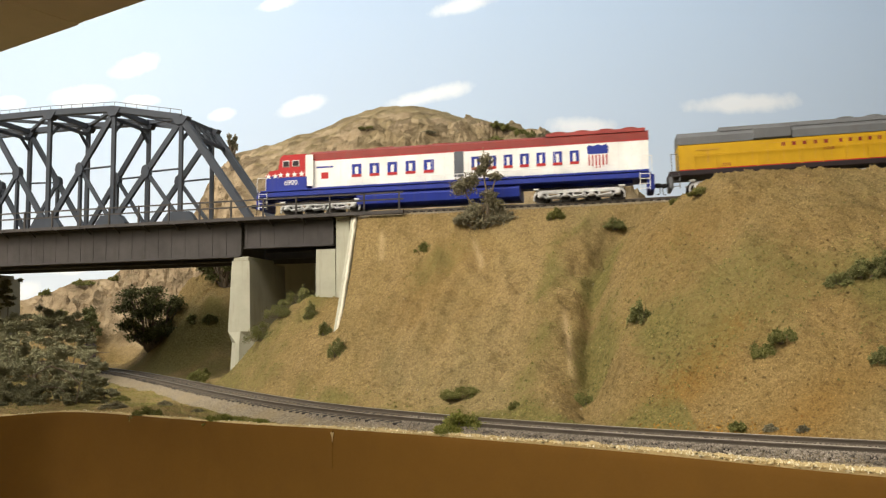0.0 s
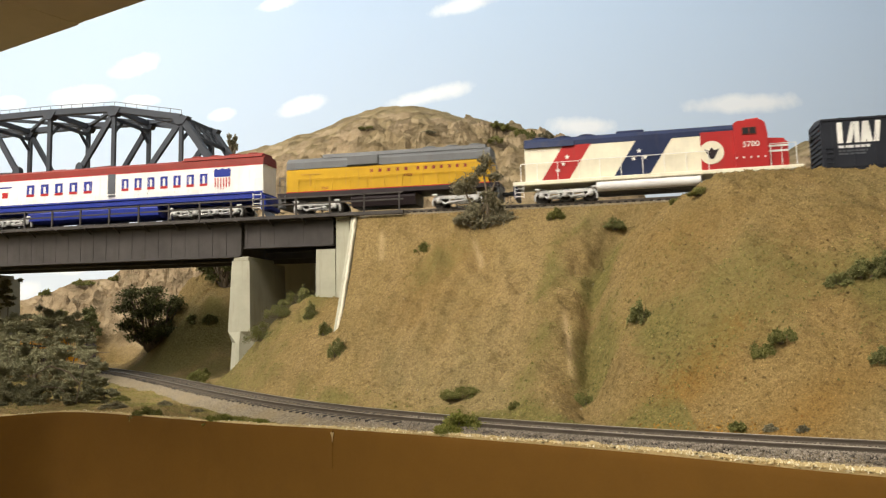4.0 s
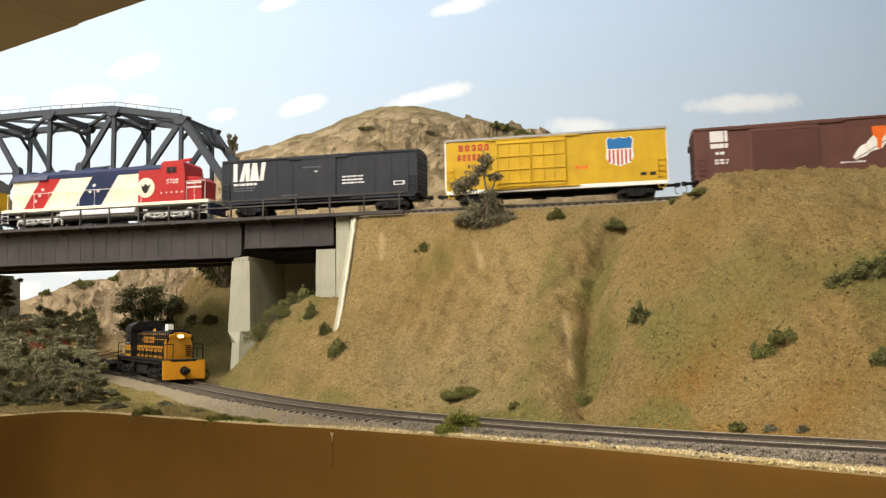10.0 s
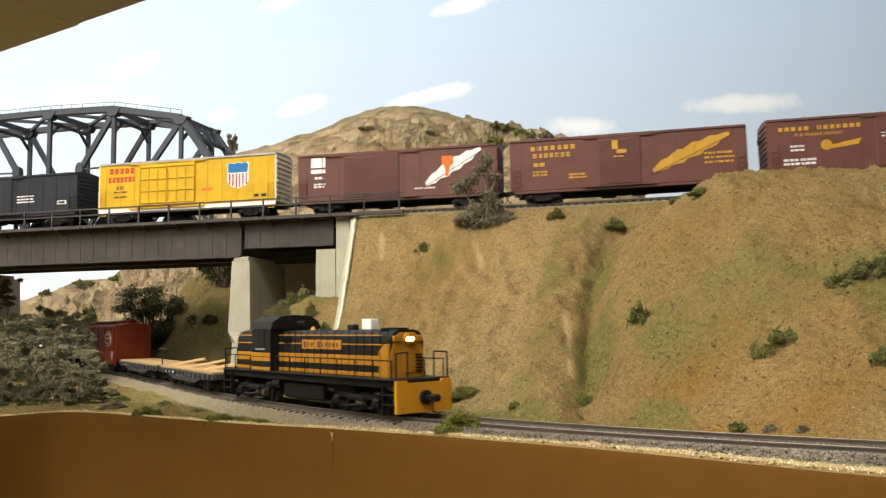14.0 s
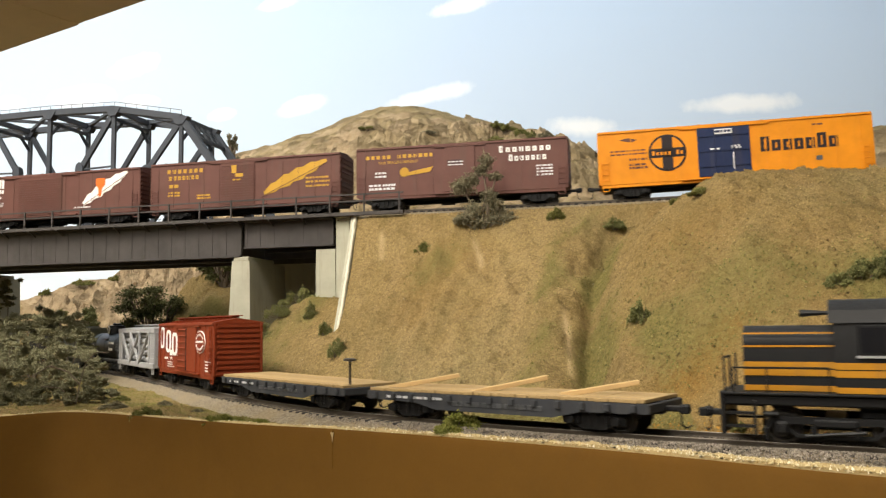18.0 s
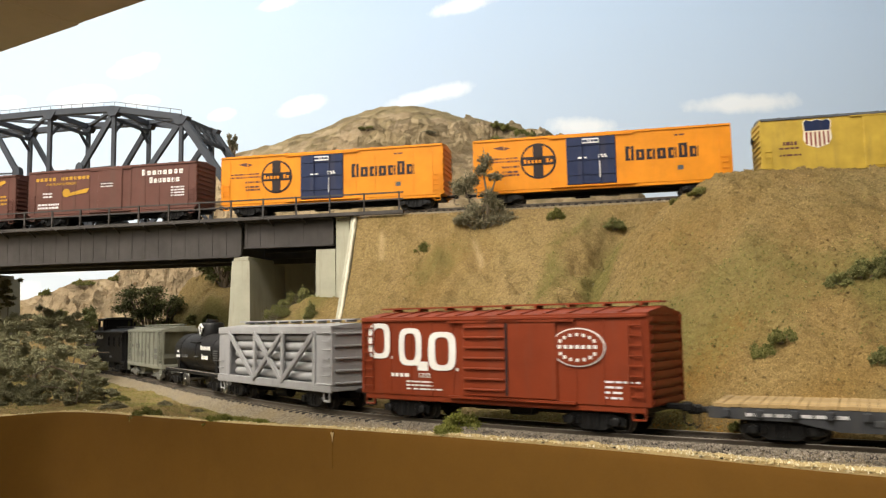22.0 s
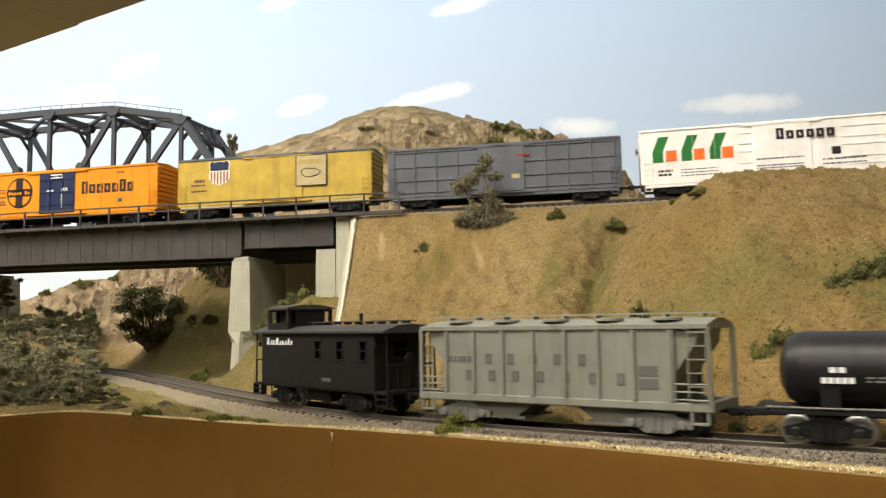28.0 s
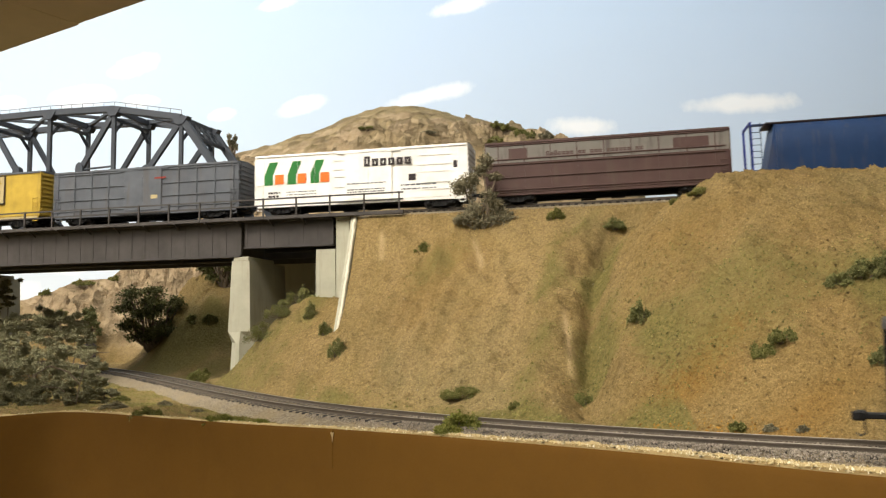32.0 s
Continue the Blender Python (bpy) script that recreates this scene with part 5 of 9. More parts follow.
    plate(car, "emblem", "red", fx(L, 0.178), fx(L, 0.197), 0.0300, 0.0355, y)
    plate(car, "intake", "mid_grey", fx(L, 0.525), fx(L, 0.548), 0.0250, 0.0465, y, 0.0006)
    # door seams and louvres
    b = Mesh()
    for i in range(26):
        x = fx(L, 0.20 + 0.030 * i)
        b.box((x, y - 0.0001, 0.0345), (0.0003, 0.0003, 0.022))
    part("door_seam", b, M["bright_silver"], car)
    handrail(car, [fx(L, 0.17 + 0.0405 * i) for i in range(20)], -0.0166, 0.0212, 0.0268, "white")
    handrail(car, [fx(L, 0.17 + 0.0405 * i) for i in range(20)], 0.0166, 0.0212, 0.0268, "white")
    part("fuel_tank", Mesh().prism([(-0.0135, 0.0160), (-0.0155, 0.0125), (-0.0145, 0.0060), (-0.0100, 0.0040), (0.0100, 0.0040), (0.0145, 0.0060), (0.0155, 0.0125), (0.0135, 0.0160)], fx(L, 0.275), fx(L, 0.685), "x"), M["blue"], car)
    for sg in (-1, 1):
        b = Mesh().box((sg * (hx - 0.003), 0, 0.0120), (0.0055, 0.0300, 0.0130), 0.0008)
        part("pilot", b, M["blue"], car)
        ladder(car, sg * (hx - 0.0075), -0.0160, 0.0050, 0.0205, 0.0075, 4, "white", "steps")
        handrail(car, [sg * (hx - 0.002), sg * (hx - 0.010)], -0.0160, 0.0205, 0.0330, "white")
        truck(car, sg * L * 0.325, "truck_silver", 0.0205, 4, 0.0056, "diesel")
    couplers(car, -hx, hx)
    TRAINS.append((car, "up", -1.315, L))


def road_switcher_yellow():
    L = 0.196
    hx = L / 2
    car = thing("diesel_locomotive", "yellow and grey high-hood diesel locomotive with silver trucks", "locomotive", group="upper train engines")
    part("frame", Mesh().box((0, 0, 0.0165), (L, 0.0320, 0.0040), 0.0005), M["dark_letter"], car)
    diesel_body(car, -hx + 0.008, hx - 0.008, 0.0285, 0.0185, 0.0400, "yellow")
    b = Mesh().prism([(-0.0145, 0.0392), (0.0145, 0.0392), (0.0142, 0.0450), (0.0105, 0.0490), (-0.0105, 0.0490), (-0.0142, 0.0450)], -hx + 0.0078, hx - 0.0078, "x")
    b.prism([(-0.0118, 0.0485), (0.0118, 0.0485), (0.0098, 0.0520), (-0.0098, 0.0520)], -hx + 0.040, hx - 0.012, "x")
    part("roof", b, M["grey"], car)
    for i in range(3):
        part("roof_fan", Mesh().lathe([(0, 0.0072), (0.0016, 0.0072), (0.0022, 0.0060), (0.0022, 0.001)], (hx - 0.022 - 0.020 * i, 0, 0.0520), "z", 16), M["grey"], car)
    part("blower_housing", Mesh().box((-0.020, -0.0148, 0.0440), (0.028, 0.0022, 0.0085), 0.0006), M["grey"], car)
    y = -0.01425
    blocks(car, "oxide_roof", fx(L, 0.43), fx(L, 0.60), 0.0330, 0.0358, "X X X X X", y, 0, 0.7)
    blocks(car, "oxide_roof", fx(L, 0.64), fx(L, 0.86), 0.0330, 0.0358, "X X X X X X X", y, 0, 0.7)
    words(car, "7058", fx(L, 0.60), 0.0290, 0.0042, "oxide_roof", y)
    words(car, "7058", fx(L, 0.22), 0.0215, 0.0034, "oxide_roof", y)
    plate(car, "stripe", "red", -hx + 0.008, hx - 0.008, 0.0183, 0.0195, y)
    w = part("window", Mesh().box((-hx + 0.030, y - 0.0002, 0.0345), (0.018, 0.0006, 0.0010)).box((-hx + 0.030, y - 0.0002, 0.0290), (0.0014, 0.0006, 0.010)), M["gold"], car)
    b = Mesh()
    for i in range(11):
        b.box((fx(L, 0.32 + 0.058 * i), y, 0.0285), (0.0004, 0.0005, 0.0150))
    b.box((fx(L, 0.62), y, 0.0360), (0.118, 0.0005, 0.0004))
    part("door_seam", b, M["gold"], car)
    handrail(car, [fx(L, 0.10 + 0.0795 * i) for i in range(11)], -0.0160, 0.0185, 0.0300, "yellow", 0.0003)
    part("fuel_tank", Mesh().prism([(-0.0120, 0.0150), (-0.0145, 0.0110), (-0.0120, 0.0042), (0.0120, 0.0042), (0.0145, 0.0110), (0.0120, 0.0150)], -0.031, 0.026, "x"), M["dark_letter"], car)
    for sg in (-1, 1):
        part("pilot", Mesh().box((sg * (hx - 0.0015), 0, 0.0110), (0.0030, 0.0290, 0.0110), 0.0006), M["grey"], car)
        handrail(car, [sg * (hx - 0.002), sg * (hx - 0.007)], -0.0155, 0.0185, 0.0320, "grey")
        ladder(car, sg * (hx - 0.0045), -0.0158, 0.0045, 0.0165, 0.0060, 3, "grey", "steps")
        truck(car, sg * 0.062, "truck_silver", 0.0315, 2, 0.0056, "diesel")
    couplers(car, -hx, hx)
    TRAINS.append((car, "up", -1.036, L))


def striped_diesel():
    L = 0.222
    hx = L / 2
    car = thing("diesel_locomotive", "red, cream and navy striped six-axle diesel locomotive", "locomotive", group="upper train engines")
    part("frame", Mesh().box((0, 0, 0.0160), (L, 0.0325, 0.0034), 0.0005), M["cream"], car)
    y0 = 0.0133
    x0, x1 = -hx + 0.010, hx - 0.052
    diesel_body(car, x0, x1, 2 * y0, 0.0178, 0.0465, "cream")
    part("roof", Mesh().prism([(-y0 - 0.0002, 0.0455), (y0 + 0.0002, 0.0455), (y0, 0.0495), (y0 - 0.004, 0.0532), (-y0 + 0.004, 0.0532), (-y0, 0.0495)], x0 - 0.0002, x1 + 0.012, "x").prism([(-y0 - 0.002, 0.0450), (y0 + 0.002, 0.0450), (y0, 0.0500), (-y0, 0.0500)], x0, x0 + 0.040, "x"), M["navy"], car)
    for i in range(3):
        part("roof_fan", Mesh().lathe([(0, 0.0074), (0.0018, 0.0074), (0.0024, 0.006), (0.0024, 0.001)], (x0 + 0.012 + 0.019 * i, 0, 0.0532), "z", 16), M["navy"], car)
    part("roof_fan", Mesh().box((x0 + 0.085, 0, 0.0545), (0.022, 0.012, 0.0030), 0.0008), M["navy"], car)
    # slanted colour bands on the side
    y = -y0
    zb, zt, lean = 0.0180, 0.0457, 0.018

    def band(f0, f1, mat, nm="band"):
        a, b = fx(L, f0), fx(L, f1)
        return part(nm, Mesh().prism([(a, zb), (b, zb), (b + lean, zt), (a + lean, zt)], y - 0.00022, y, "y"), M[mat], car)

    band(0.105, 0.205, "red")
    band(0.365, 0.490, "navy")
    band(0.665, 0.700, "red")
    for f, z in ((0.20, 0.0360), (0.185, 0.0305), (0.165, 0.0255), (0.455, 0.0370), (0.475, 0.0315), (0.435, 0.0310)):
        cx = fx(L, f)
        part("star", Mesh().prism([(cx + (0.0022 if j % 2 == 0 else 0.0009) * math.sin(j * math.pi / 5), z + (0.0022 if j % 2 == 0 else 0.0009) * math.cos(j * math.pi / 5)) for j in range(10)], y - 0.0004, y - 0.0002, "y"), M["white"], car)
    # hood forward part, cab and nose
    diesel_body(car, x1 - 0.022, x1 + 0.004, 2 * y0 + 0.0004, 0.0178, 0.0508, "red", 0.003)
    part("cab", Mesh().prism([(x1 + 0.003, 0.0178), (x1 + 0.003, 0.0530), (x1 + 0.006, 0.0545), (x1 + 0.023, 0.0545), (x1 + 0.026, 0.0520), (x1 + 0.0275, 0.0430), (x1 + 0.0275, 0.0178)], -0.0158, 0.0158, "y"), M["red"], car)
    part("nose", Mesh().prism([(x1 + 0.027, 0.0178), (x1 + 0.027, 0.0405), (x1 + 0.039, 0.0395), (x1 + 0.0425, 0.0360), (x1 + 0.0425, 0.0178)], -0.0125, 0.0125, "y"), M["red"], car)
    part("horn", Mesh().rod((x1 + 0.018, 0, 0.0545), (x1 + 0.018, 0, 0.0575), 0.0008, 6).rod((x1 + 0.014, 0, 0.0580), (x1 + 0.024, 0, 0.0580), 0.0010, 8, 0.0018), M["red"], car)
    w = part("window", Mesh().box((x1 + 0.0140, -0.0159, 0.0462), (0.0110, 0.0006, 0.0062), 0.0004), M["oxide_roof"], car)
    for x in (x1 + 0.0115, x1 + 0.0165):
        part("pane", Mesh().box((x, -0.0163, 0.0462), (0.0042, 0.0003, 0.0048)), M["cab_window"], w)
    words(car, "5700", x1 + 0.0150, 0.0355, 0.0062, "white", -0.0160)
    e = part("emblem", Mesh().lathe([(y - 0.0006, 0.0092), (y - 0.0002, 0.0092)], (x1 - 0.014, 0, 0.0315), "y", 28), M["cream"], car, "round cream emblem with a dark bird shape")
    part("emblem_shape", Mesh().prism([(x1 - 0.014 + a, 0.0315 + b) for a, b in ((-0.0055, 0.003), (-0.002, 0.0015), (0, 0.004), (0.002, 0.0015), (0.0055, 0.003), (0.003, -0.002), (0.001, -0.005), (-0.001, -0.005), (-0.003, -0.002))], y - 0.0009, y - 0.0006, "y"), M["dark_letter"], e)
    plate(car, "stripe", "white", x1 + 0.026, x1 + 0.0425, 0.0290, 0.0305, -0.0127)
    plate(car, "stripe", "white", x1 + 0.026, x1 + 0.0425, 0.0330, 0.0345, -0.0127)
    b = Mesh()
    for i in range(5):
        b.box((x1 + 0.004 + 0.0052 * i, -0.0161, 0.0255), (0.0014, 0.0003, 0.0014), 0.0002)
    part("star_row", b, M["white"], car)
    part("air_tank", Mesh().rod((fx(L, 0.30), -0.0125, 0.0105), (fx(L, 0.66), -0.0125, 0.0105), 0.0042, 14).rod((fx(L, 0.30), 0.0125, 0.0105), (fx(L, 0.66), 0.0125, 0.0105), 0.0042, 14), M["bright_silver"], car)
    part("fuel_tank", Mesh().box((fx(L, 0.48), 0, 0.0100), (0.078, 0.022, 0.0100), 0.001), M["grey"], car)
    handrail(car, [fx(L, 0.03), fx(L, 0.09), fx(L, 0.165), fx(L, 0.24)], -0.0158, 0.0178, 0.0320, "white")
    handrail(car, [fx(L, 0.24 + 0.075 * i) for i in range(7)], -0.0158, 0.0178, 0.0325, "white")
    handrail(car, [x1 + 0.029, x1 + 0.037, x1 + 0.0475], -0.0150, 0.0178, 0.0350, "white")
    for sg in (-1, 1):
        part("pilot", Mesh().box((sg * (hx - 0.0015), 0, 0.0105), (0.0030, 0.0300, 0.0115), 0.0006), M["navy"], car)
        ladder(car, sg * (hx - 0.005), -0.0158, 0.0040, 0.0165, 0.0070, 4, "white", "steps")
        truck(car, sg * 0.069, "truck_silver", 0.0195, 3, 0.0056, "diesel")
    couplers(car, -hx, hx)
    TRAINS.append((car, "up", -0.816, L))


big_diesel()
road_switcher_yellow()
striped_diesel()


def upper_cars():
    # black boxcar
    L = 0.179
    car, hx, y, zb, zt = boxcar("boxcar", "black steel boxcar with large white initials as plain blocks", -0.602, "up", L, 0.0125, 0.0375, "nw_black", style="seams", door=[(0.42, 0.60, "nw_black", "plain")])
    q = lambda f: fx(L, f)
    z0, z1 = 0.0310, 0.0470
    for f0, lean in ((0.060, 0.0), (0.093, 0.024), (0.126, 0.0), (0.150, 0.012), (0.176, -0.012), (0.200, 0.012)):
        part("lettering", Mesh().prism([(q(f0), z0), (q(f0 + 0.021), z0), (q(f0 + 0.021 + lean), z1), (q(f0 + lean), z1)], y - 0.0003, y, "y"), M["white"], car)
    rules(car, "bright_silver", q(0.062), q(0.185), [0.0282], 0.0020, y, seed=2)
    rules(car, "mid_grey", q(0.062), q(0.175), [0.0250, 0.0228], 0.0013, y, seed=3)
    rules(car, "mid_grey", q(0.43), q(0.53), [0.0400], 0.0012, y - 0.001, seed=4)
    rules(car, "bright_silver", q(0.49), q(0.51), [0.0360], 0.0010, y - 0.001, seed=5)
    rules(car, "bright_silver", q(0.63), q(0.74), [0.0300, 0.0272, 0.0245], 0.0013, y, seed=6)
    plate(car, "placard", "bright_silver", q(0.885), q(0.940), 0.0205, 0.0240, y)
    plate(car, "placard", "nw_black", q(0.893), q(0.932), 0.0213, 0.0232, y - 0.0002)
    rules(car, "mid_grey", q(0.32), q(0.40), [0.0165], 0.0011, y, seed=7)
    # bright yellow high boxcar
    L = 0.1775
    q = lambda f: fx(L, f)
    car, hx, y, zb, zt = boxcar("boxcar", "bright yellow high-cube boxcar with white sill and shield emblem", -0.399, "up", L, 0.0115, 0.0436, "box_yellow", "silver", "white", sill="white", style="seams", door=[(0.24, 0.40, "box_yellow", "cells"), (0.40, 0.56, "box_yellow", "cells")])
    blocks(car, "red", q(0.063), q(0.205), 0.0452, 0.0503, "XXXXX", y, 0, 0.66)
    blocks(car, "red", q(0.058), q(0.212), 0.0372, 0.0423, "XXXXXXX", y, 0, 0.62)
    rules(car, "brown", q(0.105), q(0.150), [0.0322], 0.0030, y, seed=8)
    rules(car, "brown", q(0.090), q(0.165), [0.0282, 0.0236], 0.0016, y, seed=9)
    shield(car, q(0.797), 0.0372, 0.0215, 0.0240, y, "sky_blue", "red", "white")
    rules(car, "orange_red", q(0.60), q(0.655), [0.0262], 0.0026, y, seed=10)
    for f in (0.885, 0.925):
        plate(car, "vent", "dark_letter", q(f), q(f + 0.025), 0.0170, 0.0195, y)
    plate(car, "stripe", "white", -hx, hx, 0.0095, 0.0125, y + 0.0004, 0.0006)
    # brown boxcars with feathers
    for k, (c, L) in enumerate(((-0.2018, 0.1735), (-0.0120, 0.182))):
        q = lambda f: fx(L, f)
        car, hx, y, zb, zt = boxcar("boxcar", ("dark brown boxcar with a white feather and orange emblem", "dark brown boxcar with a yellow feather on its side")[k], c, "up", L, 0.0095, 0.0408 + 0.001 * k, "brown", style="seams", ladders="low", door=[((0.235, 0.52), (0.385, 0.565))[k] + ("brown", "louver")])
        a, b = ((0.655, 0.0190), (0.615, 0.0190))[k], ((0.925, 0.0470), (0.935, 0.0455))[k]
        n, up, dn = 14, [], []
        for i in range(n + 1):
            t = i / n
            x, z = q(a[0] + (b[0] - a[0]) * t), a[1] + (b[1] - a[1]) * (t ** 0.86)
            w = 0.0060 * math.sin(math.pi * min(1, 0.06 + t * 0.92)) ** 0.6 * (0.82 + 0.18 * ((i * 7) % 3))
            up.append((x - w * 0.30, z + w * 0.8))
            dn.append((x + w * 0.45, z - w * 0.75))
        col = ("white", "gold")[k]
        part("feather", Mesh().prism(up + dn[::-1], y - 0.0003, y, "y"), M[col], car)
        part("quill", Mesh().beam((q(a[0] - 0.02), y - 0.0003, a[1] - 0.003), (q(b[0]), y - 0.0003, b[1] - 0.002), 0.0004, 0.0005), M[("brown", "brown")[k]], car)
        if k == 0:
            part("emblem", Mesh().prism([(q(0.735), 0.0425), (q(0.790), 0.0425), (q(0.790), 0.0365), (q(0.772), 0.0330), (q(0.765), 0.0255), (q(0.752), 0.0255), (q(0.750), 0.0330), (q(0.735), 0.0365)], y - 0.0006, y - 0.0003, "y"), M["orange_red"], car)
            plate(car, "placard", "bright_silver", q(0.065), q(0.140), 0.0390, 0.0475, y)
            plate(car, "placard", "bright_silver", q(0.065), q(0.140), 0.0340, 0.0375, y)
            rules(car, "bright_silver", q(0.085), q(0.135), [0.0300], 0.0022, y, seed=11)
            rules(car, "bright_silver", q(0.080), q(0.140), [0.0245, 0.0222], 0.0016, y, seed=12)
            rules(car, "bright_silver", q(0.60), q(0.70), [0.0165], 0.0012, y, seed=13)
        else:
            blocks(car, "gold", q(0.090), q(0.285), 0.0420, 0.0456, "XXXXXXX", y, 0, 0.62)
            blocks(car, "gold", q(0.100), q(0.262), 0.0360, 0.0396, "XXXXXXX", y, 0, 0.62)
            blocks(car, "gold", q(0.100), q(0.150), 0.0290, 0.0320, "XX", y)
            rules(car, "gold", q(0.095), q(0.160), [0.0245, 0.0220], 0.0016, y, seed=14)
            rules(car, "gold", q(0.255), q(0.33), [0.0210, 0.0185], 0.0014, y, seed=15)
            rules(car, "gold", q(0.83), q(0.95), [0.0310, 0.0275, 0.0238], 0.0016, y, seed=16)
            plate(car, "emblem", "gold", q(0.445), q(0.470), 0.0390, 0.0460, y - 0.0013)
            plate(car, "emblem", "gold", q(0.465), q(0.505), 0.0355, 0.0385, y - 0.0013)
            rules(car, "gold", q(0.45), q(0.50), [0.0330], 0.0012, y - 0.0013, seed=17)
    # brown cushioned boxcar
    L = 0.1775
    q = lambda f: fx(L, f)
    car, hx, y, zb, zt = boxcar("boxcar", "dark red-brown boxcar with gold and white lettering blocks", 0.1835, "up", L, 0.0105, 0.0420, "brown", style="seams", door=[(0.43, 0.575, "brown", "plain")])
    blocks(car, "gold", q(0.045), q(0.375), 0.0430, 0.0460, "XXXXX XXXXXXX", y, 0, 0.66)
    words(car, "FOR FRAGILE FREIGHT", q(0.205), 0.0395, 0.0034, "gold", y)
    part("emblem", Mesh().lathe([(y - 0.0003, 0.0040), (y, 0.0040)], (q(0.235), 0, 0.0308), "y", 20).prism([(q(0.235), 0.0300), (q(0.375), 0.0345), (q(0.36), 0.0300), (q(0.24), 0.0275)], y - 0.0003, y, "y"), M["gold"], car)
    rules(car, "bright_silver", q(0.09), q(0.145), [0.0310, 0.0280], 0.0016, y, seed=18)
    rules(car, "bright_silver", q(0.06), q(0.19), [0.0205, 0.0175], 0.0018, y, seed=19)
    blocks(car, "white", q(0.690), q(0.925), 0.0425, 0.0478, "Xooooooo", y, 0, 0.64)
    blocks(car, "white", q(0.735), q(0.905), 0.0350, 0.0403, "Xoooooo", y, 0, 0.64)
    rules(car, "bright_silver", q(0.86), q(0.935), [0.0300, 0.0275, 0.0250, 0.0225], 0.0013, y, seed=20)
    plate(car, "placard", "brown_dark", q(0.445), q(0.515), 0.0350, 0.0390, y - 0.0011)
    rules(car, "bright_silver", q(0.45), q(0.52), [0.0370, 0.0345], 0.0009, y - 0.0012, seed=21)
    # two orange boxcars with navy doors
    L = 0.2015
    q = lambda f: fx(L, f)
    for c in (0.3985, 0.627):
        car, hx, y, zb, zt = boxcar("boxcar", "bright orange boxcar with a navy plug door and round cross emblem", c, "up", L, 0.0105, 0.0428, "orange", sill="orange", style="seams", door=[(0.375, 0.568, "navy", "plug")])
        e = part("emblem", Mesh().lathe([(y - 0.0003, 0.0146), (y, 0.0146)], (q(0.262), 0, 0.0335), "y", 36), M["dark_letter"], car, "round black emblem with an orange rim and cross")
        part("emblem_field", Mesh().lathe([(y - 0.0005, 0.0130), (y - 0.0003, 0.0130)], (q(0.262), 0, 0.0335), "y", 36), M["orange"], e)
        part("emblem_cross", Mesh().box((q(0.262), y - 0.0006, 0.0335), (0.0080, 0.0003, 0.0262)).box((q(0.262), y - 0.0006, 0.0335), (0.0266, 0.0003, 0.0072)), M["dark_letter"], e)
        blocks(car, "orange", q(0.262) - 0.0116, q(0.262) + 0.0116, 0.0317, 0.0351, "Xoooo Xo", y - 0.0008, 0, 0.6)
        blocks(car, "dark_letter", q(0.605), q(0.880), 0.0290, 0.0405, "XooooXo", y, 0, 0.80)
        plate(car, "placard", "bright_silver", q(0.435), q(0.505), 0.0450, 0.0490, y - 0.0014)
        rules(car, "navy", q(0.440), q(0.500), [0.0470], 0.0018, y - 0.0016, seed=22)
        rules(car, "bright_silver", q(0.42), q(0.455), [0.0335], 0.0013, y - 0.0014, seed=23)
        rules(car, "bright_silver", q(0.50), q(0.535), [0.0350, 0.0335], 0.0013, y - 0.0014, seed=24)
        part("door_handle", Mesh().rod((q(0.505), y - 0.0018, 0.0170), (q(0.505), y - 0.0018, 0.0300), 0.0005, 6), M["bright_silver"], car)
        part("emblem", Mesh().prism([(q(0.080), 0.0462), (q(0.115), 0.0475), (q(0.150), 0.0455), (q(0.125), 0.0438), (q(0.100), 0.0450)], y - 0.0002, y, "y"), M["brown"], car)
        rules(car, "brown", q(0.045), q(0.185), [0.0372, 0.0345], 0.0012, y, seed=25)
        rules(car, "brown", q(0.115), q(0.185), [0.0300, 0.0258, 0.0232], 0.0016, y, seed=26)
        plate(car, "placard", "mid_grey", q(0.800), q(0.822), 0.0195, 0.0230, y)
        rules(car, "brown", q(0.79), q(0.83), [0.0472], 0.0013, y, seed=27)
    # weathered yellow boxcar
    L = 0.182
    q = lambda f: fx(L, f)
    car, hx, y, zb, zt = boxcar("boxcar", "weathered dull yellow boxcar with shield emblem and framed panel", 0.841, "up", L, 0.0110, 0.0425, "old_yellow", "mid_grey", "old_yellow", style="plain", sill="panel_tan", door=[(0.40, 0.54, "old_yellow", "plain"), (0.54, 0.66, "old_yellow", "plain")])
    shield(car, q(0.222), 0.0400, 0.0205, 0.0225, y, "navy", "oxide_roof", "cream")
    rules(car, "brown", q(0.085), q(0.140), [0.0335], 0.0028, y, seed=28)
    rules(car, "brown", q(0.070), q(0.155), [0.0298, 0.0245], 0.0014, y, seed=29)
    e = plate(car, "panel", "dark_letter", q(0.625), q(0.785), 0.0235, 0.0510, y - 0.0008, 0.0003, "square cream panel in a dark frame")
    part("panel_field", Mesh().box((q(0.705), y - 0.0013, 0.0373), (0.0272, 0.0003, 0.0258)), M["panel_tan"], e)
    part("panel_mark", Mesh().tube([(q(0.655), y - 0.0016, 0.0370), (q(0.675), y - 0.0016, 0.0395), (q(0.725), y - 0.0016, 0.0385), (q(0.755), y - 0.0016, 0.0360), (q(0.735), y - 0.0016, 0.0325), (q(0.685), y - 0.0016, 0.0312), (q(0.660), y - 0.0016, 0.0335), (q(0.655), y - 0.0016, 0.0370)], 0.0003, 5), M["dark_letter"], e)
    rules(car, "old_yellow", q(0.645), q(0.765), [0.0460, 0.0438], 0.0014, y - 0.0014, seed=30)
    # grey ribbed boxcar
    L = 0.191
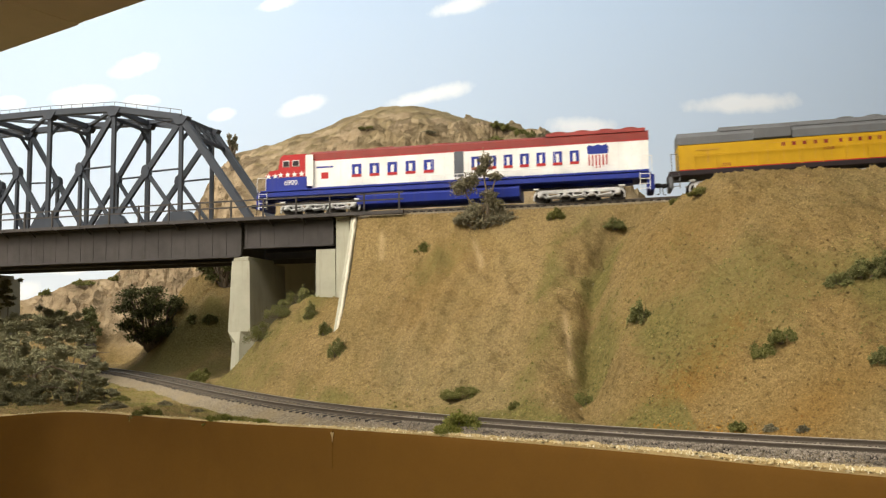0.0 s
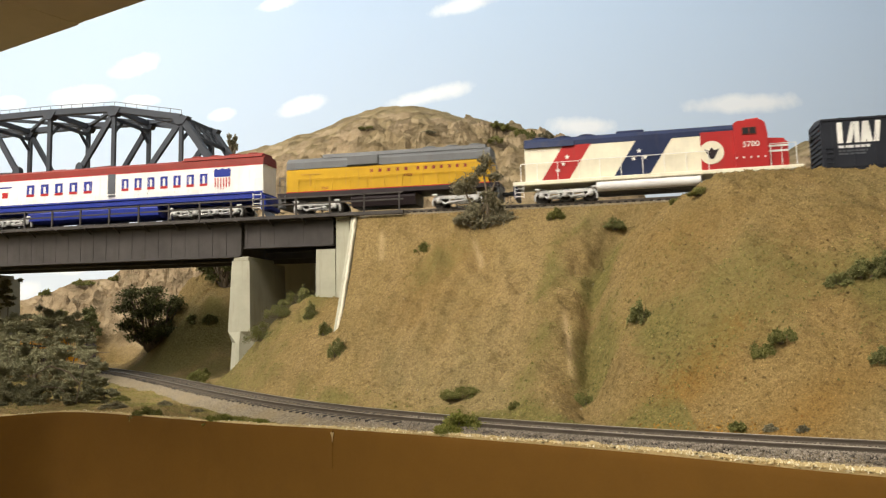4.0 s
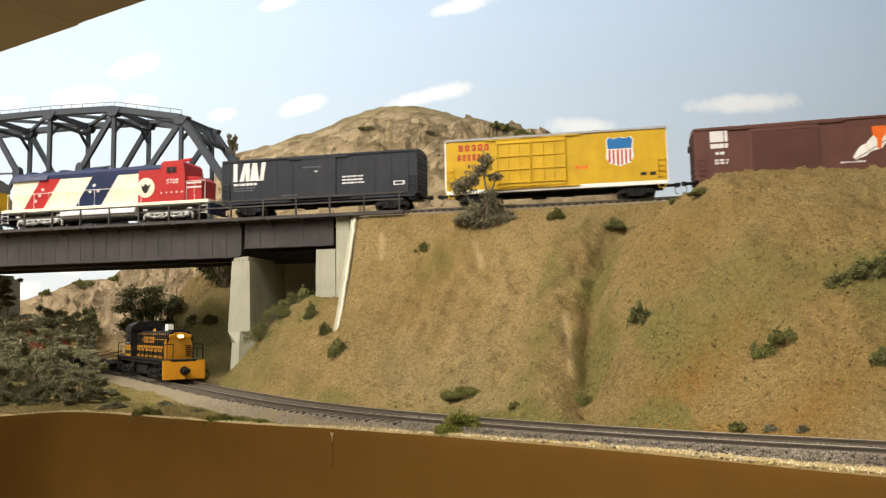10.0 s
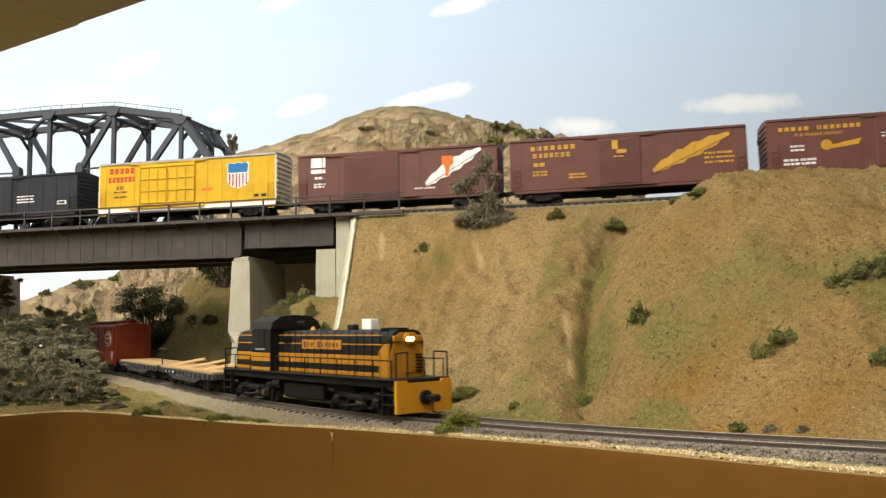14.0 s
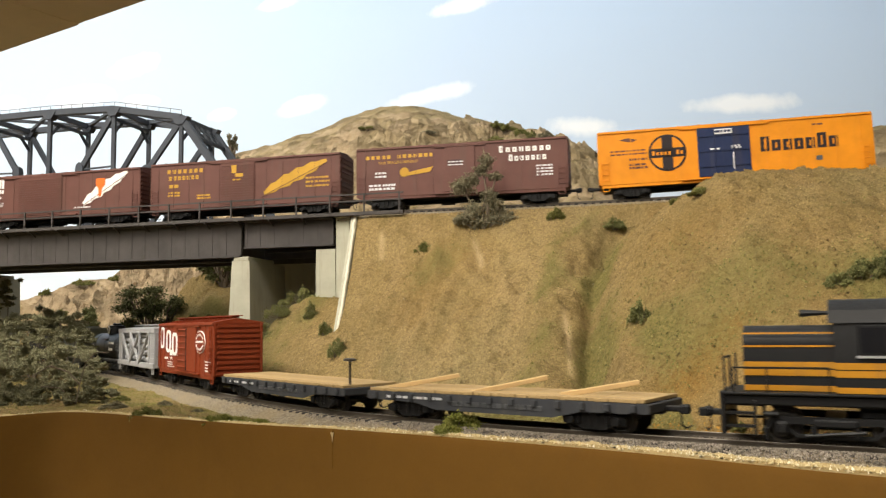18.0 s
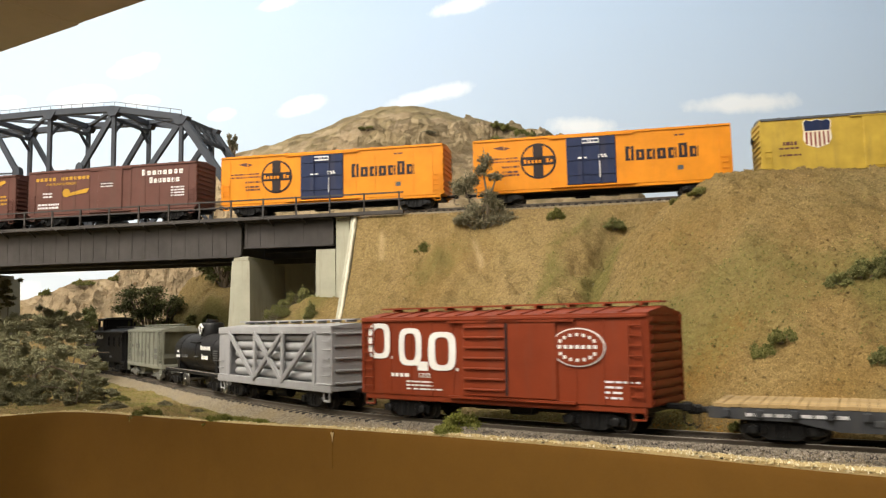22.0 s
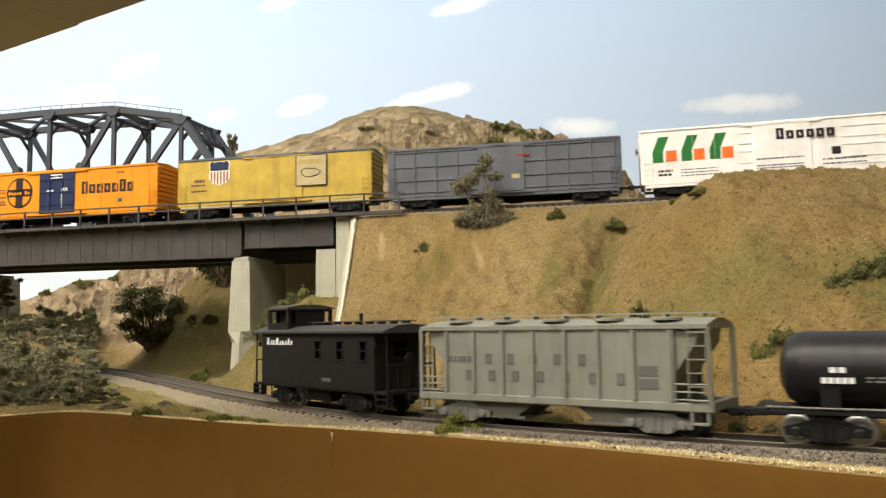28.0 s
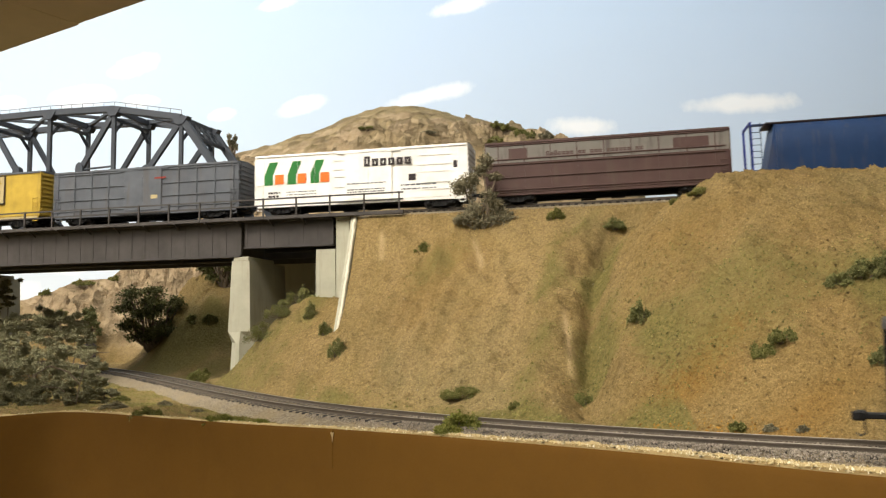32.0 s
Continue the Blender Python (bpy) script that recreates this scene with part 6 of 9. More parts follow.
    q = lambda f: fx(L, f)
    car, hx, y, zb, zt = boxcar("boxcar", "weathered grey boxcar with a grid of raised side ribs", 1.0435, "up", L, 0.0085, 0.0415, "mid_grey", style="grid", door=[(0.40, 0.50, "mid_grey", "plain"), (0.50, 0.60, "mid_grey", "plain")])
    plate(car, "emblem", "oxide_roof", q(0.565), q(0.625), 0.0385, 0.0402, y - 0.0010)
    plate(car, "placard", "panel_tan", q(0.545), q(0.580), 0.0205, 0.0240, y - 0.0010)
    # white boxcar with green and orange shapes
    L = 0.190
    q = lambda f: fx(L, f)
    car, hx, y, zb, zt = boxcar("boxcar", "white boxcar with green slanted bars and orange squares", 1.2505, "up", L, 0.0085, 0.0438, "white", style="seams", door=[(0.44, 0.55, "white", "plain"), (0.55, 0.66, "white", "plain")])
    for g, o in ((0.045, 0.098), (0.160, 0.208), (0.272, 0.320)):
        part("green_bar", Mesh().prism([(q(g), 0.0260), (q(g + 0.042), 0.0260), (q(g + 0.042), 0.0345), (q(g + 0.068), 0.0462), (q(g + 0.026), 0.0462), (q(g), 0.0345)], y - 0.0003, y, "y"), M["green"], car)
        plate(car, "orange_square", "orange_red", q(o), q(o + 0.043), 0.0265, 0.0350, y, 0.0005)
    blocks(car, "dark_letter", q(0.530), q(0.748), 0.0375, 0.0460, "Xooooo", y - 0.0012, 0, 0.76)
    plate(car, "placard", "dark_letter", q(0.735), q(0.768), 0.0235, 0.0292, y)
    plate(car, "placard", "dark_letter", q(0.938), q(0.957), 0.0325, 0.0385, y)
    rules(car, "dark_letter", q(0.065), q(0.125), [0.0190, 0.0160], 0.0018, y, seed=31)
    rules(car, "mid_grey", q(0.155), q(0.30), [0.0192, 0.0168, 0.0145], 0.0008, y, seed=32)
    rules(car, "mid_grey", q(0.45), q(0.63), [0.0232, 0.0180, 0.0160], 0.0010, y - 0.001, seed=33)
    rules(car, "mid_grey", q(0.70), q(0.86), [0.0200, 0.0165], 0.0012, y, seed=34)
    for f0, f1 in ((0.385, 0.515), (0.525, 0.655), (0.775, 0.925)):
        for z in (0.0155, 0.0215, 0.0305, 0.0365, 0.0445):
            plate(car, "side_rib", "white", q(f0), q(f1), z - 0.0005, z + 0.0005, y, 0.0006)
    # brown boxcar with a pale upper band
    L = 0.191
    q = lambda f: fx(L, f)
    car, hx, y, zb, zt = boxcar("boxcar", "weathered dark brown boxcar with a pale grey upper band", 1.4565, "up", L, 0.0085, 0.0420, "brown_dark", style="ledge")
    plate(car, "upper_band", "pale_beige", -hx, hx, 0.0335, 0.0478, y, 0.0002)
    plate(car, "upper_band_patch", "brown_dark", q(0.10), q(0.18), 0.0360, 0.0450, y - 0.0002)
    plate(car, "upper_band_patch", "brown_dark", q(0.78), q(0.92), 0.0370, 0.0450, y - 0.0002)
    blocks(car, "brown_dark", q(0.26), q(0.66), 0.0375, 0.0412, "XoXoooo oo ooo oooooo oo", y - 0.0002)
    # blue covered hopper at the tail
    L = 0.196
    hx = L / 2
    car = thing("covered_hopper", "dark blue covered hopper wagon with a black roof", "hopper wagon", group="freight cars")
    prof = [(-0.0150, 0.0120), (-0.0172, 0.0300), (-0.0165, 0.0420), (-0.0110, 0.0510), (0.0110, 0.0510), (0.0165, 0.0420), (0.0172, 0.0300), (0.0150, 0.0120)]
    part("body", Mesh().prism(prof, -hx + 0.020, hx - 0.020, "x"), M["deep_blue"], car)
    part("upper_side", Mesh().prism([(-0.0170, 0.0330), (-0.0168, 0.0425), (-0.0135, 0.0478), (-0.0120, 0.0478), (-0.0120, 0.0330)], -hx + 0.022, hx - 0.022, "x"), M["deep_blue"], car)
    part("roof", Mesh().box((0, 0, 0.0516), (L * 0.86, 0.0240, 0.0016), 0.0004), M["dark_letter"], car)
    part("roof_walk", Mesh().box((0, 0, 0.0532), (L * 0.97, 0.0060, 0.0008)), M["deep_blue"], car)
    part("sill", Mesh().box((0, 0, 0.0115), (L, 0.0300, 0.0030), 0.0005), M["deep_blue"], car)
    for sg in (-1, 1):
        ladder(car, sg * (hx - 0.005), -0.0155, 0.0120, 0.0515, 0.0080, 8, "deep_blue")
        part("end_post", Mesh().beam((sg * (hx - 0.002), -0.0150, 0.0110), (sg * (hx - 0.002), -0.0150, 0.0520), 0.0016, 0.0016).beam((sg * (hx - 0.002), 0.0150, 0.0110), (sg * (hx - 0.002), 0.0150, 0.0520), 0.0016, 0.0016).beam((sg * (hx - 0.002), -0.015, 0.0520), (sg * (hx - 0.002), 0.015, 0.0520), 0.0016, 0.0016), M["blue"], car)
        part("end_slope", Mesh().prism([(sg * (hx - 0.020), 0.0500), (sg * (hx - 0.020), 0.0130), (sg * (hx - 0.012), 0.0130)], -0.0140, 0.0140, "y"), M["deep_blue"], car)
        truck(car, sg * (hx - 0.024), "black")
    for i in range(3):
        part("hopper_chute", Mesh().prism([(-0.016 + (i - 1) * 0.045, 0.0120), (0.016 + (i - 1) * 0.045, 0.0120), (0.005 + (i - 1) * 0.045, 0.0045), (-0.005 + (i - 1) * 0.045, 0.0045)], -0.012, 0.012, "y"), M["deep_blue"], car)
    couplers(car, -hx, hx)
    TRAINS.append((car, "up", 1.664, L))


upper_cars()


# ---- lower train, from its head ----
def striped_switcher():
    L = 0.180
    hx = L / 2
    car = thing("diesel_locomotive", "black road switcher locomotive with yellow stripes and orange pilot", "locomotive", group="lower train")
    part("frame", Mesh().box((0, 0, 0.0150), (L - 0.004, 0.0300, 0.0036), 0.0005).box((0, 0, 0.0120), (L * 0.5, 0.020, 0.006), 0.0006), M["black"], car)
    part("walkway", Mesh().box((0, 0, 0.0172), (L - 0.004, 0.0325, 0.0010), 0.0003), M["black"], car)
    # hoods: rounded top edges
    def hood(x0, x1, w, z1, nm):
        h = w / 2
        arc = [(h - 0.0062 + 0.0062 * math.cos(k * math.pi / 12), z1 - 0.0062 + 0.0062 * math.sin(k * math.pi / 12)) for k in range(7)]
        prof = [(-h, 0.0172), (h, 0.0172)] + arc + [(-u, w2) for u, w2 in reversed(arc)]
        part(nm, Mesh().prism(prof, x0, x1, "x"), M["black"], car)
        return -h

    x_cab0, x_cab1, x_end0, x_end1 = -0.0515, -0.0295, -0.081, 0.0755
    ys = hood(x_end0, x_cab0 + 0.002, 0.0205, 0.0405, "short_hood")
    yl = hood(x_cab1 - 0.002, x_end1, 0.0205, 0.0405, "long_hood")
    h = 0.0160
    part("cab", Mesh().prism([(-h, 0.0172), (h, 0.0172), (h, 0.0400), (h - 0.0006, 0.0420), (-h + 0.0006, 0.0420), (-h, 0.0400)], x_cab0, x_cab1, "x"), M["black"], car)
    part("cab_roof", Mesh().prism([(-h - 0.0006, 0.0412), (h + 0.0006, 0.0412), (h - 0.0010, 0.0455), (h - 0.0060, 0.0485), (0, 0.0494), (-h + 0.0060, 0.0485), (-h + 0.0010, 0.0455)], x_cab0 - 0.0015, x_cab1 + 0.0015, "x"), M["black"], car)
    for x, w in ((x_cab0 + 0.0115, 0.0090),):
        for sg in (-1, 1):
            f = part("window", Mesh().box((x, sg * h, 0.0355), (w, 0.0008, 0.0100), 0.0006), M["black"], car)
            part("pane", Mesh().box((x, sg * (h + 0.0004), 0.0355), (w - 0.0018, 0.0004, 0.0082)), M["cab_glass"], f)
    part("armrest", Mesh().box((x_cab0 + 0.0115, -h - 0.0005, 0.0300), (0.0100, 0.0012, 0.0008)), M["silver"], car)
    # stripes
    for x0, x1, y, nm in ((x_end0, x_cab0, ys, "stripe"), (x_cab0, x_cab1, -h, "stripe"), (x_cab1, x_end1 - 0.006, yl, "stripe")):
        for z0, z1 in ((0.0258, 0.0280), (0.0232, 0.0254), (0.0180, 0.0199), (0.0331, 0.0337), (0.0376, 0.0382)):
            if y == -h and z0 > 0.03:
                continue
            for sg in (1, -1):
                part(nm, Mesh().box(((x0 + x1) / 2, sg * (y - 0.00012), (z0 + z1) / 2), (x1 - x0, 0.00024, z1 - z0)), M["stripe_yellow"], car)
    # nose at the leading end: yellow face with lamp and number boxes
    part("nose_face", Mesh().prism([(-0.0098, 0.0176), (0.0098, 0.0176), (0.0098, 0.0300), (0.0086, 0.0330), (0.0072, 0.0372), (0.0040, 0.0392), (-0.0040, 0.0392), (-0.0072, 0.0372), (-0.0086, 0.0330), (-0.0098, 0.0300)], x_end1, x_end1 + 0.0007, "x").prism([(x_end1 - 0.0085, 0.0176), (x_end1, 0.0176), (x_end1, 0.0340), (x_end1 - 0.0045, 0.0335), (x_end1 - 0.0085, 0.0300)], yl - 0.0003, yl, "y"), M["stripe_yellow"], car)
    part("headlamp_housing", Mesh().lathe([(0, 0.0030), (0.0016, 0.0030), (0.0020, 0.0024)], (x_end1 + 0.0006, 0, 0.0360), "x", 16), M["stripe_yellow"], car)
    for sg in (-1, 1):
        part("headlamp", Mesh().lathe([(0, 0.00115), (0.0003, 0.00115)], (x_end1 + 0.0025, sg * 0.0012, 0.0360), "x", 12), M["lamp_glow"], car, "lit headlamp bulb")
    for sg in (-1, 1):
        part("number_box", Mesh().box((x_end1 + 0.0008, sg * 0.0068, 0.0362), (0.0016, 0.0044, 0.0030), 0.0004), M["stripe_yellow"], car)
    part("nose_door", Mesh().box((x_end1 + 0.0009, 0.0, 0.0262), (0.0005, 0.0062, 0.0128), 0.0002), M["stripe_yellow"], car)
    b = Mesh()
    for i in range(6):
        b.box((x_end1 + 0.0012, 0.0065, 0.0205 + 0.0016 * i), (0.0006, 0.0040, 0.0006))
    part("grille", b, M["black"], car)
    # name panel with plain marks
    e = plate(car, "name_panel", "stripe_yellow", -0.004, 0.035, 0.0305, 0.0355, yl, 0.0003)
    b = Mesh()
    for i, w in enumerate((2.6, 1.0, 1.8, 0, 2.8, 1.4, 1.8, 1.6, 1.8, 1.6)):
        if w:
            b.box((-0.0008 + 0.0035 * i, yl - 0.0004, 0.0329), (0.0009 * w, 0.0002, 0.0022 if i not in (0, 4) else 0.0034))
    part("panel_mark", b, M["brown"], e)
    # louvres and door seams of the long hood
    b = Mesh()
    for i in range(16):
        b.box((x_cab1 + 0.005 + 0.0066 * i, yl - 0.0002, 0.0290), (0.0003, 0.0004, 0.0220))
    for i in range(5):
        b.box((x_cab1 + 0.007 + 0.0016 * i, yl - 0.0003, 0.0352), (0.0007, 0.0006, 0.0045))
    part("door_seam", b, M["black"], car)
    part("exhaust_stack", Mesh().box((0.030, 0.0, 0.0418), (0.0060, 0.0040, 0.0030), 0.0005), M["black"], car)
    part("radio_box", Mesh().box((0.0475, -0.0015, 0.0432), (0.0078, 0.0052, 0.0056), 0.0004), M["white"], car, "small white box on the hood")
    part("horn", Mesh().rod((x_cab0 - 0.011, 0, 0.0448), (x_cab0 - 0.001, 0, 0.0448), 0.0013, 8, 0.0006), M["black"], car)
    part("horn", Mesh().rod((x_cab1 + 0.001, 0, 0.0448), (x_cab1 + 0.012, 0, 0.0448), 0.0006, 8, 0.0013), M["black"], car)
    part("radiator_fan", Mesh().lathe([(0, 0.0070), (0.0008, 0.0070), (0.0010, 0.0060), (0.0010, 0.0006)], (0.066, 0, 0.0405), "z", 18), M["black"], car)
    part("bell", Mesh().lathe([(0, 0.0015), (0.0012, 0.0011), (0.0020, 0.0005)], (x_cab1 + 0.020, 0.0, 0.0405), "z", 10), M["gold"], car)
    # pilots
    b = Mesh().prism([(-0.0165, 0.0022), (0.0165, 0.0022), (0.0165, 0.0172), (0.0105, 0.0172), (0.0100, 0.0160), (-0.0100, 0.0160), (-0.0105, 0.0172), (-0.0165, 0.0172)], hx - 0.003, hx - 0.0012, "x")
    part("pilot", b, M["pilot_orange"], car, "orange pilot plate")
    b = Mesh().box((-hx + 0.002, 0, 0.0105), (0.0016, 0.0320, 0.0150), 0.0003)
    part("pilot", b, M["black"], car, "black rear pilot plate")
    part("coupler_pocket", Mesh().lathe([(0, 0.0034), (0.0016, 0.0034), (0.0020, 0.0026)], (hx - 0.0012, 0, 0.0090), "x", 14), M["black"], car)
    for sg in (-1, 1):
        for yy in (-0.0150, 0.0150):
            part("step_well", Mesh().box((sg * (hx - 0.0080), yy, 0.0060), (0.0095, 0.0030, 0.0008)).box((sg * (hx - 0.0080), yy, 0.0105), (0.0095, 0.0030, 0.0008)).box((sg * (hx - 0.0125), yy, 0.0090), (0.0008, 0.0030, 0.0120)), M["black"], car)
        part("end_rail", Mesh().tube([(sg * (hx - 0.003), -0.0155, 0.0172), (sg * (hx - 0.003), -0.0155, 0.0295), (sg * (hx - 0.004), -0.0080, 0.0300), (sg * (hx - 0.004), -0.0080, 0.0180)], 0.0004, 5).tube([(sg * (hx - 0.003), 0.0155, 0.0172), (sg * (hx - 0.003), 0.0155, 0.0295), (sg * (hx - 0.004), 0.0080, 0.0300), (sg * (hx - 0.004), 0.0080, 0.0180)], 0.0004, 5), M["black"], car)
    handrail(car, [x_cab1 + 0.006 + 0.0155 * i for i in range(7)] + [hx - 0.006], -0.0158, 0.0172, 0.0262, "black", 0.00034)
    handrail(car, [x_cab1 + 0.006 + 0.0155 * i for i in range(7)] + [hx - 0.006], 0.0158, 0.0172, 0.0262, "black", 0.00034)
    handrail(car, [-hx + 0.006, x_end0 + 0.008, x_cab0 - 0.002], -0.0158, 0.0172, 0.0262, "black", 0.00034)
    part("fuel_tank", Mesh().box((0.000, 0, 0.0082), (0.040, 0.026, 0.0090), 0.0012), M["black"], car)
    part("air_tank", Mesh().rod((-0.030, -0.0125, 0.0110), (-0.022, -0.0125, 0.0110), 0.0026, 10), M["black"], car)
    for sg in (-1, 1):
        truck(car, sg * 0.0525, "black", 0.0330, 2, 0.0055, "diesel", dy=0.0125)
    couplers(car, -hx + 0.002, hx - 0.002, 0.0090)
    TRAINS.append((car, "low", 0.4280, L))


def flat_car(c, L, loads):
    car = thing("flat_car", "dark grey flat car with a tan plank deck" + (" and stakes" if loads else " and brake wheel"), "flat car", group="lower train")
    hx, hy = L / 2, 0.0158
    # fish-belly side sills
    for sg in (-1, 1):
        y = sg * hy
        prof = [(-hx, 0.0122), (hx, 0.0122), (hx, 0.0085), (hx - 0.028, 0.0080), (hx * 0.42, 0.0052), (-hx * 0.42, 0.0052), (-hx + 0.028, 0.0080), (-hx, 0.0085)]
        s = part("side_sill", Mesh().prism(prof, y - 0.0007, y + 0.0007, "y"), M["flat_grey"], car)
        for i in range(13):
            x = -hx + L * (i + 0.5) / 13
            part("stake_pocket", Mesh().box((x, y + sg * 0.0012, 0.0104), (0.0024, 0.0018, 0.0030), 0.0004), M["flat_grey"], car)
        rules(car, "bright_silver", -hx + 0.012, -hx + 0.045, [0.0100], 0.0011, -hy - 0.0008, seed=41)
        rules(car, "grey", -0.02, 0.025, [0.0085], 0.0020, -hy - 0.0008, seed=42)
    part("end_sill", Mesh().box((-hx, 0, 0.0104), (0.0016, 0.0330, 0.0036), 0.0004), M["flat_grey"], car)
    part("end_sill", Mesh().box((hx, 0, 0.0104), (0.0016, 0.0330, 0.0036), 0.0004), M["flat_grey"], car)
    part("centre_sill", Mesh().box((0, 0, 0.0098), (L, 0.0060, 0.0050), 0.0005), M["flat_grey"], car)
    data = None
    n = 46
    rnd = random.Random(5 if loads else 6)
    for i in range(n):
        x = -hx + 0.001 + (L - 0.002) * (i + 0.5) / n
        if data is None:
            data = Mesh().box((0, 0, 0), ((L - 0.002) / n * 0.93, 0.0325, 0.0014), 0.00015).data("plank", M["plank"])
        p = new("plank", data)
        p.parent = car
        p.location = (x, rnd.uniform(-0.0003, 0.0003), 0.0129 + rnd.uniform(0, 0.0002))
        p.rotation_euler = (0, 0, radians(rnd.uniform(-0.4, 0.4)))
    if loads:
        for x, y, rz, ry, ln in ((-0.048, -0.001, 38, -9, 0.034), (0.0, -0.001, 42, -10, 0.034), (0.043, -0.0015, 30, -9, 0.032)):
            part("stake", Mesh().box((0, 0, 0), (ln, 0.0024, 0.0020), 0.0002, Matrix.Translation((x, y, 0.0160)) @ Matrix.Rotation(radians(rz), 4, "Z") @ Matrix.Rotation(radians(ry), 4, "Y")), M["stake"], car, "pale bare wooden stake")
    else:
        part("brake_staff", Mesh().rod((hx - 0.003, -0.0110, 0.0120), (hx - 0.003, -0.0110, 0.0262), 0.0006, 8).lathe([(0.0250, 0.0008), (0.0254, 0.0034), (0.0262, 0.0034), (0.0268, 0.0012)], (hx - 0.003, -0.0110, 0), "z", 16), M["wheel"], car, "rusty brake wheel on a staff")
    for sg in (-1, 1):
        truck(car, sg * (hx - 0.0235), "black")
    couplers(car, -hx, hx, 0.0095)
    TRAINS.append((car, "low", c, L))


def red_boxcar():
    L = 0.1435
    q = lambda f: fx(L, f)
    car, hx, y, zb, zt = boxcar("boxcar", "red-brown forty-foot boxcar with big white lettering blocks", -0.0690, "low", L, 0.0108, 0.0350, "sp_red", style="seams", walk_way=True, ladders="high", peak=0.0030, W=0.0330, door=[(0.415, 0.570, "sp_red", "ribbed"), (0.570, 0.735, "sp_red", "plain")], group="lower train")
    part("door_gap", Mesh().box((q(0.572), y - 0.0006, zb + 0.0170), (0.0011, 0.0016, 0.0300)), M["dark_letter"], car)
    # two capitals, a small joining sign and a third capital as plain shapes
    for f0, f1, z0, z1 in ((0.028, 0.122, 0.0272, 0.0436), (0.160, 0.252, 0.0243, 0.0412), (0.280, 0.386, 0.0224, 0.0394)):
        a, b = q(f0), q(f1)
        cx, cz, rx, rz = (a + b) / 2, (z0 + z1) / 2, (b - a) / 2, (z1 - z0) / 2
        m = Mesh()
        n = 28
        ring = [(math.copysign(abs(math.cos(t)) ** 0.55, math.cos(t)), math.copysign(abs(math.sin(t)) ** 0.55, math.sin(t))) for t in (2 * math.pi * i / n for i in range(n))]
        vs = [(cx + u * rx * k, yy, cz + v * rz * kz) for yy in (y - 0.0004, y) for k, kz in ((1.0, 1.0), (0.52, 0.72)) for u, v in ring]
        fs = []
        for i in range(n):
            j = (i + 1) % n
            fs += [(i, j, n + j, n + i), (2 * n + i, 2 * n + j, j, i), (n + i, n + j, 3 * n + j, 3 * n + i)]
        part("lettering", m.add(vs, fs), M["white"], car)
    plate(car, "lettering", "white", q(0.236), q(0.276), 0.0222, 0.0262, y)
    for f, z in ((0.121, 0.0272), (0.226, 0.0243), (0.384, 0.0224)):
        plate(car, "lettering", "white", q(f), q(f + 0.010), z, z + 0.0013, y)
    rules(car, "white", q(0.125), q(0.200), [0.0200], 0.0016, y, seed=51)
    words(car, "12272", q(0.262), 0.0200, 0.0027, "white", y)
    rules(car, "white", q(0.190), q(0.295), [0.0172, 0.0156], 0.0007, y, seed=52)
    rules(car, "white", q(0.190), q(0.330), [0.0140], 0.0006, y, seed=53)
    oval = [(q(0.800) + 0.0118 * math.cos(i * math.pi / 18), 0.0330 + 0.0076 * math.sin(i * math.pi / 18)) for i in range(36)]
    oval2 = [(q(0.800) + 0.0113 * math.cos(i * math.pi / 18), 0.0330 + 0.0071 * math.sin(i * math.pi / 18)) for i in range(36)]
    e = part("emblem", Mesh().prism(oval, y - 0.0006, y - 0.0001, "y"), M["white"], car, "white-rimmed oval emblem")
    part("emblem_field", Mesh().prism(oval2, y - 0.0008, y - 0.0006, "y"), M["sp_red"], e)
    for i in range(-3, 4):
        t = radians(90 + 20 * i)
        part("emblem_mark", Mesh().box((q(0.8) + 0.0086 * math.cos(t), y - 0.0009, 0.0330 + 0.0050 * math.sin(t)), (0.0012, 0.0002, 0.0013)), M["white"], e)
        part("emblem_mark", Mesh().box((q(0.8) + 0.0086 * math.cos(t), y - 0.0009, 0.0330 - 0.0050 * math.sin(t)), (0.0012, 0.0002, 0.0013)), M["white"], e)
        part("emblem_mark", Mesh().box((q(0.8) + 0.0026 * i, y - 0.0009, 0.0332), (0.0015, 0.0002, 0.0014)), M["white"], e)
    rules(car, "bright_silver", q(0.875), q(0.925), [0.0200, 0.0180, 0.0160, 0.0140], 0.0008, y, seed=54)
    rules(car, "bright_silver", q(0.93), q(0.975), [0.0200], 0.0008, y, seed=55)


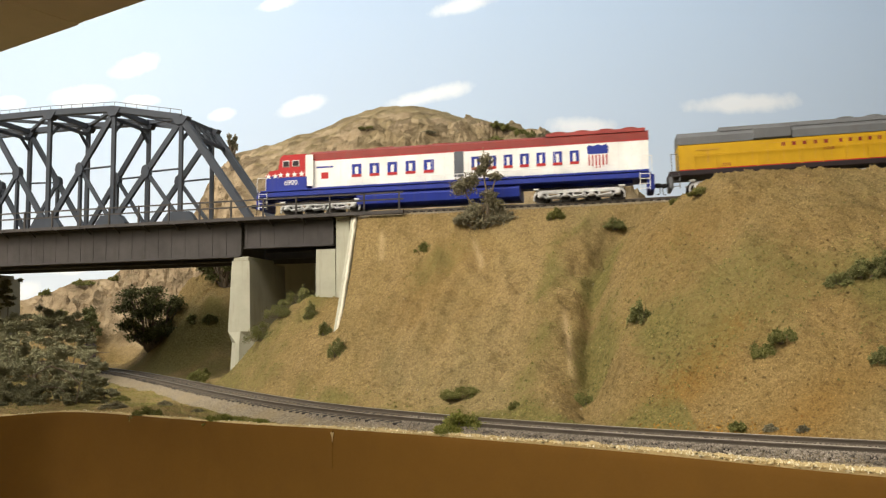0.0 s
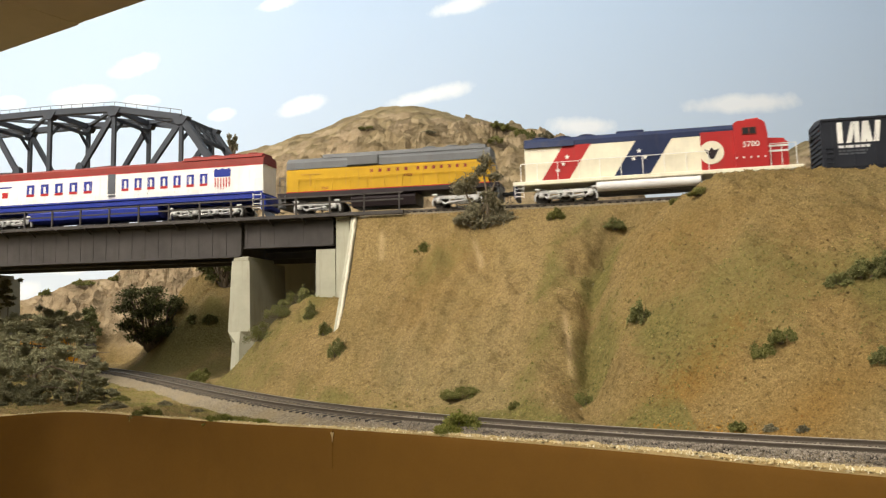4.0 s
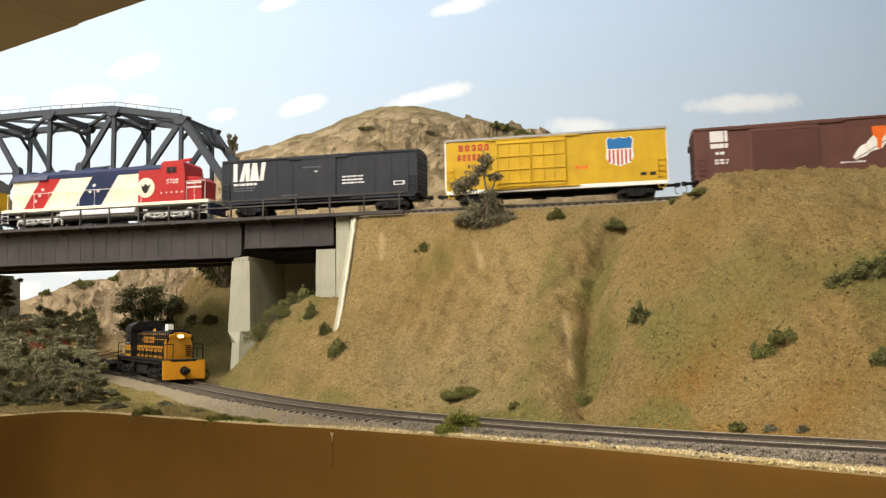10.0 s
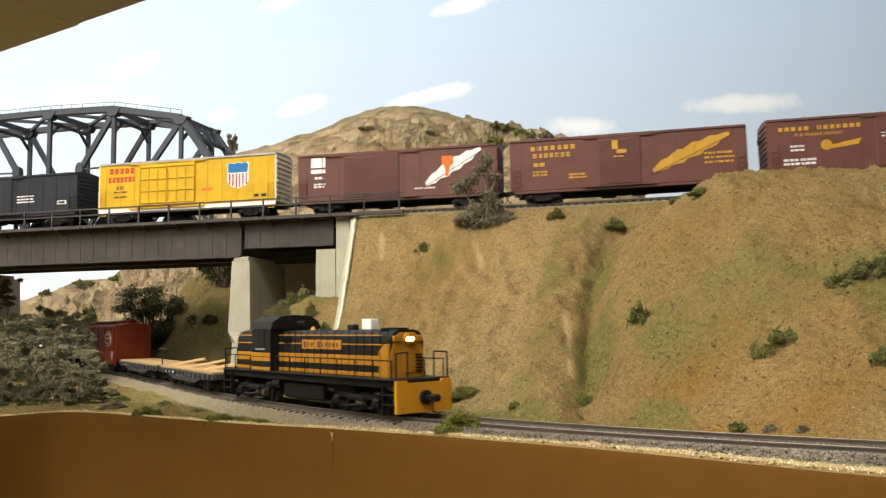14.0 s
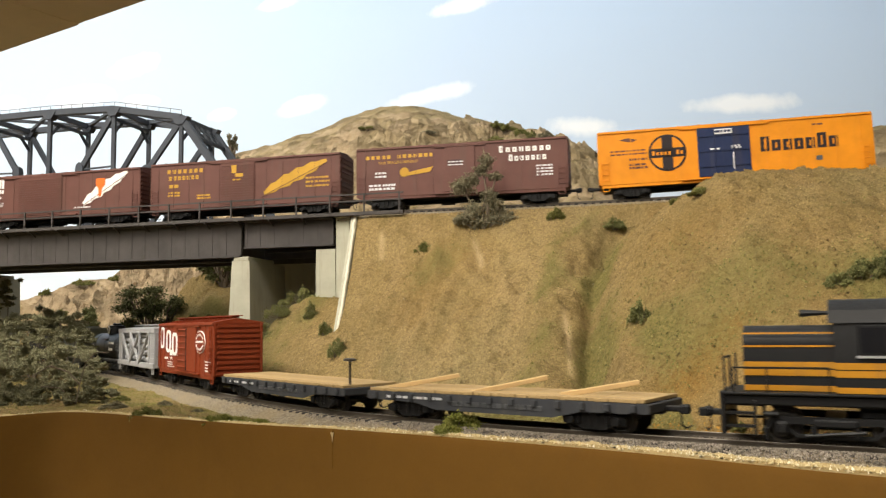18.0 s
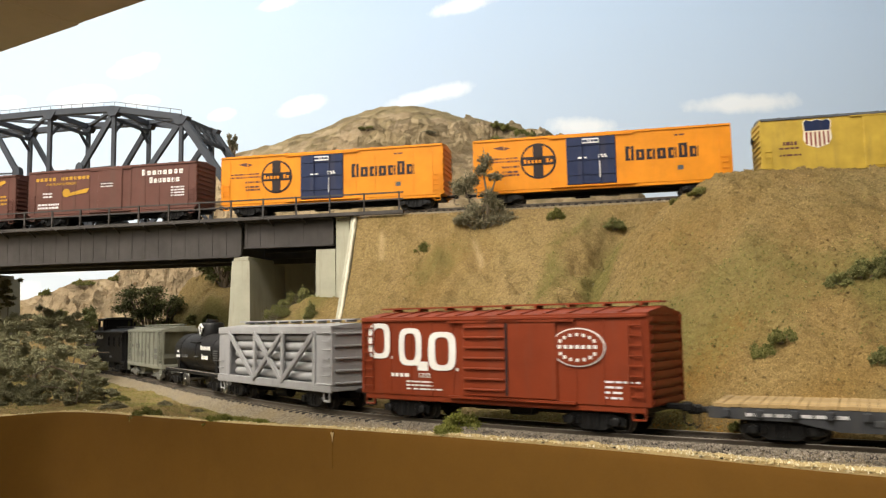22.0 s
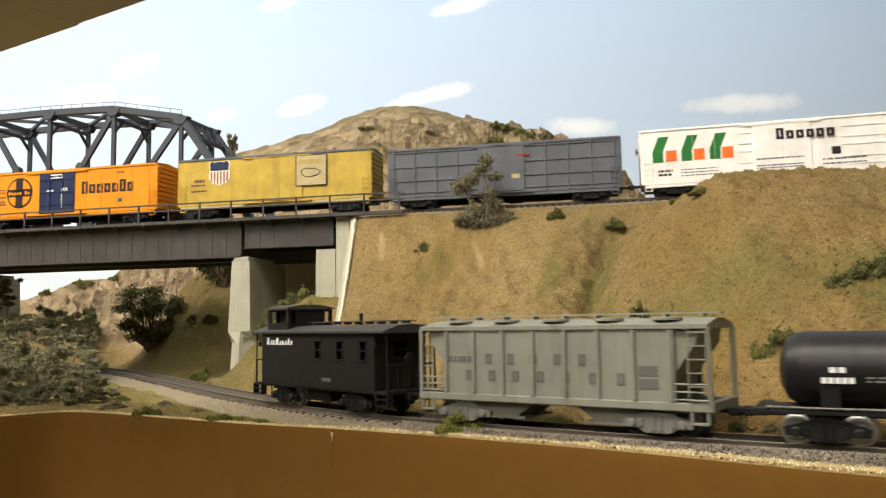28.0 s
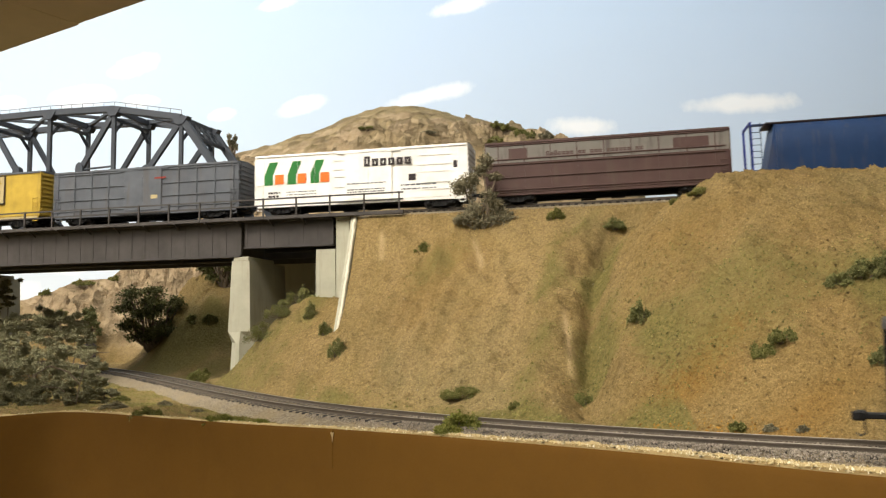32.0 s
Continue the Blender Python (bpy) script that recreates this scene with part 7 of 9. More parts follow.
def silver_car():
    L = 0.1405
    hx, hy = L / 2, 0.0160
    zb, zt = 0.0100, 0.0420
    car = thing("helium_tank_car", "silver open-framed car carrying long gas cylinders", "freight car", group="lower train")
    part("floor", Mesh().box((0, 0, zb + 0.0012), (L, 2 * hy, 0.0024), 0.0004), M["silver"], car)
    part("side_sill", Mesh().box((0, -hy - 0.0003, zb + 0.0016), (L, 0.0014, 0.0046), 0.0004).box((0, hy + 0.0003, zb + 0.0016), (L, 0.0014, 0.0046), 0.0004), M["silver"], car)
    part("top_rail", Mesh().box((0, -hy, zt - 0.0016), (L, 0.0014, 0.0036), 0.0003).box((0, hy, zt - 0.0016), (L, 0.0014, 0.0036), 0.0003), M["silver"], car)
    part("roof", Mesh().prism([(-hy - 0.0006, zt - 0.0004), (hy + 0.0006, zt - 0.0004), (hy + 0.0006, zt + 0.0006), (0.0, zt + 0.0022), (-hy - 0.0006, zt + 0.0006)], -hx, hx, "x"), M["silver"], car)
    roof_walk(car, -hx + 0.002, hx, zt + 0.0040, "silver")
    for sg in (-1, 1):
        part("end_bay", Mesh().box((sg * (hx - 0.0085), 0, (zb + zt) / 2), (0.0165, 2 * hy + 0.0004, zt - zb), 0.0004), M["silver"], car)
        e = Mesh()
        for i in range(5):
            e.box((sg * (hx + 0.0003), 0, zb + 0.004 + 0.0062 * i), (0.0010, 2 * hy - 0.003, 0.0012), 0.0003)
        part("end_rib", e, M["silver"], car)
        grabs(car, sg * (hx - 0.0045), -hy - 0.0002, [zb + 0.0035 + 0.0043 * i for i in range(7 if sg > 0 else 3)], 0.0060, "silver")
        part("step", Mesh().tube([(sg * (hx - 0.0085), -hy + 0.0004, zb), (sg * (hx - 0.0085), -hy + 0.0004, zb - 0.0050), (sg * (hx - 0.0030), -hy + 0.0004, zb - 0.0050), (sg * (hx - 0.0030), -hy + 0.0004, zb)], 0.0006, 5), M["silver"], car)
        truck(car, sg * (hx - 0.0225), "black")
    # long cylinders
    for k in range(5):
        z = zb + 0.0062 + 0.0052 * k
        for j in range(5):
            y = -hy + 0.0040 + 0.0060 * j
            part("gas_cylinder", Mesh().lathe([(-hx + 0.0185, 0.0008), (-hx + 0.0195, 0.0018), (-hx + 0.0215, 0.0025), (hx - 0.0215, 0.0025), (hx - 0.0195, 0.0018), (hx - 0.0185, 0.0008)], (0, y, z), "x", 12), M["silver"], car)
    # near-black sheet added down the middle as the shade between cylinders
    part("gap_shade", Mesh().box((0, 0, (zb + zt) / 2), (L - 0.036, 0.0010, zt - zb - 0.004)), M["dark_letter"], car)
    # side truss
    x1 = hx - 0.0165
    third = 2 * x1 / 3.0
    posts = [-x1 + 0.0005, -0.0175, 0.0175, x1 - 0.0005]
    for sg in (-1, 1):
        y = sg * (hy + 0.0004)
        for x in posts:
            part("post", Mesh().box((x, y, (zb + zt) / 2), (0.0030, 0.0016, zt - zb - 0.003), 0.0003), M["silver"], car)
        z0, z1 = zb + 0.0030, zt - 0.0030
        for a, b in (((posts[0], z1), (posts[1], z0)), ((posts[1], z1), (posts[2], z0)), ((posts[1], z0), (posts[2], z1)), ((posts[2], z0), (posts[3], z1))):
            part("brace", Mesh().beam((a[0], y - 0.0004, a[1]), (b[0], y - 0.0004, b[1]), 0.0016, 0.0026).beam((a[0], y - 0.0012, a[1]), (b[0], y - 0.0012, b[1]), 0.0004, 0.0008), M["silver"], car)
    part("brake_cylinder", Mesh().rod((-0.006, -0.006, zb - 0.004), (0.008, -0.006, zb - 0.004), 0.0030, 12), M["black"], car)
    part("centre_sill", Mesh().box((0, 0, zb - 0.0020), (L * 0.95, 0.0060, 0.0044), 0.0005), M["black"], car)
    couplers(car, -hx, hx, 0.0098)
    TRAINS.append((car, "low", -0.2310, L))


def tank_car():
    L = 0.1400
    hx = L / 2
    car = thing("tank_car", "black tank car with dome and white lettering blocks", "tank car", group="lower train")
    r, zc = 0.0132, 0.0252
    l2 = 0.0625
    prof = [(-l2, 0.0010), (-l2 + 0.0006, 0.0060), (-l2 + 0.0026, 0.0105), (-l2 + 0.0058, r - 0.0006), (-l2 + 0.0085, r), (l2 - 0.0085, r), (l2 - 0.0058, r - 0.0006), (l2 - 0.0026, 0.0105), (l2 - 0.0006, 0.0060), (l2, 0.0010)]
    part("tank", Mesh().lathe(prof, (0, 0, zc), "x", 36), M["tank_black"], car)
    for x in (-0.038, -0.0005, 0.037):
        part("band", Mesh().lathe([(-0.0008, r + 0.0002), (0.0008, r + 0.0002)], (x, 0, zc), "x", 36), M["tank_black"], car)
    d = part("dome", Mesh().lathe([(0, 0.0082), (0.0080, 0.0082), (0.0094, 0.0074), (0.0100, 0.0052)], (-0.003, 0, zc + r - 0.0018), "z", 24), M["tank_black"], car)
    part("dome_hatch", Mesh().lathe([(0, 0.0044), (0.0013, 0.0044), (0.0018, 0.0034)], (-0.003, 0, zc + r + 0.0082), "z", 18), M["tank_black"], d)
    part("valve", Mesh().rod((-0.006, -0.002, zc + r + 0.0090), (-0.006, -0.002, zc + r + 0.0108), 0.0008, 8), M["tank_black"], d)
    # plain diamond on the dome
    dm = [(0, 0.0042), (0.0050, 0.0012), (0, -0.0045), (-0.0050, 0.0012)]
    e = part("emblem", Mesh().prism([(-0.003 + a, zc + r + 0.0032 + b) for a, b in dm], -0.0088, -0.0080, "y"), M["white"], car, "white diamond emblem on the dome")
    part("emblem_mark", Mesh().box((-0.003, -0.0089, zc + r + 0.0034), (0.0022, 0.0002, 0.0042), 0.0001), M["dark_letter"], e)
    part("dome_platform", Mesh().box((-0.003, -0.0112, zc + 0.0072), (0.0210, 0.0036, 0.0008)).rod((-0.0110, -0.0112, zc + 0.0072), (-0.0110, -0.0095, zc + 0.0010), 0.0004, 5).rod((0.0050, -0.0112, zc + 0.0072), (0.0050, -0.0095, zc + 0.0010), 0.0004, 5), M["tank_black"], car)
    # lettering lies on the curved flank
    blocks(car, "white", 0.0130, 0.0345, zc + 0.0022, zc + 0.0056, "Xooooooo", -r * 0.985, 0, 0.64)
    blocks(car, "white", 0.0165, 0.0305, zc - 0.0042, zc - 0.0006, "Xoooooo", -r * 1.003, 0, 0.64)
    blocks(car, "bright_silver", -0.0460, -0.0410, zc - 0.0006, zc + 0.0012, "XX", -r * 1.003)
    blocks(car, "bright_silver", -0.0485, -0.0385, zc - 0.0042, zc - 0.0022, "XXXXX", -r * 1.003)
    rules(car, "grey", -0.0350, -0.0180, [zc - 0.0022, zc - 0.0034], 0.0006, -r * 1.004, seed=61)
    rules(car, "grey", -0.0030, 0.0080, [zc - 0.0026], 0.0007, -r * 1.004, seed=62)
    rules(car, "grey", 0.0430, 0.0520, [zc + 0.002, zc + 0.0005, zc - 0.001, zc - 0.0025, zc - 0.004], 0.0007, -r * 1.004, seed=63)
    part("frame", Mesh().box((0, 0, 0.0108), (L, 0.0080, 0.0040), 0.0005), M["black"], car)
    part("running_board", Mesh().box((0, -0.0148, 0.0112), (L - 0.004, 0.0026, 0.0010)).box((0, 0.0148, 0.0112), (L - 0.004, 0.0026, 0.0010)), M["black"], car)
    for sg in (-1, 1):
        part("end_beam", Mesh().box((sg * (hx - 0.002), 0, 0.0112), (0.0050, 0.0310, 0.0028), 0.0004), M["black"], car)
        part("saddle", Mesh().prism([(-0.0120, 0.0125), (0.0120, 0.0125), (0.0125, 0.0220), (0.0090, 0.0160), (0, 0.0128), (-0.0090, 0.0160), (-0.0125, 0.0220)], sg * 0.046 - 0.003, sg * 0.046 + 0.003, "x"), M["black"], car)
        truck(car, sg * (hx - 0.0225), "black", shine=True)
    part("handrail", Mesh().tube([(-0.066, -0.0158, 0.0130), (-0.052, -0.0155, 0.0128), (0.052, -0.0155, 0.0128), (0.066, -0.0158, 0.0130)], 0.00042, 6), M["pale_beige"], car)
    part("brake_cylinder", Mesh().rod((0.004, 0, 0.0072), (0.018, 0, 0.0072), 0.0028, 12), M["black"], car)
    couplers(car, -hx, hx, 0.0095)
    TRAINS.append((car, "low", -0.3665, L))


def grey_hopper():
    L = 0.1300
    hx, hy = L / 2, 0.0158
    zb, zt = 0.0122, 0.0405
    car = thing("covered_hopper", "grey-green covered hopper with faded lettering and end ladders", "hopper wagon", group="lower train")
    xs = hx - 0.0150
    # hopper body with slanting ends
    part("body", Mesh().prism([(-xs + 0.004, zb), (-xs, zb + 0.006), (-xs, zb + 0.010), (-xs - 0.009, zt - 0.006), (-xs - 0.010, zt), (xs + 0.010, zt), (xs + 0.009, zt - 0.006), (xs, zb + 0.010), (xs, zb + 0.006), (xs - 0.004, zb)], -hy + 0.0012, hy - 0.0012, "y"), M["hopper"], car)
    part("side_panel", Mesh().box((0, -hy + 0.0006, (zb + zt) / 2), (2 * xs, 0.0012, zt - zb), 0.0003).box((0, hy - 0.0006, (zb + zt) / 2), (2 * xs, 0.0012, zt - zb), 0.0003), M["hopper"], car)
    for sg in (-1, 1):
        for i in range(8):
            x = -xs + 2 * xs * i / 7
            part("side_rib", Mesh().box((x, sg * (hy + 0.0004), (zb + zt) / 2), (0.0016, 0.0014, zt - zb - 0.002), 0.0003), M["hopper"], car)
        part("side_sill", Mesh().box((0, sg * (hy - 0.0004), zb - 0.0006), (L, 0.0018, 0.0032), 0.0004), M["hopper"], car)
    part("roof", Mesh().prism([(-hy - 0.0008, zt - 0.0006), (hy + 0.0008, zt - 0.0006), (hy + 0.0008, zt + 0.0010), (0.004, zt + 0.0034), (-0.004, zt + 0.0034), (-hy - 0.0008, zt + 0.0010)], -hx + 0.001, hx - 0.001, "x"), M["hopper"], car)
    for i in range(5):
        x = -hx + 0.018 + (L - 0.036) * i / 4
        for sg in (-1, 1):
            part("roof_hatch", Mesh().lathe([(0, 0.0055), (0.0009, 0.0055), (0.0012, 0.0045), (0.0012, 0.0006)], (x, sg * 0.0090, zt + 0.0026), "z", 14), M["hopper"], car)
    roof_walk(car, -hx, hx, zt + 0.0052, "hopper", 0.0052)
    for sg in (-1, 1):
        for sy in (-1, 1):
            part("corner_post", Mesh().beam((sg * (hx - 0.0012), sy * (hy - 0.0004), zb), (sg * (hx - 0.0012), sy * (hy - 0.0004), zt), 0.0016, 0.0016), M["hopper"], car)
            part("bay_post", Mesh().beam((sg * (xs + 0.0006), sy * (hy - 0.0004), zb), (sg * (xs + 0.0006), sy * (hy - 0.0004), zt), 0.0016, 0.0014), M["hopper"], car)
        b = Mesh()
        for i in range(3):
            b.rod((sg * (hx - 0.001), -hy, zb + 0.0020 + 0.0028 * i), (sg * xs, -hy, zb + 0.0020 + 0.0028 * i), 0.0004, 5)
        part("end_rail", b, M["hopper"], car)
        part("end_sill", Mesh().box((sg * (hx - 0.001), 0, zb - 0.0002), (0.0022, 2 * hy, 0.0036), 0.0004), M["hopper"], car)
        part("step", Mesh().tube([(sg * (hx - 0.0080), -hy, zb), (sg * (hx - 0.0080), -hy, zb - 0.0064), (sg * (hx - 0.0020), -hy, zb - 0.0064), (sg * (hx - 0.0020), -hy, zb)], 0.0006, 5), M["hopper"], car)
        truck(car, sg * (hx - 0.0220), "truck_grey")
    ladder(car, hx - 0.0050, -hy - 0.0002, zb - 0.0005, zt + 0.0005, 0.0068, 6, "hopper")
    ladder(car, -hx + 0.0008, -hy + 0.006, zb, zt, 0.0060, 6, "hopper", "end_ladder")
    for x in (-0.0245, 0.0245):
        part("hopper_chute", Mesh().prism([(x - 0.019, zb), (x + 0.019, zb), (x + 0.008, 0.0052), (x + 0.008, 0.0040), (x - 0.008, 0.0040), (x - 0.008, 0.0052)], -0.0115, 0.0115, "y"), M["hopper"], car)
        part("chute_gate", Mesh().box((x, 0, 0.0038), (0.022, 0.0250, 0.0010)), M["truck_grey"], car)
    y = -hy - 0.0001
    blocks(car, "hopper_letter", -0.0300, 0.0160, 0.0258, 0.0302, "X X X X X", y, 0, 0.55)
    blocks(car, "hopper_letter", -0.0400, 0.0320, 0.0188, 0.0232, "X X X X X X X", y, 0, 0.55)
    plate(car, "placard", "hopper_letter", 0.0375, 0.0450, 0.0226, 0.0262, y)
    plate(car, "placard", "hopper_letter", 0.0375, 0.0450, 0.0178, 0.0214, y)
    rules(car, "hopper_letter", -0.0490, -0.0340, [0.0278], 0.0024, y, seed=71)
    couplers(car, -hx, hx, 0.0098)
    TRAINS.append((car, "low", -0.5125, L))


def caboose():
    L = 0.1240
    hx, hy = L / 2, 0.0162
    zb, zt = 0.0105, 0.0392
    car = thing("caboose", "black caboose with cupola and white script shapes", "caboose", group="lower train")
    b0, b1 = -0.0520, 0.0520
    t = 0.0010
    # side walls with window openings
    wins = [0.004, 0.0235, 0.0430]
    for sg in (-1, 1):
        y = sg * (hy - t / 2)
        z0, z1, w = 0.0258, 0.0352, 0.0052
        part("side_wall", Mesh().box(((b0 + b1) / 2, y, (zb + z0) / 2), (b1 - b0, t, z0 - zb)), M["cab_black"], car)
        part("letter_board", Mesh().box(((b0 + b1) / 2, y, (z1 + zt) / 2), (b1 - b0, t, zt - z1)), M["cab_black"], car)
        edges = [b0] + [e for x in wins for e in (x - w / 2, x + w / 2)] + [b1]
        for i in range(0, len(edges), 2):
            part("wall_pier", Mesh().box(((edges[i] + edges[i + 1]) / 2, y, (z0 + z1) / 2), (edges[i + 1] - edges[i], t, z1 - z0)), M["cab_black"], car)
        for x in wins:
            fr = part("window", Mesh().box((x, y + sg * 0.0004, z0), (w + 0.0016, 0.0014, 0.0008)).box((x, y + sg * 0.0004, z1), (w + 0.0016, 0.0014, 0.0008)).box((x, y, (z0 + z1) / 2), (w, 0.0008, 0.0008)).box((x - w / 2, y + sg * 0.0002, (z0 + z1) / 2), (0.0006, 0.0012, z1 - z0)).box((x + w / 2, y + sg * 0.0002, (z0 + z1) / 2), (0.0006, 0.0012, z1 - z0)), M["cab_black"], car)
    for sg, x in ((-1, b0), (1, b1)):
        m = Mesh().box((x - sg * t / 2, -0.0098, (zb + zt) / 2), (t, 0.0120, zt - zb)).box((x - sg * t / 2, 0.0098, (zb + zt) / 2), (t, 0.0120, zt - zb)).box((x - sg * t / 2, 0, 0.0370), (t, 0.008, 0.0046))
        part("end_wall", m, M["cab_black"], car)
        d = part("door", Mesh().box((x - sg * t / 2, 0, 0.0190), (t, 0.0080, 0.0170)), M["cab_black"], car)
        part("window", Mesh().box((x, 0, 0.0310), (0.0008, 0.0076, 0.0008)), M["cab_black"], d)
    part("floor", Mesh().box((0, 0, zb + 0.0004), (L - 0.004, 2 * hy, 0.0016), 0.0003), M["cab_black"], car)
    part("roof", Mesh().prism([(-hy - 0.0016, zt - 0.0002), (hy + 0.0016, zt - 0.0002), (hy + 0.0016, zt + 0.0008), (0.009, zt + 0.0034), (0.0, zt + 0.0040), (-0.009, zt + 0.0034), (-hy - 0.0016, zt + 0.0008)], -hx + 0.001, hx - 0.001, "x"), M["cab_roof"], car)
    # cupola
    c0, c1, cz = -0.0480, -0.0275, 0.0525
    ch = 0.0145
    for sg in (-1, 1):
        m = Mesh()
        y = sg * (ch - 0.0005)
        m.box(((c0 + c1) / 2, y, 0.0428), (c1 - c0, 0.0010, 0.0040)).box(((c0 + c1) / 2, y, 0.0518), (c1 - c0, 0.0010, 0.0016))
        for x in (c0 + 0.0010, c1 - 0.0010):
            m.box((x, y, 0.0478), (0.0022, 0.0010, 0.0064))
        part("cupola_side", m, M["cab_black"], car)
    for sg, x in ((-1, c0), (1, c1)):
        m = Mesh().box((x, 0, 0.0428), (0.0010, 2 * ch, 0.0040)).box((x, 0, 0.0518), (0.0010, 2 * ch, 0.0016))
        for y in (-ch + 0.001, 0, ch - 0.001):
            m.box((x, y, 0.0478), (0.0010, 0.0022 if y else 0.0190, 0.0064))
        part("cupola_end", m, M["cab_black"], car)
    part("cupola_roof", Mesh().prism([(-ch - 0.0010, cz - 0.0004), (ch + 0.0010, cz - 0.0004), (ch + 0.0010, cz + 0.0006), (0.006, cz + 0.0022), (-0.006, cz + 0.0022), (-ch - 0.0010, cz + 0.0006)], c0 - 0.0014, c1 + 0.0014, "x"), M["cab_roof"], car)
    # dark block added inside the cupola, standing in for its unlit interior
    part("cupola_shade_block", Mesh().box(((c0 + c1) / 2 - 0.001, 0, 0.0470), (0.0105, 0.0200, 0.0100), 0.0004), M["cab_black"], car)
    # added sheet that blocks the view through and keeps the windows dark
    part("inner_dark_sheet", Mesh().box((0, 0.002, 0.0250), (0.0980, 0.0010, 0.0260)), M["cab_black"], car)
    part("chimney", Mesh().rod((0.012, 0.006, zt + 0.002), (0.012, 0.006, zt + 0.0100), 0.0010, 8), M["cab_black"], car)
    roof_walk(car, c1 + 0.002, hx - 0.001, zt + 0.0056, "cab_roof", 0.0050)
    # porches
    for sg in (-1, 1):
        x = sg * (hx - 0.0015)
        for k in (-1, 1):
            part("porch_rail", Mesh().tube([(x, k * 0.0145, zb), (x, k * 0.0145, zb + 0.0135), (x, k * 0.0040, zb + 0.0135), (x, k * 0.0040, zb)], 0.0004, 5), M["cab_black"], car)
            part("porch_post", Mesh().rod((x, k * 0.0150, zb), (x - sg * 0.0010, k * 0.0150, zt), 0.0004, 5), M["cab_black"], car)
        part("baluster", Mesh().rod((x, -0.0090, zb), (x, -0.0090, zb + 0.0135), 0.0003, 5), M["cab_black"], car)
        part("end_ladder", Mesh().tube([(x, 0.0070, zb), (x, 0.0070, zt + 0.003)], 0.0004, 5).tube([(x, 0.0115, zb), (x, 0.0115, zt + 0.003)], 0.0004, 5), M["cab_black"], car)
        part("brake_wheel", Mesh().lathe([(-0.0003, 0.0026), (0.0003, 0.0030), (0.0008, 0.0026)], (x, -0.0020, zb + 0.0160), "x", 14).rod((x, -0.0020, zb), (x, -0.0020, zb + 0.0160), 0.0004, 5), M["cab_black"], car)
        part("step", Mesh().box((sg * (hx - 0.0050), -0.0145, 0.0050), (0.0080, 0.0034, 0.0007)).box((sg * (hx - 0.0050), -0.0145, 0.0080), (0.0080, 0.0034, 0.0007)).box((sg * (hx - 0.0092), -0.0145, 0.0078), (0.0006, 0.0036, 0.0062)).box((sg * (hx - 0.0008), -0.0145, 0.0078), (0.0006, 0.0036, 0.0062)), M["cab_black"], car)
        part("marker_lamp", Mesh().box((sg * (b1 + 0.0010), -hy - 0.0006, 0.0330), (0.0018, 0.0018, 0.0028), 0.0005), M["cab_black"], car)
        truck(car, sg * (hx - 0.0290), "black", shine=(sg < 0))
    y = -hy
    # script name as plain slanted blocks
    m = Mesh()
    for i, w, hgt in ((0, 1.5, 3.8), (1.55, 0.6, 2.6), (2.35, 1.0, 2.3), (3.6, 1.5, 3.8), (5.1, 0.8, 2.2), (6.0, 1.0, 2.2), (7.1, 1.0, 2.2), (8.2, 1.0, 3.4), (9.3, 0.9, 2.2)):
        x0 = b0 + 0.0055 + 0.00265 * i
        m.prism([(x0, 0.0328), (x0 + 0.00150 * w, 0.0328), (x0 + 0.00150 * w + 0.0005, 0.0328 + hgt * 0.001), (x0 + 0.0005, 0.0328 + hgt * 0.001)], y - 0.0002, y, "y")
    m.box((b0 + 0.0155, y - 0.0001, 0.0331), (0.0200, 0.0002, 0.0005))
    part("lettering", m, M["bright_silver"], car)
    plate(car, "number_plate", "mid_grey", 0.0080, 0.0160, 0.0146, 0.0164, y)
    part("tool_box", Mesh().box((-0.002, -0.008, 0.0070), (0.022, 0.008, 0.0060), 0.0006), M["cab_black"], car)
    part("centre_sill", Mesh().box((0, 0, 0.0088), (L, 0.0060, 0.0036), 0.0004), M["cab_black"], car)
    couplers(car, -hx, hx, 0.0095)
    TRAINS.append((car, "low", -0.6555, L))


def glass(name, col):
    m, nt, bs = nodes_of(name)
    bs.inputs["Base Color"].default_value = (*col, 1)
    bs.inputs["Roughness"].default_value = 0.08
    bs.inputs["Transmission Weight"].default_value = 0.85
    bs.inputs["IOR"].default_value = 1.45
    return m


M["glass"] = glass("cab_glass", (0.55, 0.60, 0.50))
M["cab_glass"] = paint("dark_cab_window", (0.012, 0.012, 0.014), 0.15, dirt=0.05)
M["stripe_yellow"] = paint("stripe_yellow", (0.44, 0.205, 0.014), 0.5, dirt=0.3)
M["pilot_orange"] = paint("pilot_orange", (0.66, 0.30, 0.018), 0.5, dirt=0.3)
M["flat_grey"] = paint("flat_car_grey", (0.040, 0.042, 0.047), 0.7, dirt=0.4, dirt_col=(0.10, 0.09, 0.075))
M["plank"] = paint("plank_wood", (0.36, 0.25, 0.115), 0.85, dirt=0.55, dirt_col=(0.24, 0.20, 0.15), streak=False, var=0.28)
M["stake"] = paint("stake_wood", (0.55, 0.38, 0.18), 0.8, dirt=0.1, streak=False)
M["tank_black"] = paint("tank_black", (0.012, 0.012, 0.013), 0.38, dirt=0.12)
M["cab_black"] = paint("caboose_black", (0.009, 0.0085, 0.0085), 0.65, dirt=0.2, dirt_col=(0.030, 0.026, 0.023))
M["cab_roof"] = paint("caboose_roof", (0.045, 0.044, 0.044), 0.7, dirt=0.3, dirt_col=(0.14, 0.13, 0.12), streak=False)
glow, glow_nt, glow_bs = nodes_of("headlamp_glow")
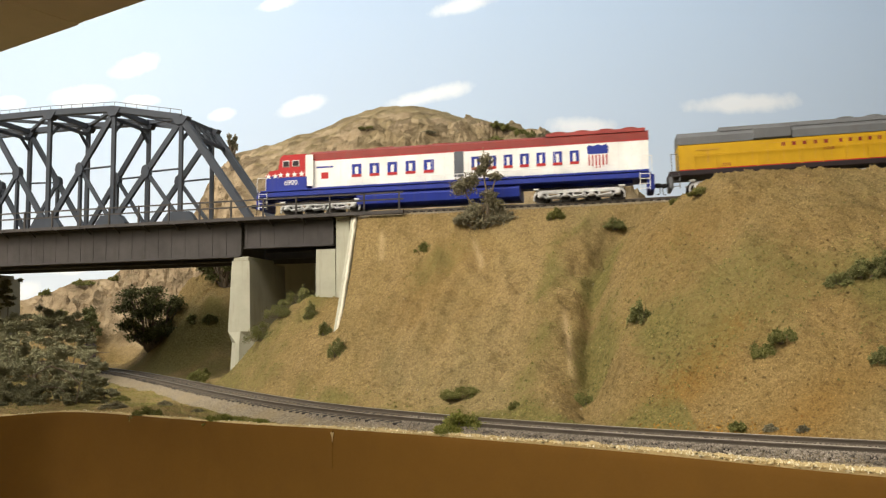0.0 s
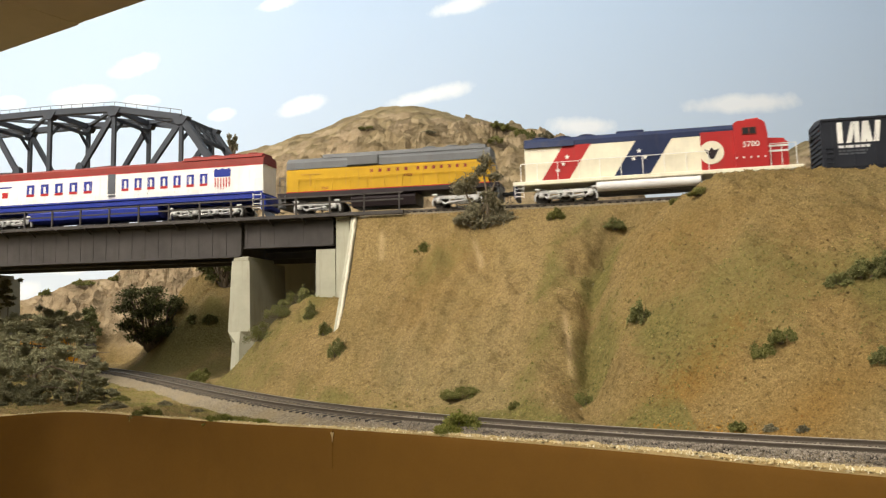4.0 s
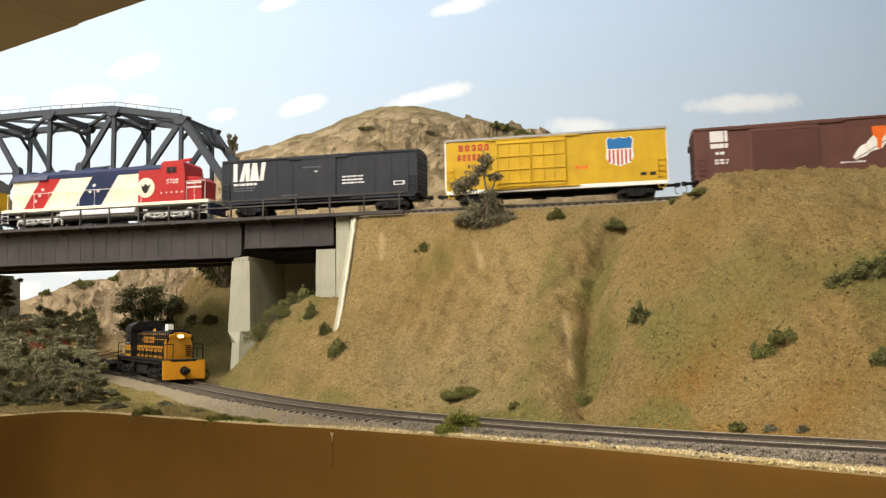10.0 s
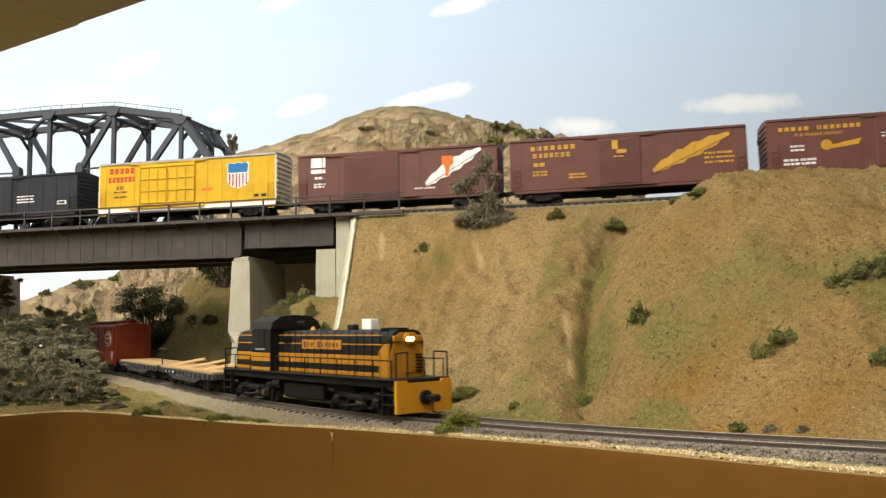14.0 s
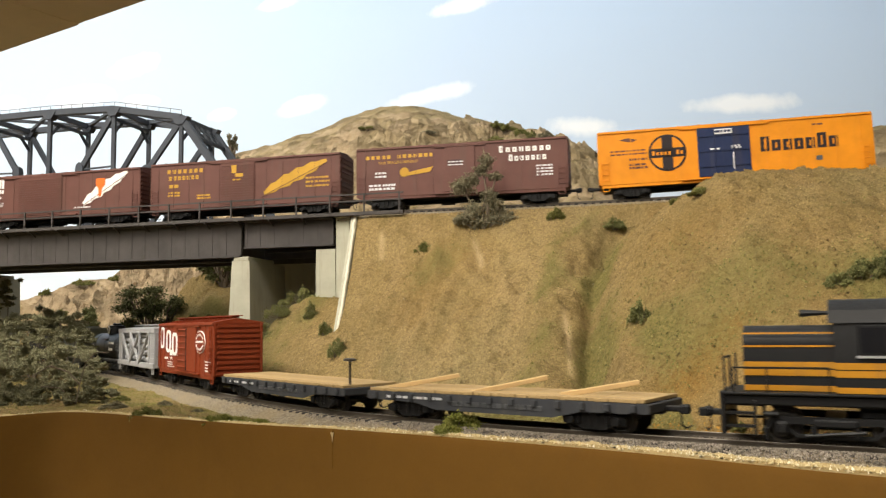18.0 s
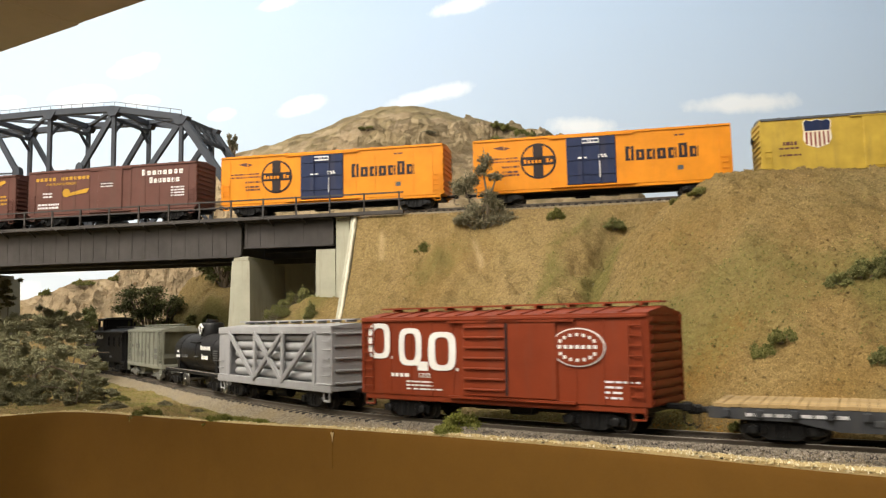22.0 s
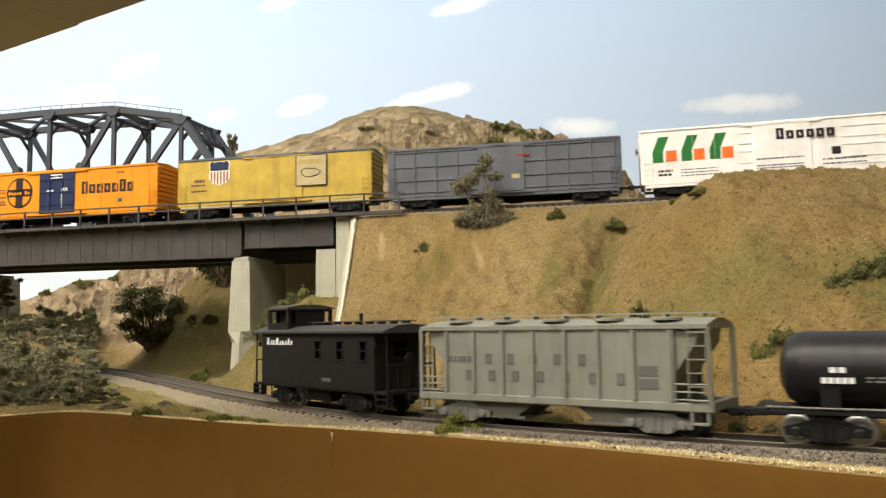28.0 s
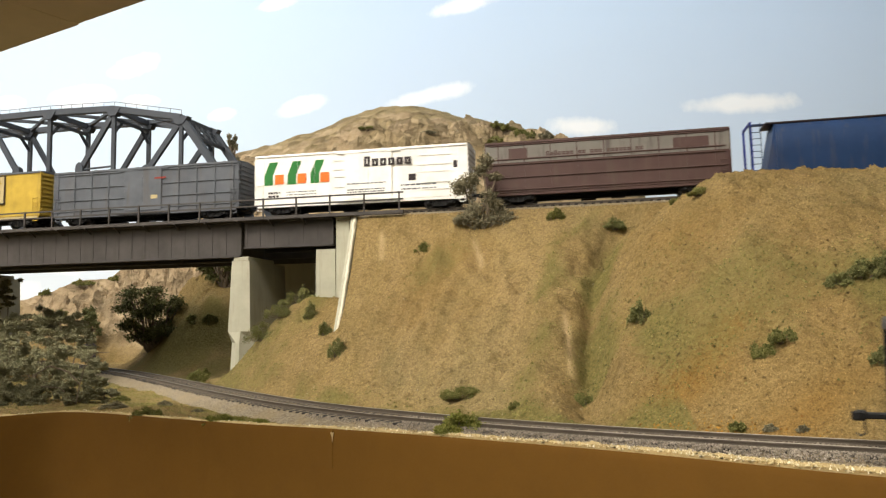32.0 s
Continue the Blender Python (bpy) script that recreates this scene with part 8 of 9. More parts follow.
glow_bs.inputs["Base Color"].default_value = (1.0, 0.8, 0.4, 1)
glow_bs.inputs["Emission Color"].default_value = (1.0, 0.72, 0.28, 1)
glow_bs.inputs["Emission Strength"].default_value = 9.0
M["lamp_glow"] = glow

striped_switcher()
flat_car(0.2470, 0.1390, True)
flat_car(0.0925, 0.1430, False)
red_boxcar()
silver_car()
tank_car()
grey_hopper()
caboose()


# ---- plants ----
def leaf_material(name, stops, rough=0.9):
    """Foliage or crumbs: every leaf or grain takes its own shade."""
    m, nt, bs = nodes_of(name)
    rnd = nt.nodes.new("ShaderNodeNewGeometry").outputs["Random Per Island"]
    c = ramp(nt, rnd, [(i / (len(stops) - 1), col) for i, col in enumerate(stops)])
    big = noise_of(nt, coord(nt, False), 90, 3)
    c = mixc(nt, 0.6, c, ramp(nt, big, [(0.3, (0.6, 0.6, 0.6)), (0.7, (1.3, 1.3, 1.3))]), "MULTIPLY")
    nt.links.new(c, bs.inputs["Base Color"])
    bs.inputs["Roughness"].default_value = rough
    bs.inputs["Specular IOR Level"].default_value = 0.15
    return m


M["leaf_dark"] = leaf_material("leaf_dark_green", [(0.110, 0.114, 0.042), (0.175, 0.176, 0.064), (0.255, 0.250, 0.098)])
M["leaf_tree"] = leaf_material("leaf_tree_green", [(0.075, 0.082, 0.032), (0.125, 0.130, 0.054), (0.20, 0.20, 0.09)])
M["leaf_green"] = leaf_material("leaf_green", [(0.105, 0.110, 0.030), (0.175, 0.174, 0.054), (0.26, 0.245, 0.088)])
M["leaf_bright"] = leaf_material("leaf_bright", [(0.11, 0.12, 0.022), (0.18, 0.19, 0.04), (0.27, 0.26, 0.075)])
M["leaf_grey"] = leaf_material("leaf_grey_green", [(0.155, 0.150, 0.084), (0.235, 0.226, 0.132), (0.335, 0.322, 0.20)])
M["leaf_olive"] = leaf_material("leaf_olive_brown", [(0.13, 0.118, 0.072), (0.20, 0.180, 0.112), (0.30, 0.27, 0.175)])
M["bark"] = paint("bark", (0.16, 0.125, 0.09), 0.9, False, 0.3, (0.07, 0.055, 0.04))
RNG = np.random.default_rng(11)


def leaves(clumps, size, per):
    """Small folded leaves about each clump (centre, radii), thinner towards the rim."""
    vs, fs = [], []
    for c, r in clumps:
        n = per
        d = RNG.normal(size=(n, 3))
        d /= np.linalg.norm(d, axis=1)[:, None]
        lump = 0.75 + 0.35 * np.sin(d[:, 0] * 5 + c[0] * 900) * np.sin(d[:, 1] * 4 + c[2] * 700) + 0.2 * np.sin(d[:, 2] * 7)
        p = np.array(c) + d * np.array(r) * (RNG.random(n) ** 0.45 * lump)[:, None]
        a = RNG.normal(size=(n, 3))
        a /= np.linalg.norm(a, axis=1)[:, None]
        b = np.cross(a, RNG.normal(size=(n, 3)))
        b /= np.linalg.norm(b, axis=1)[:, None] + 1e-9
        nn = np.cross(a, b)
        s = size * RNG.uniform(0.6, 1.35, n)[:, None]
        quad = np.stack([p - a * s, p + b * s * 0.55 + nn * s * 0.25, p + a * s, p - b * s * 0.55 + nn * s * 0.25], 1).reshape(-1, 3)
        o = len(vs)
        vs += quad.tolist()
        fs += [(o + 4 * i, o + 4 * i + 1, o + 4 * i + 2, o + 4 * i + 3) for i in range(n)]
    return vs, fs


def raw(name, vs, fs, mat):
    me = bpy.data.meshes.new(name)
    me.from_pydata(vs, [], fs)
    me.materials.append(mat)
    return me


def branches(base, tips, r):
    """A tapered, crooked stem from the base to each tip."""
    b = Mesh()
    base = Vector(base)
    for k, tip in enumerate(tips):
        tip = Vector(tip)
        prev, rr = base, r
        for i in range(1, 5):
            t = i / 4
            q = base.lerp(tip, t) + Vector(RNG.uniform(-1, 1, 3) * (tip - base).length * 0.05 * (t < 1))
            b.rod(prev, q, rr, 7, rr * 0.72)
            prev, rr = q, rr * 0.72
    return b


def plant(name, label, category, base, clumps, mat, size, per, stem=None, group="", tips=None):
    ob = thing(name, label, category, Matrix.Translation(base), group)
    rel = [((c[0] - base[0], c[1] - base[1], c[2] - base[2]), r if isinstance(r, tuple) else (r, r, r * 0.85)) for c, r in clumps]
    ends = [c for c, r in rel] if tips is None else [tuple(Vector(t) - Vector(base)) for t in tips]
    part("trunk" if category == "tree" else "stem", branches((0, 0, -0.002), ends, stem or 0.0008), M["bark"], ob)
    vs, fs = leaves(rel, size, per)
    part("foliage", raw("foliage", vs, fs, M[mat]), None, ob)
    return ob


def shrub(base, w, h, mat, label, n=34, leaf=0.00050, per=150):
    """A low shrub of many small clumps, w wide and h high."""
    cl = []
    for i in range(n):
        a, q = RNG.uniform(0, 2 * math.pi), RNG.uniform(0, 1) ** 0.6
        hh = RNG.uniform(0.08, 0.80) * (1 - 0.75 * q ** 1.5)
        k = RNG.uniform(0.7, 1.3)
        cl.append(((base[0] + math.cos(a) * q * w * 0.50, base[1] + math.sin(a) * q * w * 0.30, base[2] + h * hh), (w * 0.15 * k, w * 0.13 * k, h * 0.24 * k)))
    return plant("shrub", label, "shrub", base, cl, mat, leaf, per, 0.0005, "shrubs")


for x, y, w, h, mat, label in (
    (-0.015, 0.621, 0.0145, 0.0090, "leaf_green", "small green shrub on the tan bank"),
    (0.088, 0.615, 0.0130, 0.0110, "leaf_green", "small green shrub below the upper track"),
    (0.129, 0.597, 0.0200, 0.0100, "leaf_dark", "dark green shrub at the head of the gully"),
    (0.009, 0.443, 0.0215, 0.0085, "leaf_green", "low green shrub beside the lower track"),
    (0.035, 0.405, 0.0075, 0.0045, "leaf_green", "tiny green tuft beside the lower track"),
    (0.071, 0.418, 0.0160, 0.0080, "leaf_green", "low green shrub at the foot of the gully"),
    (0.103, 0.423, 0.0125, 0.0125, "leaf_dark", "bluish dark green shrub on the grassy bank"),
    (0.138, 0.350, 0.0130, 0.0095, "leaf_green", "dull green spreading shrub on the bank"),
    (0.147, 0.349, 0.0120, 0.0080, "leaf_green", "dull green spreading shrub on the bank"),
    (0.182, 0.368, 0.0140, 0.0085, "leaf_dark", "dark green shrub on the ridge"),
    (0.192, 0.367, 0.0150, 0.0110, "leaf_dark", "dark green shrub on the ridge"),
    (0.203, 0.366, 0.0140, 0.0120, "leaf_dark", "dark green shrub on the ridge"),
    (0.176, 0.321, 0.0130, 0.0100, "leaf_dark", "dark green shrub low on the ridge"),
    (0.116, 0.324, 0.0075, 0.0050, "leaf_green", "small green tuft beside the rails"),
    (0.127, 0.318, 0.0055, 0.0028, "leaf_olive", "small brown tuft beside the rails"),
    (0.137, 0.312, 0.0050, 0.0026, "leaf_olive", "small brown tuft beside the rails"),
    (0.160, 0.488, 0.0150, 0.0065, "leaf_green", "small green tuft on the crest of the ridge"),
    (0.150, 0.507, 0.0100, 0.0055, "leaf_green", "green shrub on the shoulder of the ridge"),
    (-0.118, 0.430, 0.0225, 0.0085, "leaf_bright", "light green tuft behind the fascia"),
    (-0.171, 0.465, 0.0200, 0.0080, "leaf_green", "green tuft behind the fascia"),
    (-0.205, 0.503, 0.0180, 0.0060, "leaf_olive", "dry olive tuft behind the fascia"),
    (-0.185, 0.535, 0.0110, 0.0050, "leaf_olive", "dry olive tuft beside the lower track"),
    (-0.150, 0.492, 0.0080, 0.0040, "leaf_olive", "dry olive tuft beside the lower track"),
    (-0.098, 0.425, 0.0120, 0.0045, "leaf_bright", "small yellow-green tuft behind the fascia"),
    (-0.225, 0.560, 0.0140, 0.0060, "leaf_green", "green tuft at the foot of the thicket"),
    (-0.147, 0.655, 0.0309, 0.0167, "leaf_dark", "dark shrub in the shade of the bridge"),
    (-0.133, 0.662, 0.0285, 0.0159, "leaf_dark", "dark shrub in the shade of the bridge"),
    (-0.120, 0.675, 0.0285, 0.0167, "leaf_dark", "dark shrub in the shade of the bridge"),
    (-0.107, 0.690, 0.0285, 0.0184, "leaf_dark", "dark shrub in the shade of the bridge"),
    (-0.074, 0.560, 0.0140, 0.0150, "leaf_dark", "dark green shrub at the foot of the wing wall"),
    (-0.089, 0.600, 0.0120, 0.0140, "leaf_dark", "dark green shrub below the abutment"),
    (-0.105, 0.634, 0.0110, 0.0160, "leaf_dark", "dark green shrub below the abutment"),
):
    shrub((x, y, float(height(np.array([x]), np.array([y]))[0]) - 0.001), w, h, mat, label)
sh = shrub((0.0065, 0.3520, -0.0052), 0.0215, 0.0115, "leaf_bright", "yellow-green tuft on the layout rim before the track", 40, 0.0006, 200)


def front_tree():
    base = (0.0315, 0.627, 0.1150)
    k = 0.625 / 1417

    def at(px, py, d=0.0):
        return (base[0] + (px - 853) * k, base[1] + d, base[2] + (402 - py) * k)

    cl = [(at(860, 276), (0.0065, 0.006, 0.0085)), (at(852, 292), (0.006, 0.005, 0.005)), (at(878, 303), (0.006, 0.005, 0.0035)), (at(824, 318), (0.0105, 0.008, 0.0085)), (at(812, 322), (0.007, 0.006, 0.007)), (at(836, 308), (0.006, 0.005, 0.006)),
          (at(866, 338), (0.0075, 0.007, 0.0065)), (at(872, 352), (0.0085, 0.008, 0.0065)), (at(838, 362), (0.0085, 0.008, 0.0075)), (at(828, 376), (0.0080, 0.007, 0.006)), (at(888, 372, 0.004), (0.0110, 0.009, 0.0075)), (at(898, 380), (0.0080, 0.007, 0.006)), (at(812, 381), (0.0055, 0.005, 0.0042)), (at(870, 382), (0.0105, 0.008, 0.006)), (at(846, 388), (0.0080, 0.007, 0.006))]
    tips = [at(861, 268), at(822, 316), at(880, 302), at(890, 372), at(836, 362), at(812, 380)]
    cl = [(c, tuple(1.18 * q for q in rr)) for c, rr in cl]
    plant("tree", "grey-olive open-crowned model tree beside the upper track", "tree", base, cl, "leaf_olive", 0.0009, 900, 0.0019, "", tips)


front_tree()


def crown(base, w, h, mat, label, n, leaf=0.0013, per=330, low=0.25):
    cl = []
    base = (base[0], base[1], max(base[2], float(height(np.array([base[0]]), np.array([base[1]]))[0]) - 0.002))
    for i in range(n):
        a, q, t = RNG.uniform(0, 2 * math.pi), RNG.uniform(0, 1) ** 0.5, RNG.uniform(low, 0.95)
        wide = w * 0.42 * (1 - abs(t - 0.5) ** 1.5)
        cl.append(((base[0] + math.cos(a) * q * wide, base[1] + math.sin(a) * q * wide * 0.7, base[2] + h * t), (w * 0.17, w * 0.15, h * 0.115)))
    return plant("tree", label, "tree", base, cl, mat, leaf, per, 0.0022, "trees behind the bridge")


crown((-0.343, 0.940, 0.010), 0.090, 0.074, "leaf_tree", "dark green spreading tree at the foot of the rocks", 40, 0.0015, 330, 0.20)
crown((-0.535, 1.215, 0.010), 0.040, 0.070, "leaf_tree", "slim dark green tree beside the lower track", 20, 0.0014, 300, 0.15)
crown((-0.285, 0.985, 0.058), 0.050, 0.052, "leaf_tree", "dark bushy tree behind the bridge pier", 22, 0.0014, 320, 0.1)
crown((-0.262, 0.955, 0.060), 0.060, 0.055, "leaf_tree", "dark bushy tree behind the bridge pier", 18, 0.0014, 320, 0.1)
crown((-0.300, 1.130, 0.268), 0.022, 0.050, "leaf_olive", "thin grey-olive tree on the hill flank", 14, 0.0014, 220, 0.2)
for x, y, z, w, h, mat, label in (
    (-0.627, 1.300, 0.062, 0.036, 0.024, "leaf_dark", "dark shrub on the far rocks"), (-0.604, 1.330, 0.117, 0.026, 0.012, "leaf_green", "green shrub on the far ridge"),
    (-0.590, 1.332, 0.117, 0.020, 0.010, "leaf_green", "green shrub on the far ridge"), (-0.538, 1.306, 0.122, 0.020, 0.010, "leaf_green", "green shrub on the far ridge"), (-0.669, 1.343, 0.102, 0.020, 0.014, "leaf_green", "green shrub on the far ridge"),
    (0.080, 1.130, 0.323, 0.024, 0.012, "leaf_green", "green shrub on the hill's shoulder"), (0.094, 1.128, 0.318, 0.026, 0.013, "leaf_green", "green shrub on the hill's shoulder"), (0.110, 1.102, 0.304, 0.022, 0.014, "leaf_green", "green shrub on the hill's shoulder"),
    (0.120, 1.052, 0.290, 0.012, 0.013, "leaf_dark", "dark shrub on the hill's shoulder"), (0.148, 1.118, 0.303, 0.022, 0.014, "leaf_olive", "dry shrub on the hill's shoulder"), (0.073, 1.050, 0.283, 0.020, 0.010, "leaf_green", "green shrub on the hill's flank"),
    (-0.110, 1.184, 0.336, 0.026, 0.008, "leaf_green", "low green shrub high on the hill"), (-0.020, 1.180, 0.327, 0.026, 0.006, "leaf_olive", "low olive shrub high on the hill"),
    (-0.285, 0.905, 0.026, 0.022, 0.012, "leaf_dark", "dark shrub on the shaded mound"), (-0.262, 0.900, 0.016, 0.016, 0.016, "leaf_dark", "dark shrub on the shaded mound"), (-0.215, 0.705, -0.004, 0.020, 0.012, "leaf_green", "green tuft at the foot of the pier"),
    (-0.238, 0.800, -0.004, 0.014, 0.008, "leaf_green", "green tuft beside the lower track"),
):
    shrub((x, y, max(z, float(height(np.array([x]), np.array([y]))[0]) - 0.004)), w, h, mat, label, 16, 0.0009, 170)


def thicket():
    """The grey-green brush that hides the far end of the lower track."""
    rows = [
        (24, 574, 0.83, 24), (62, 568, 0.83, 25), (98, 566, 0.83, 24), (132, 576, 0.82, 20), (6, 530, 0.86, 15), (2, 505, 0.86, 14), (0, 598, 0.80, 26), (28, 585, 0.80, 24), (62, 582, 0.80, 26), (96, 578, 0.80, 26), (126, 588, 0.79, 25), (150, 603, 0.76, 20),
        (10, 622, 0.70, 28), (46, 618, 0.70, 26), (84, 612, 0.70, 27), (120, 620, 0.69, 25), (152, 632, 0.66, 20), (172, 648, 0.62, 16),
        (4, 655, 0.60, 30), (40, 652, 0.60, 28), (76, 650, 0.60, 28), (112, 656, 0.59, 26), (146, 664, 0.57, 22), (176, 676, 0.56, 18),
        (0, 690, 0.54, 30), (34, 690, 0.53, 28), (68, 690, 0.53, 27), (102, 694, 0.53, 24), (136, 700, 0.525, 22), (168, 702, 0.53, 20), (190, 696, 0.54, 13),
        (-30, 610, 0.76, 34), (-36, 650, 0.64, 36), (-40, 690, 0.54, 36), (8, 718, 0.51, 20), (48, 716, 0.51, 18), (88, 716, 0.515, 16)]
    for i in range(0, len(rows), 2):
        cl, foot = [], None
        for px, py, d, r in rows[i:i + 2]:
            c = (d * (px - 784) / 1417, d, 0.043 - d * (py - 583) / 1417)
            rad = r * d / 1417
            for k in range(15):
                o = RNG.normal(size=3) * rad * 0.66
                cl.append(((c[0] + o[0], c[1] + o[1], c[2] + o[2] * 0.75), (rad * RNG.uniform(0.30, 0.62), rad * 0.45, rad * RNG.uniform(0.18, 0.36))))
            foot = foot or c
        plant("bush", "grey-green feathery bush in a dense thicket", "bush", (foot[0], foot[1], -0.006), cl, "leaf_grey", 0.00070, 500, 0.0007, "thicket", [cl[k][0] for k in (0, 3, 6, 9, 12)])


thicket()
# bare twigs leaning out of the thicket
tw = thing("dead_branch", "bleached bare branch lying in the thicket", "branch", Matrix.Translation((-0.235, 0.515, -0.006)))
part("twig", Mesh().tube([(0, 0, 0), (0.002, 0.001, 0.014), (-0.006, 0.002, 0.022), (-0.018, 0.002, 0.026), (-0.028, 0.003, 0.020)], 0.0004, 6), M["bark"], tw)
part("twig", Mesh().tube([(0.002, 0.001, 0.014), (0.006, 0, 0.028), (0.012, 0.001, 0.034), (0.020, 0.001, 0.034)], 0.0003, 6), M["bark"], tw)
part("twig", Mesh().tube([(0, 0, 0.002), (-0.010, 0, 0.012), (-0.022, 0, 0.013)], 0.0003, 6), M["bark"], tw)


def crib():
    ob = thing("timber_crib", "dark weathered timber crib of upright logs beside the track", "timber crib", Matrix.Translation((-0.528, 1.195, -0.006)))
    for i in range(7):
        part("log", Mesh().rod((-0.009 + 0.0032 * i, 0.001 * (i % 2), 0), (-0.009 + 0.0032 * i, 0.001 * (i % 2), 0.026 + 0.0012 * (i % 3)), 0.0016, 8), M["crib"], ob)


M["crib"] = paint("weathered_timber", (0.060, 0.052, 0.050), 0.85, False, 0.3)
crib()


# ---- loose cover on the ground ----
def strew(name, label, mat, pts, size, fibre=False, extra=None):
    """One mesh of many loose grains, or of short bent fibres, at the places given."""
    n = len(pts)
    size = np.asarray(size)[:, None]
    if fibre:
        ang, k, up = RNG.uniform(0, 2 * math.pi, n), RNG.uniform(0.10, 0.25, n), RNG.uniform(0.25, 0.9, n)
        c, d, z = np.cos(ang), np.sin(ang), np.zeros(n)
        q = np.stack([np.stack([-c, -d, z - 0.3], 1), np.stack([-d * k, c * k, up], 1), np.stack([c, d, up * 0.4], 1), np.stack([d * k, -c * k, up * 0.9], 1)], 1)
        corners, sides = np.array([0, 1, 2, 3]), 1
    else:
        q = RNG.normal(size=(n, 4, 3))
        q /= np.linalg.norm(q, axis=2)[:, :, None]
        q[:, 0] = (0, 0, 0.7)
        q[:, 1:, 2] = -abs(q[:, 1:, 2]) * 0.5
        corners, sides = np.array([0, 1, 2, 0, 2, 3, 0, 3, 1]), 3
    vs = (pts[:, None, :] + q * size[:, None, :]).reshape(-1, 3)
    idx = (np.arange(n)[:, None] * 4 + corners).ravel()
    me = bpy.data.meshes.new(name)
    me.vertices.add(len(vs))
    me.vertices.foreach_set("co", vs.ravel().astype(np.float32))
    me.loops.add(len(idx))
    me.loops.foreach_set("vertex_index", idx.astype(np.int32))
    me.polygons.add(n * sides)
    me.polygons.foreach_set("loop_start", np.arange(0, len(idx), len(idx) // (n * sides)).astype(np.int32))
    me.update(calc_edges=True)
    for key, vals in (extra or {}).items():
        me.attributes.new(key, "FLOAT", "POINT").data.foreach_set("value", np.repeat(vals, 4).astype(np.float32))
    me.materials.append(mat)
    return tagged(new(name, me), label, "ground cover", kind="stuff")


def scatter(name, label, mat, n, box, lo, hi, want, fibre=False):
    """Grains or fibres strewn over the ground where want(x, y) allows; grains of soil take the ground's own tints."""
    x = RNG.uniform(box[0], box[1], n)
    y = RNG.uniform(box[2], box[3], n)
    a, _ = along(LOW, x, y, -1.2, 0.6, 5)
    b, su = along(UPP, x, y, -1.2, 0.9, 5)
    ok = (RNG.random(n) < want(x, y, a, b, su)) & (y > fascia_y(x) + 0.002) & ((a > 0.016) | (a < -0.016)) & (b < -0.018)
    x, y, a, b, su = x[ok], y[ok], a[ok], b[ok], su[ok]
    size = lo + (hi - lo) * RNG.random(len(x)) ** 2.2
    pts = np.stack([x, y, height(x, y)], 1)
    extra = None
    if mat == "soil":
        extra = {k: np.clip(v, 0, 1) for k, v in tints(x, y, a, b, su).items()}
        extra["tone"] = RNG.normal(0.04, 0.27, len(x)).clip(-0.45, 0.9)
    return strew(name, label, GROUND.data.materials[0] if mat == "soil" else M[mat], pts, size, fibre, extra)


M["grain"] = leaf_material("tan_grain", [(0.15, 0.105, 0.042), (0.23, 0.165, 0.068), (0.31, 0.225, 0.095), (0.38, 0.28, 0.125), (0.45, 0.34, 0.17)])
M["turf"] = leaf_material("turf_crumb", [(0.110, 0.103, 0.028), (0.155, 0.140, 0.038), (0.205, 0.180, 0.055), (0.28, 0.236, 0.082)])
M["rust_crumb"] = leaf_material("ochre_crumb", [(0.20, 0.095, 0.02), (0.33, 0.175, 0.03), (0.42, 0.24, 0.05)])
scatter("soil_grains", "fine tan soil grains on the bank", "soil", 230000, (-0.19, 0.32, 0.30, 0.66), 0.00025, 0.00098, lambda x, y, a, b, su: 0.9 - 0.6 * turf_at(x, y, a, b, su))
scatter("turf_crumbs", "olive green turf crumbs on the bank", "turf", 190000, (-0.20, 0.33, 0.30, 0.68), 0.0004, 0.0012, lambda x, y, a, b, su: np.clip(turf_at(x, y, a, b, su) * 1.3 - 0.05, 0, 0.9))
scatter("dry_turf", "dry tan fibres on the bank", "grain", 16000, (-0.10, 0.33, 0.30, 0.66), 0.0005, 0.0013, lambda x, y, a, b, su: np.clip(0.15 + 1.1 * fbm(x, y, 22, 3, 4.0), 0, 0.7) * (a > 0), True)
scatter("near_turf", "dry turf crumbs between the track and the fascia", "turf", 60000, (-0.42, 0.05, 0.36, 0.95), 0.0005, 0.0015, lambda x, y, a, b, su: 0.6 * (a < -0.02) + 0.35 * ((a > 0.02) & (su < -0.12)))
scatter("ochre_crumbs", "orange-brown dead grass at the foot of the bank", "rust_crumb", 14000, (0.06, 0.20, 0.30, 0.42), 0.0005, 0.0012, lambda x, y, a, b, su: 0.9 * np.exp(-((a - 0.024) / 0.006) ** 2) * ease(x, 0.06, 0.085) * (1 - ease(x, 0.11, 0.15)))
k = RNG.uniform(0, 1, (190, 2))
bits = np.stack([-0.17 + 0.46 * k[:, 0], 0.32 + 0.33 * k[:, 1]], 1)
bits = bits[along(LOW, bits[:, 0], bits[:, 1], -1.2, 0.6, 5)[0] > 0.02]
M["chip"] = leaf_material("pale_chip", [(0.40, 0.31, 0.18), (0.50, 0.41, 0.27), (0.60, 0.53, 0.40)])
strew("pale_chips", "pale plaster chips lying on the bank", M["chip"], np.column_stack([bits, height(bits[:, 0], bits[:, 1])]), RNG.uniform(0.0004, 0.0009, len(bits)))


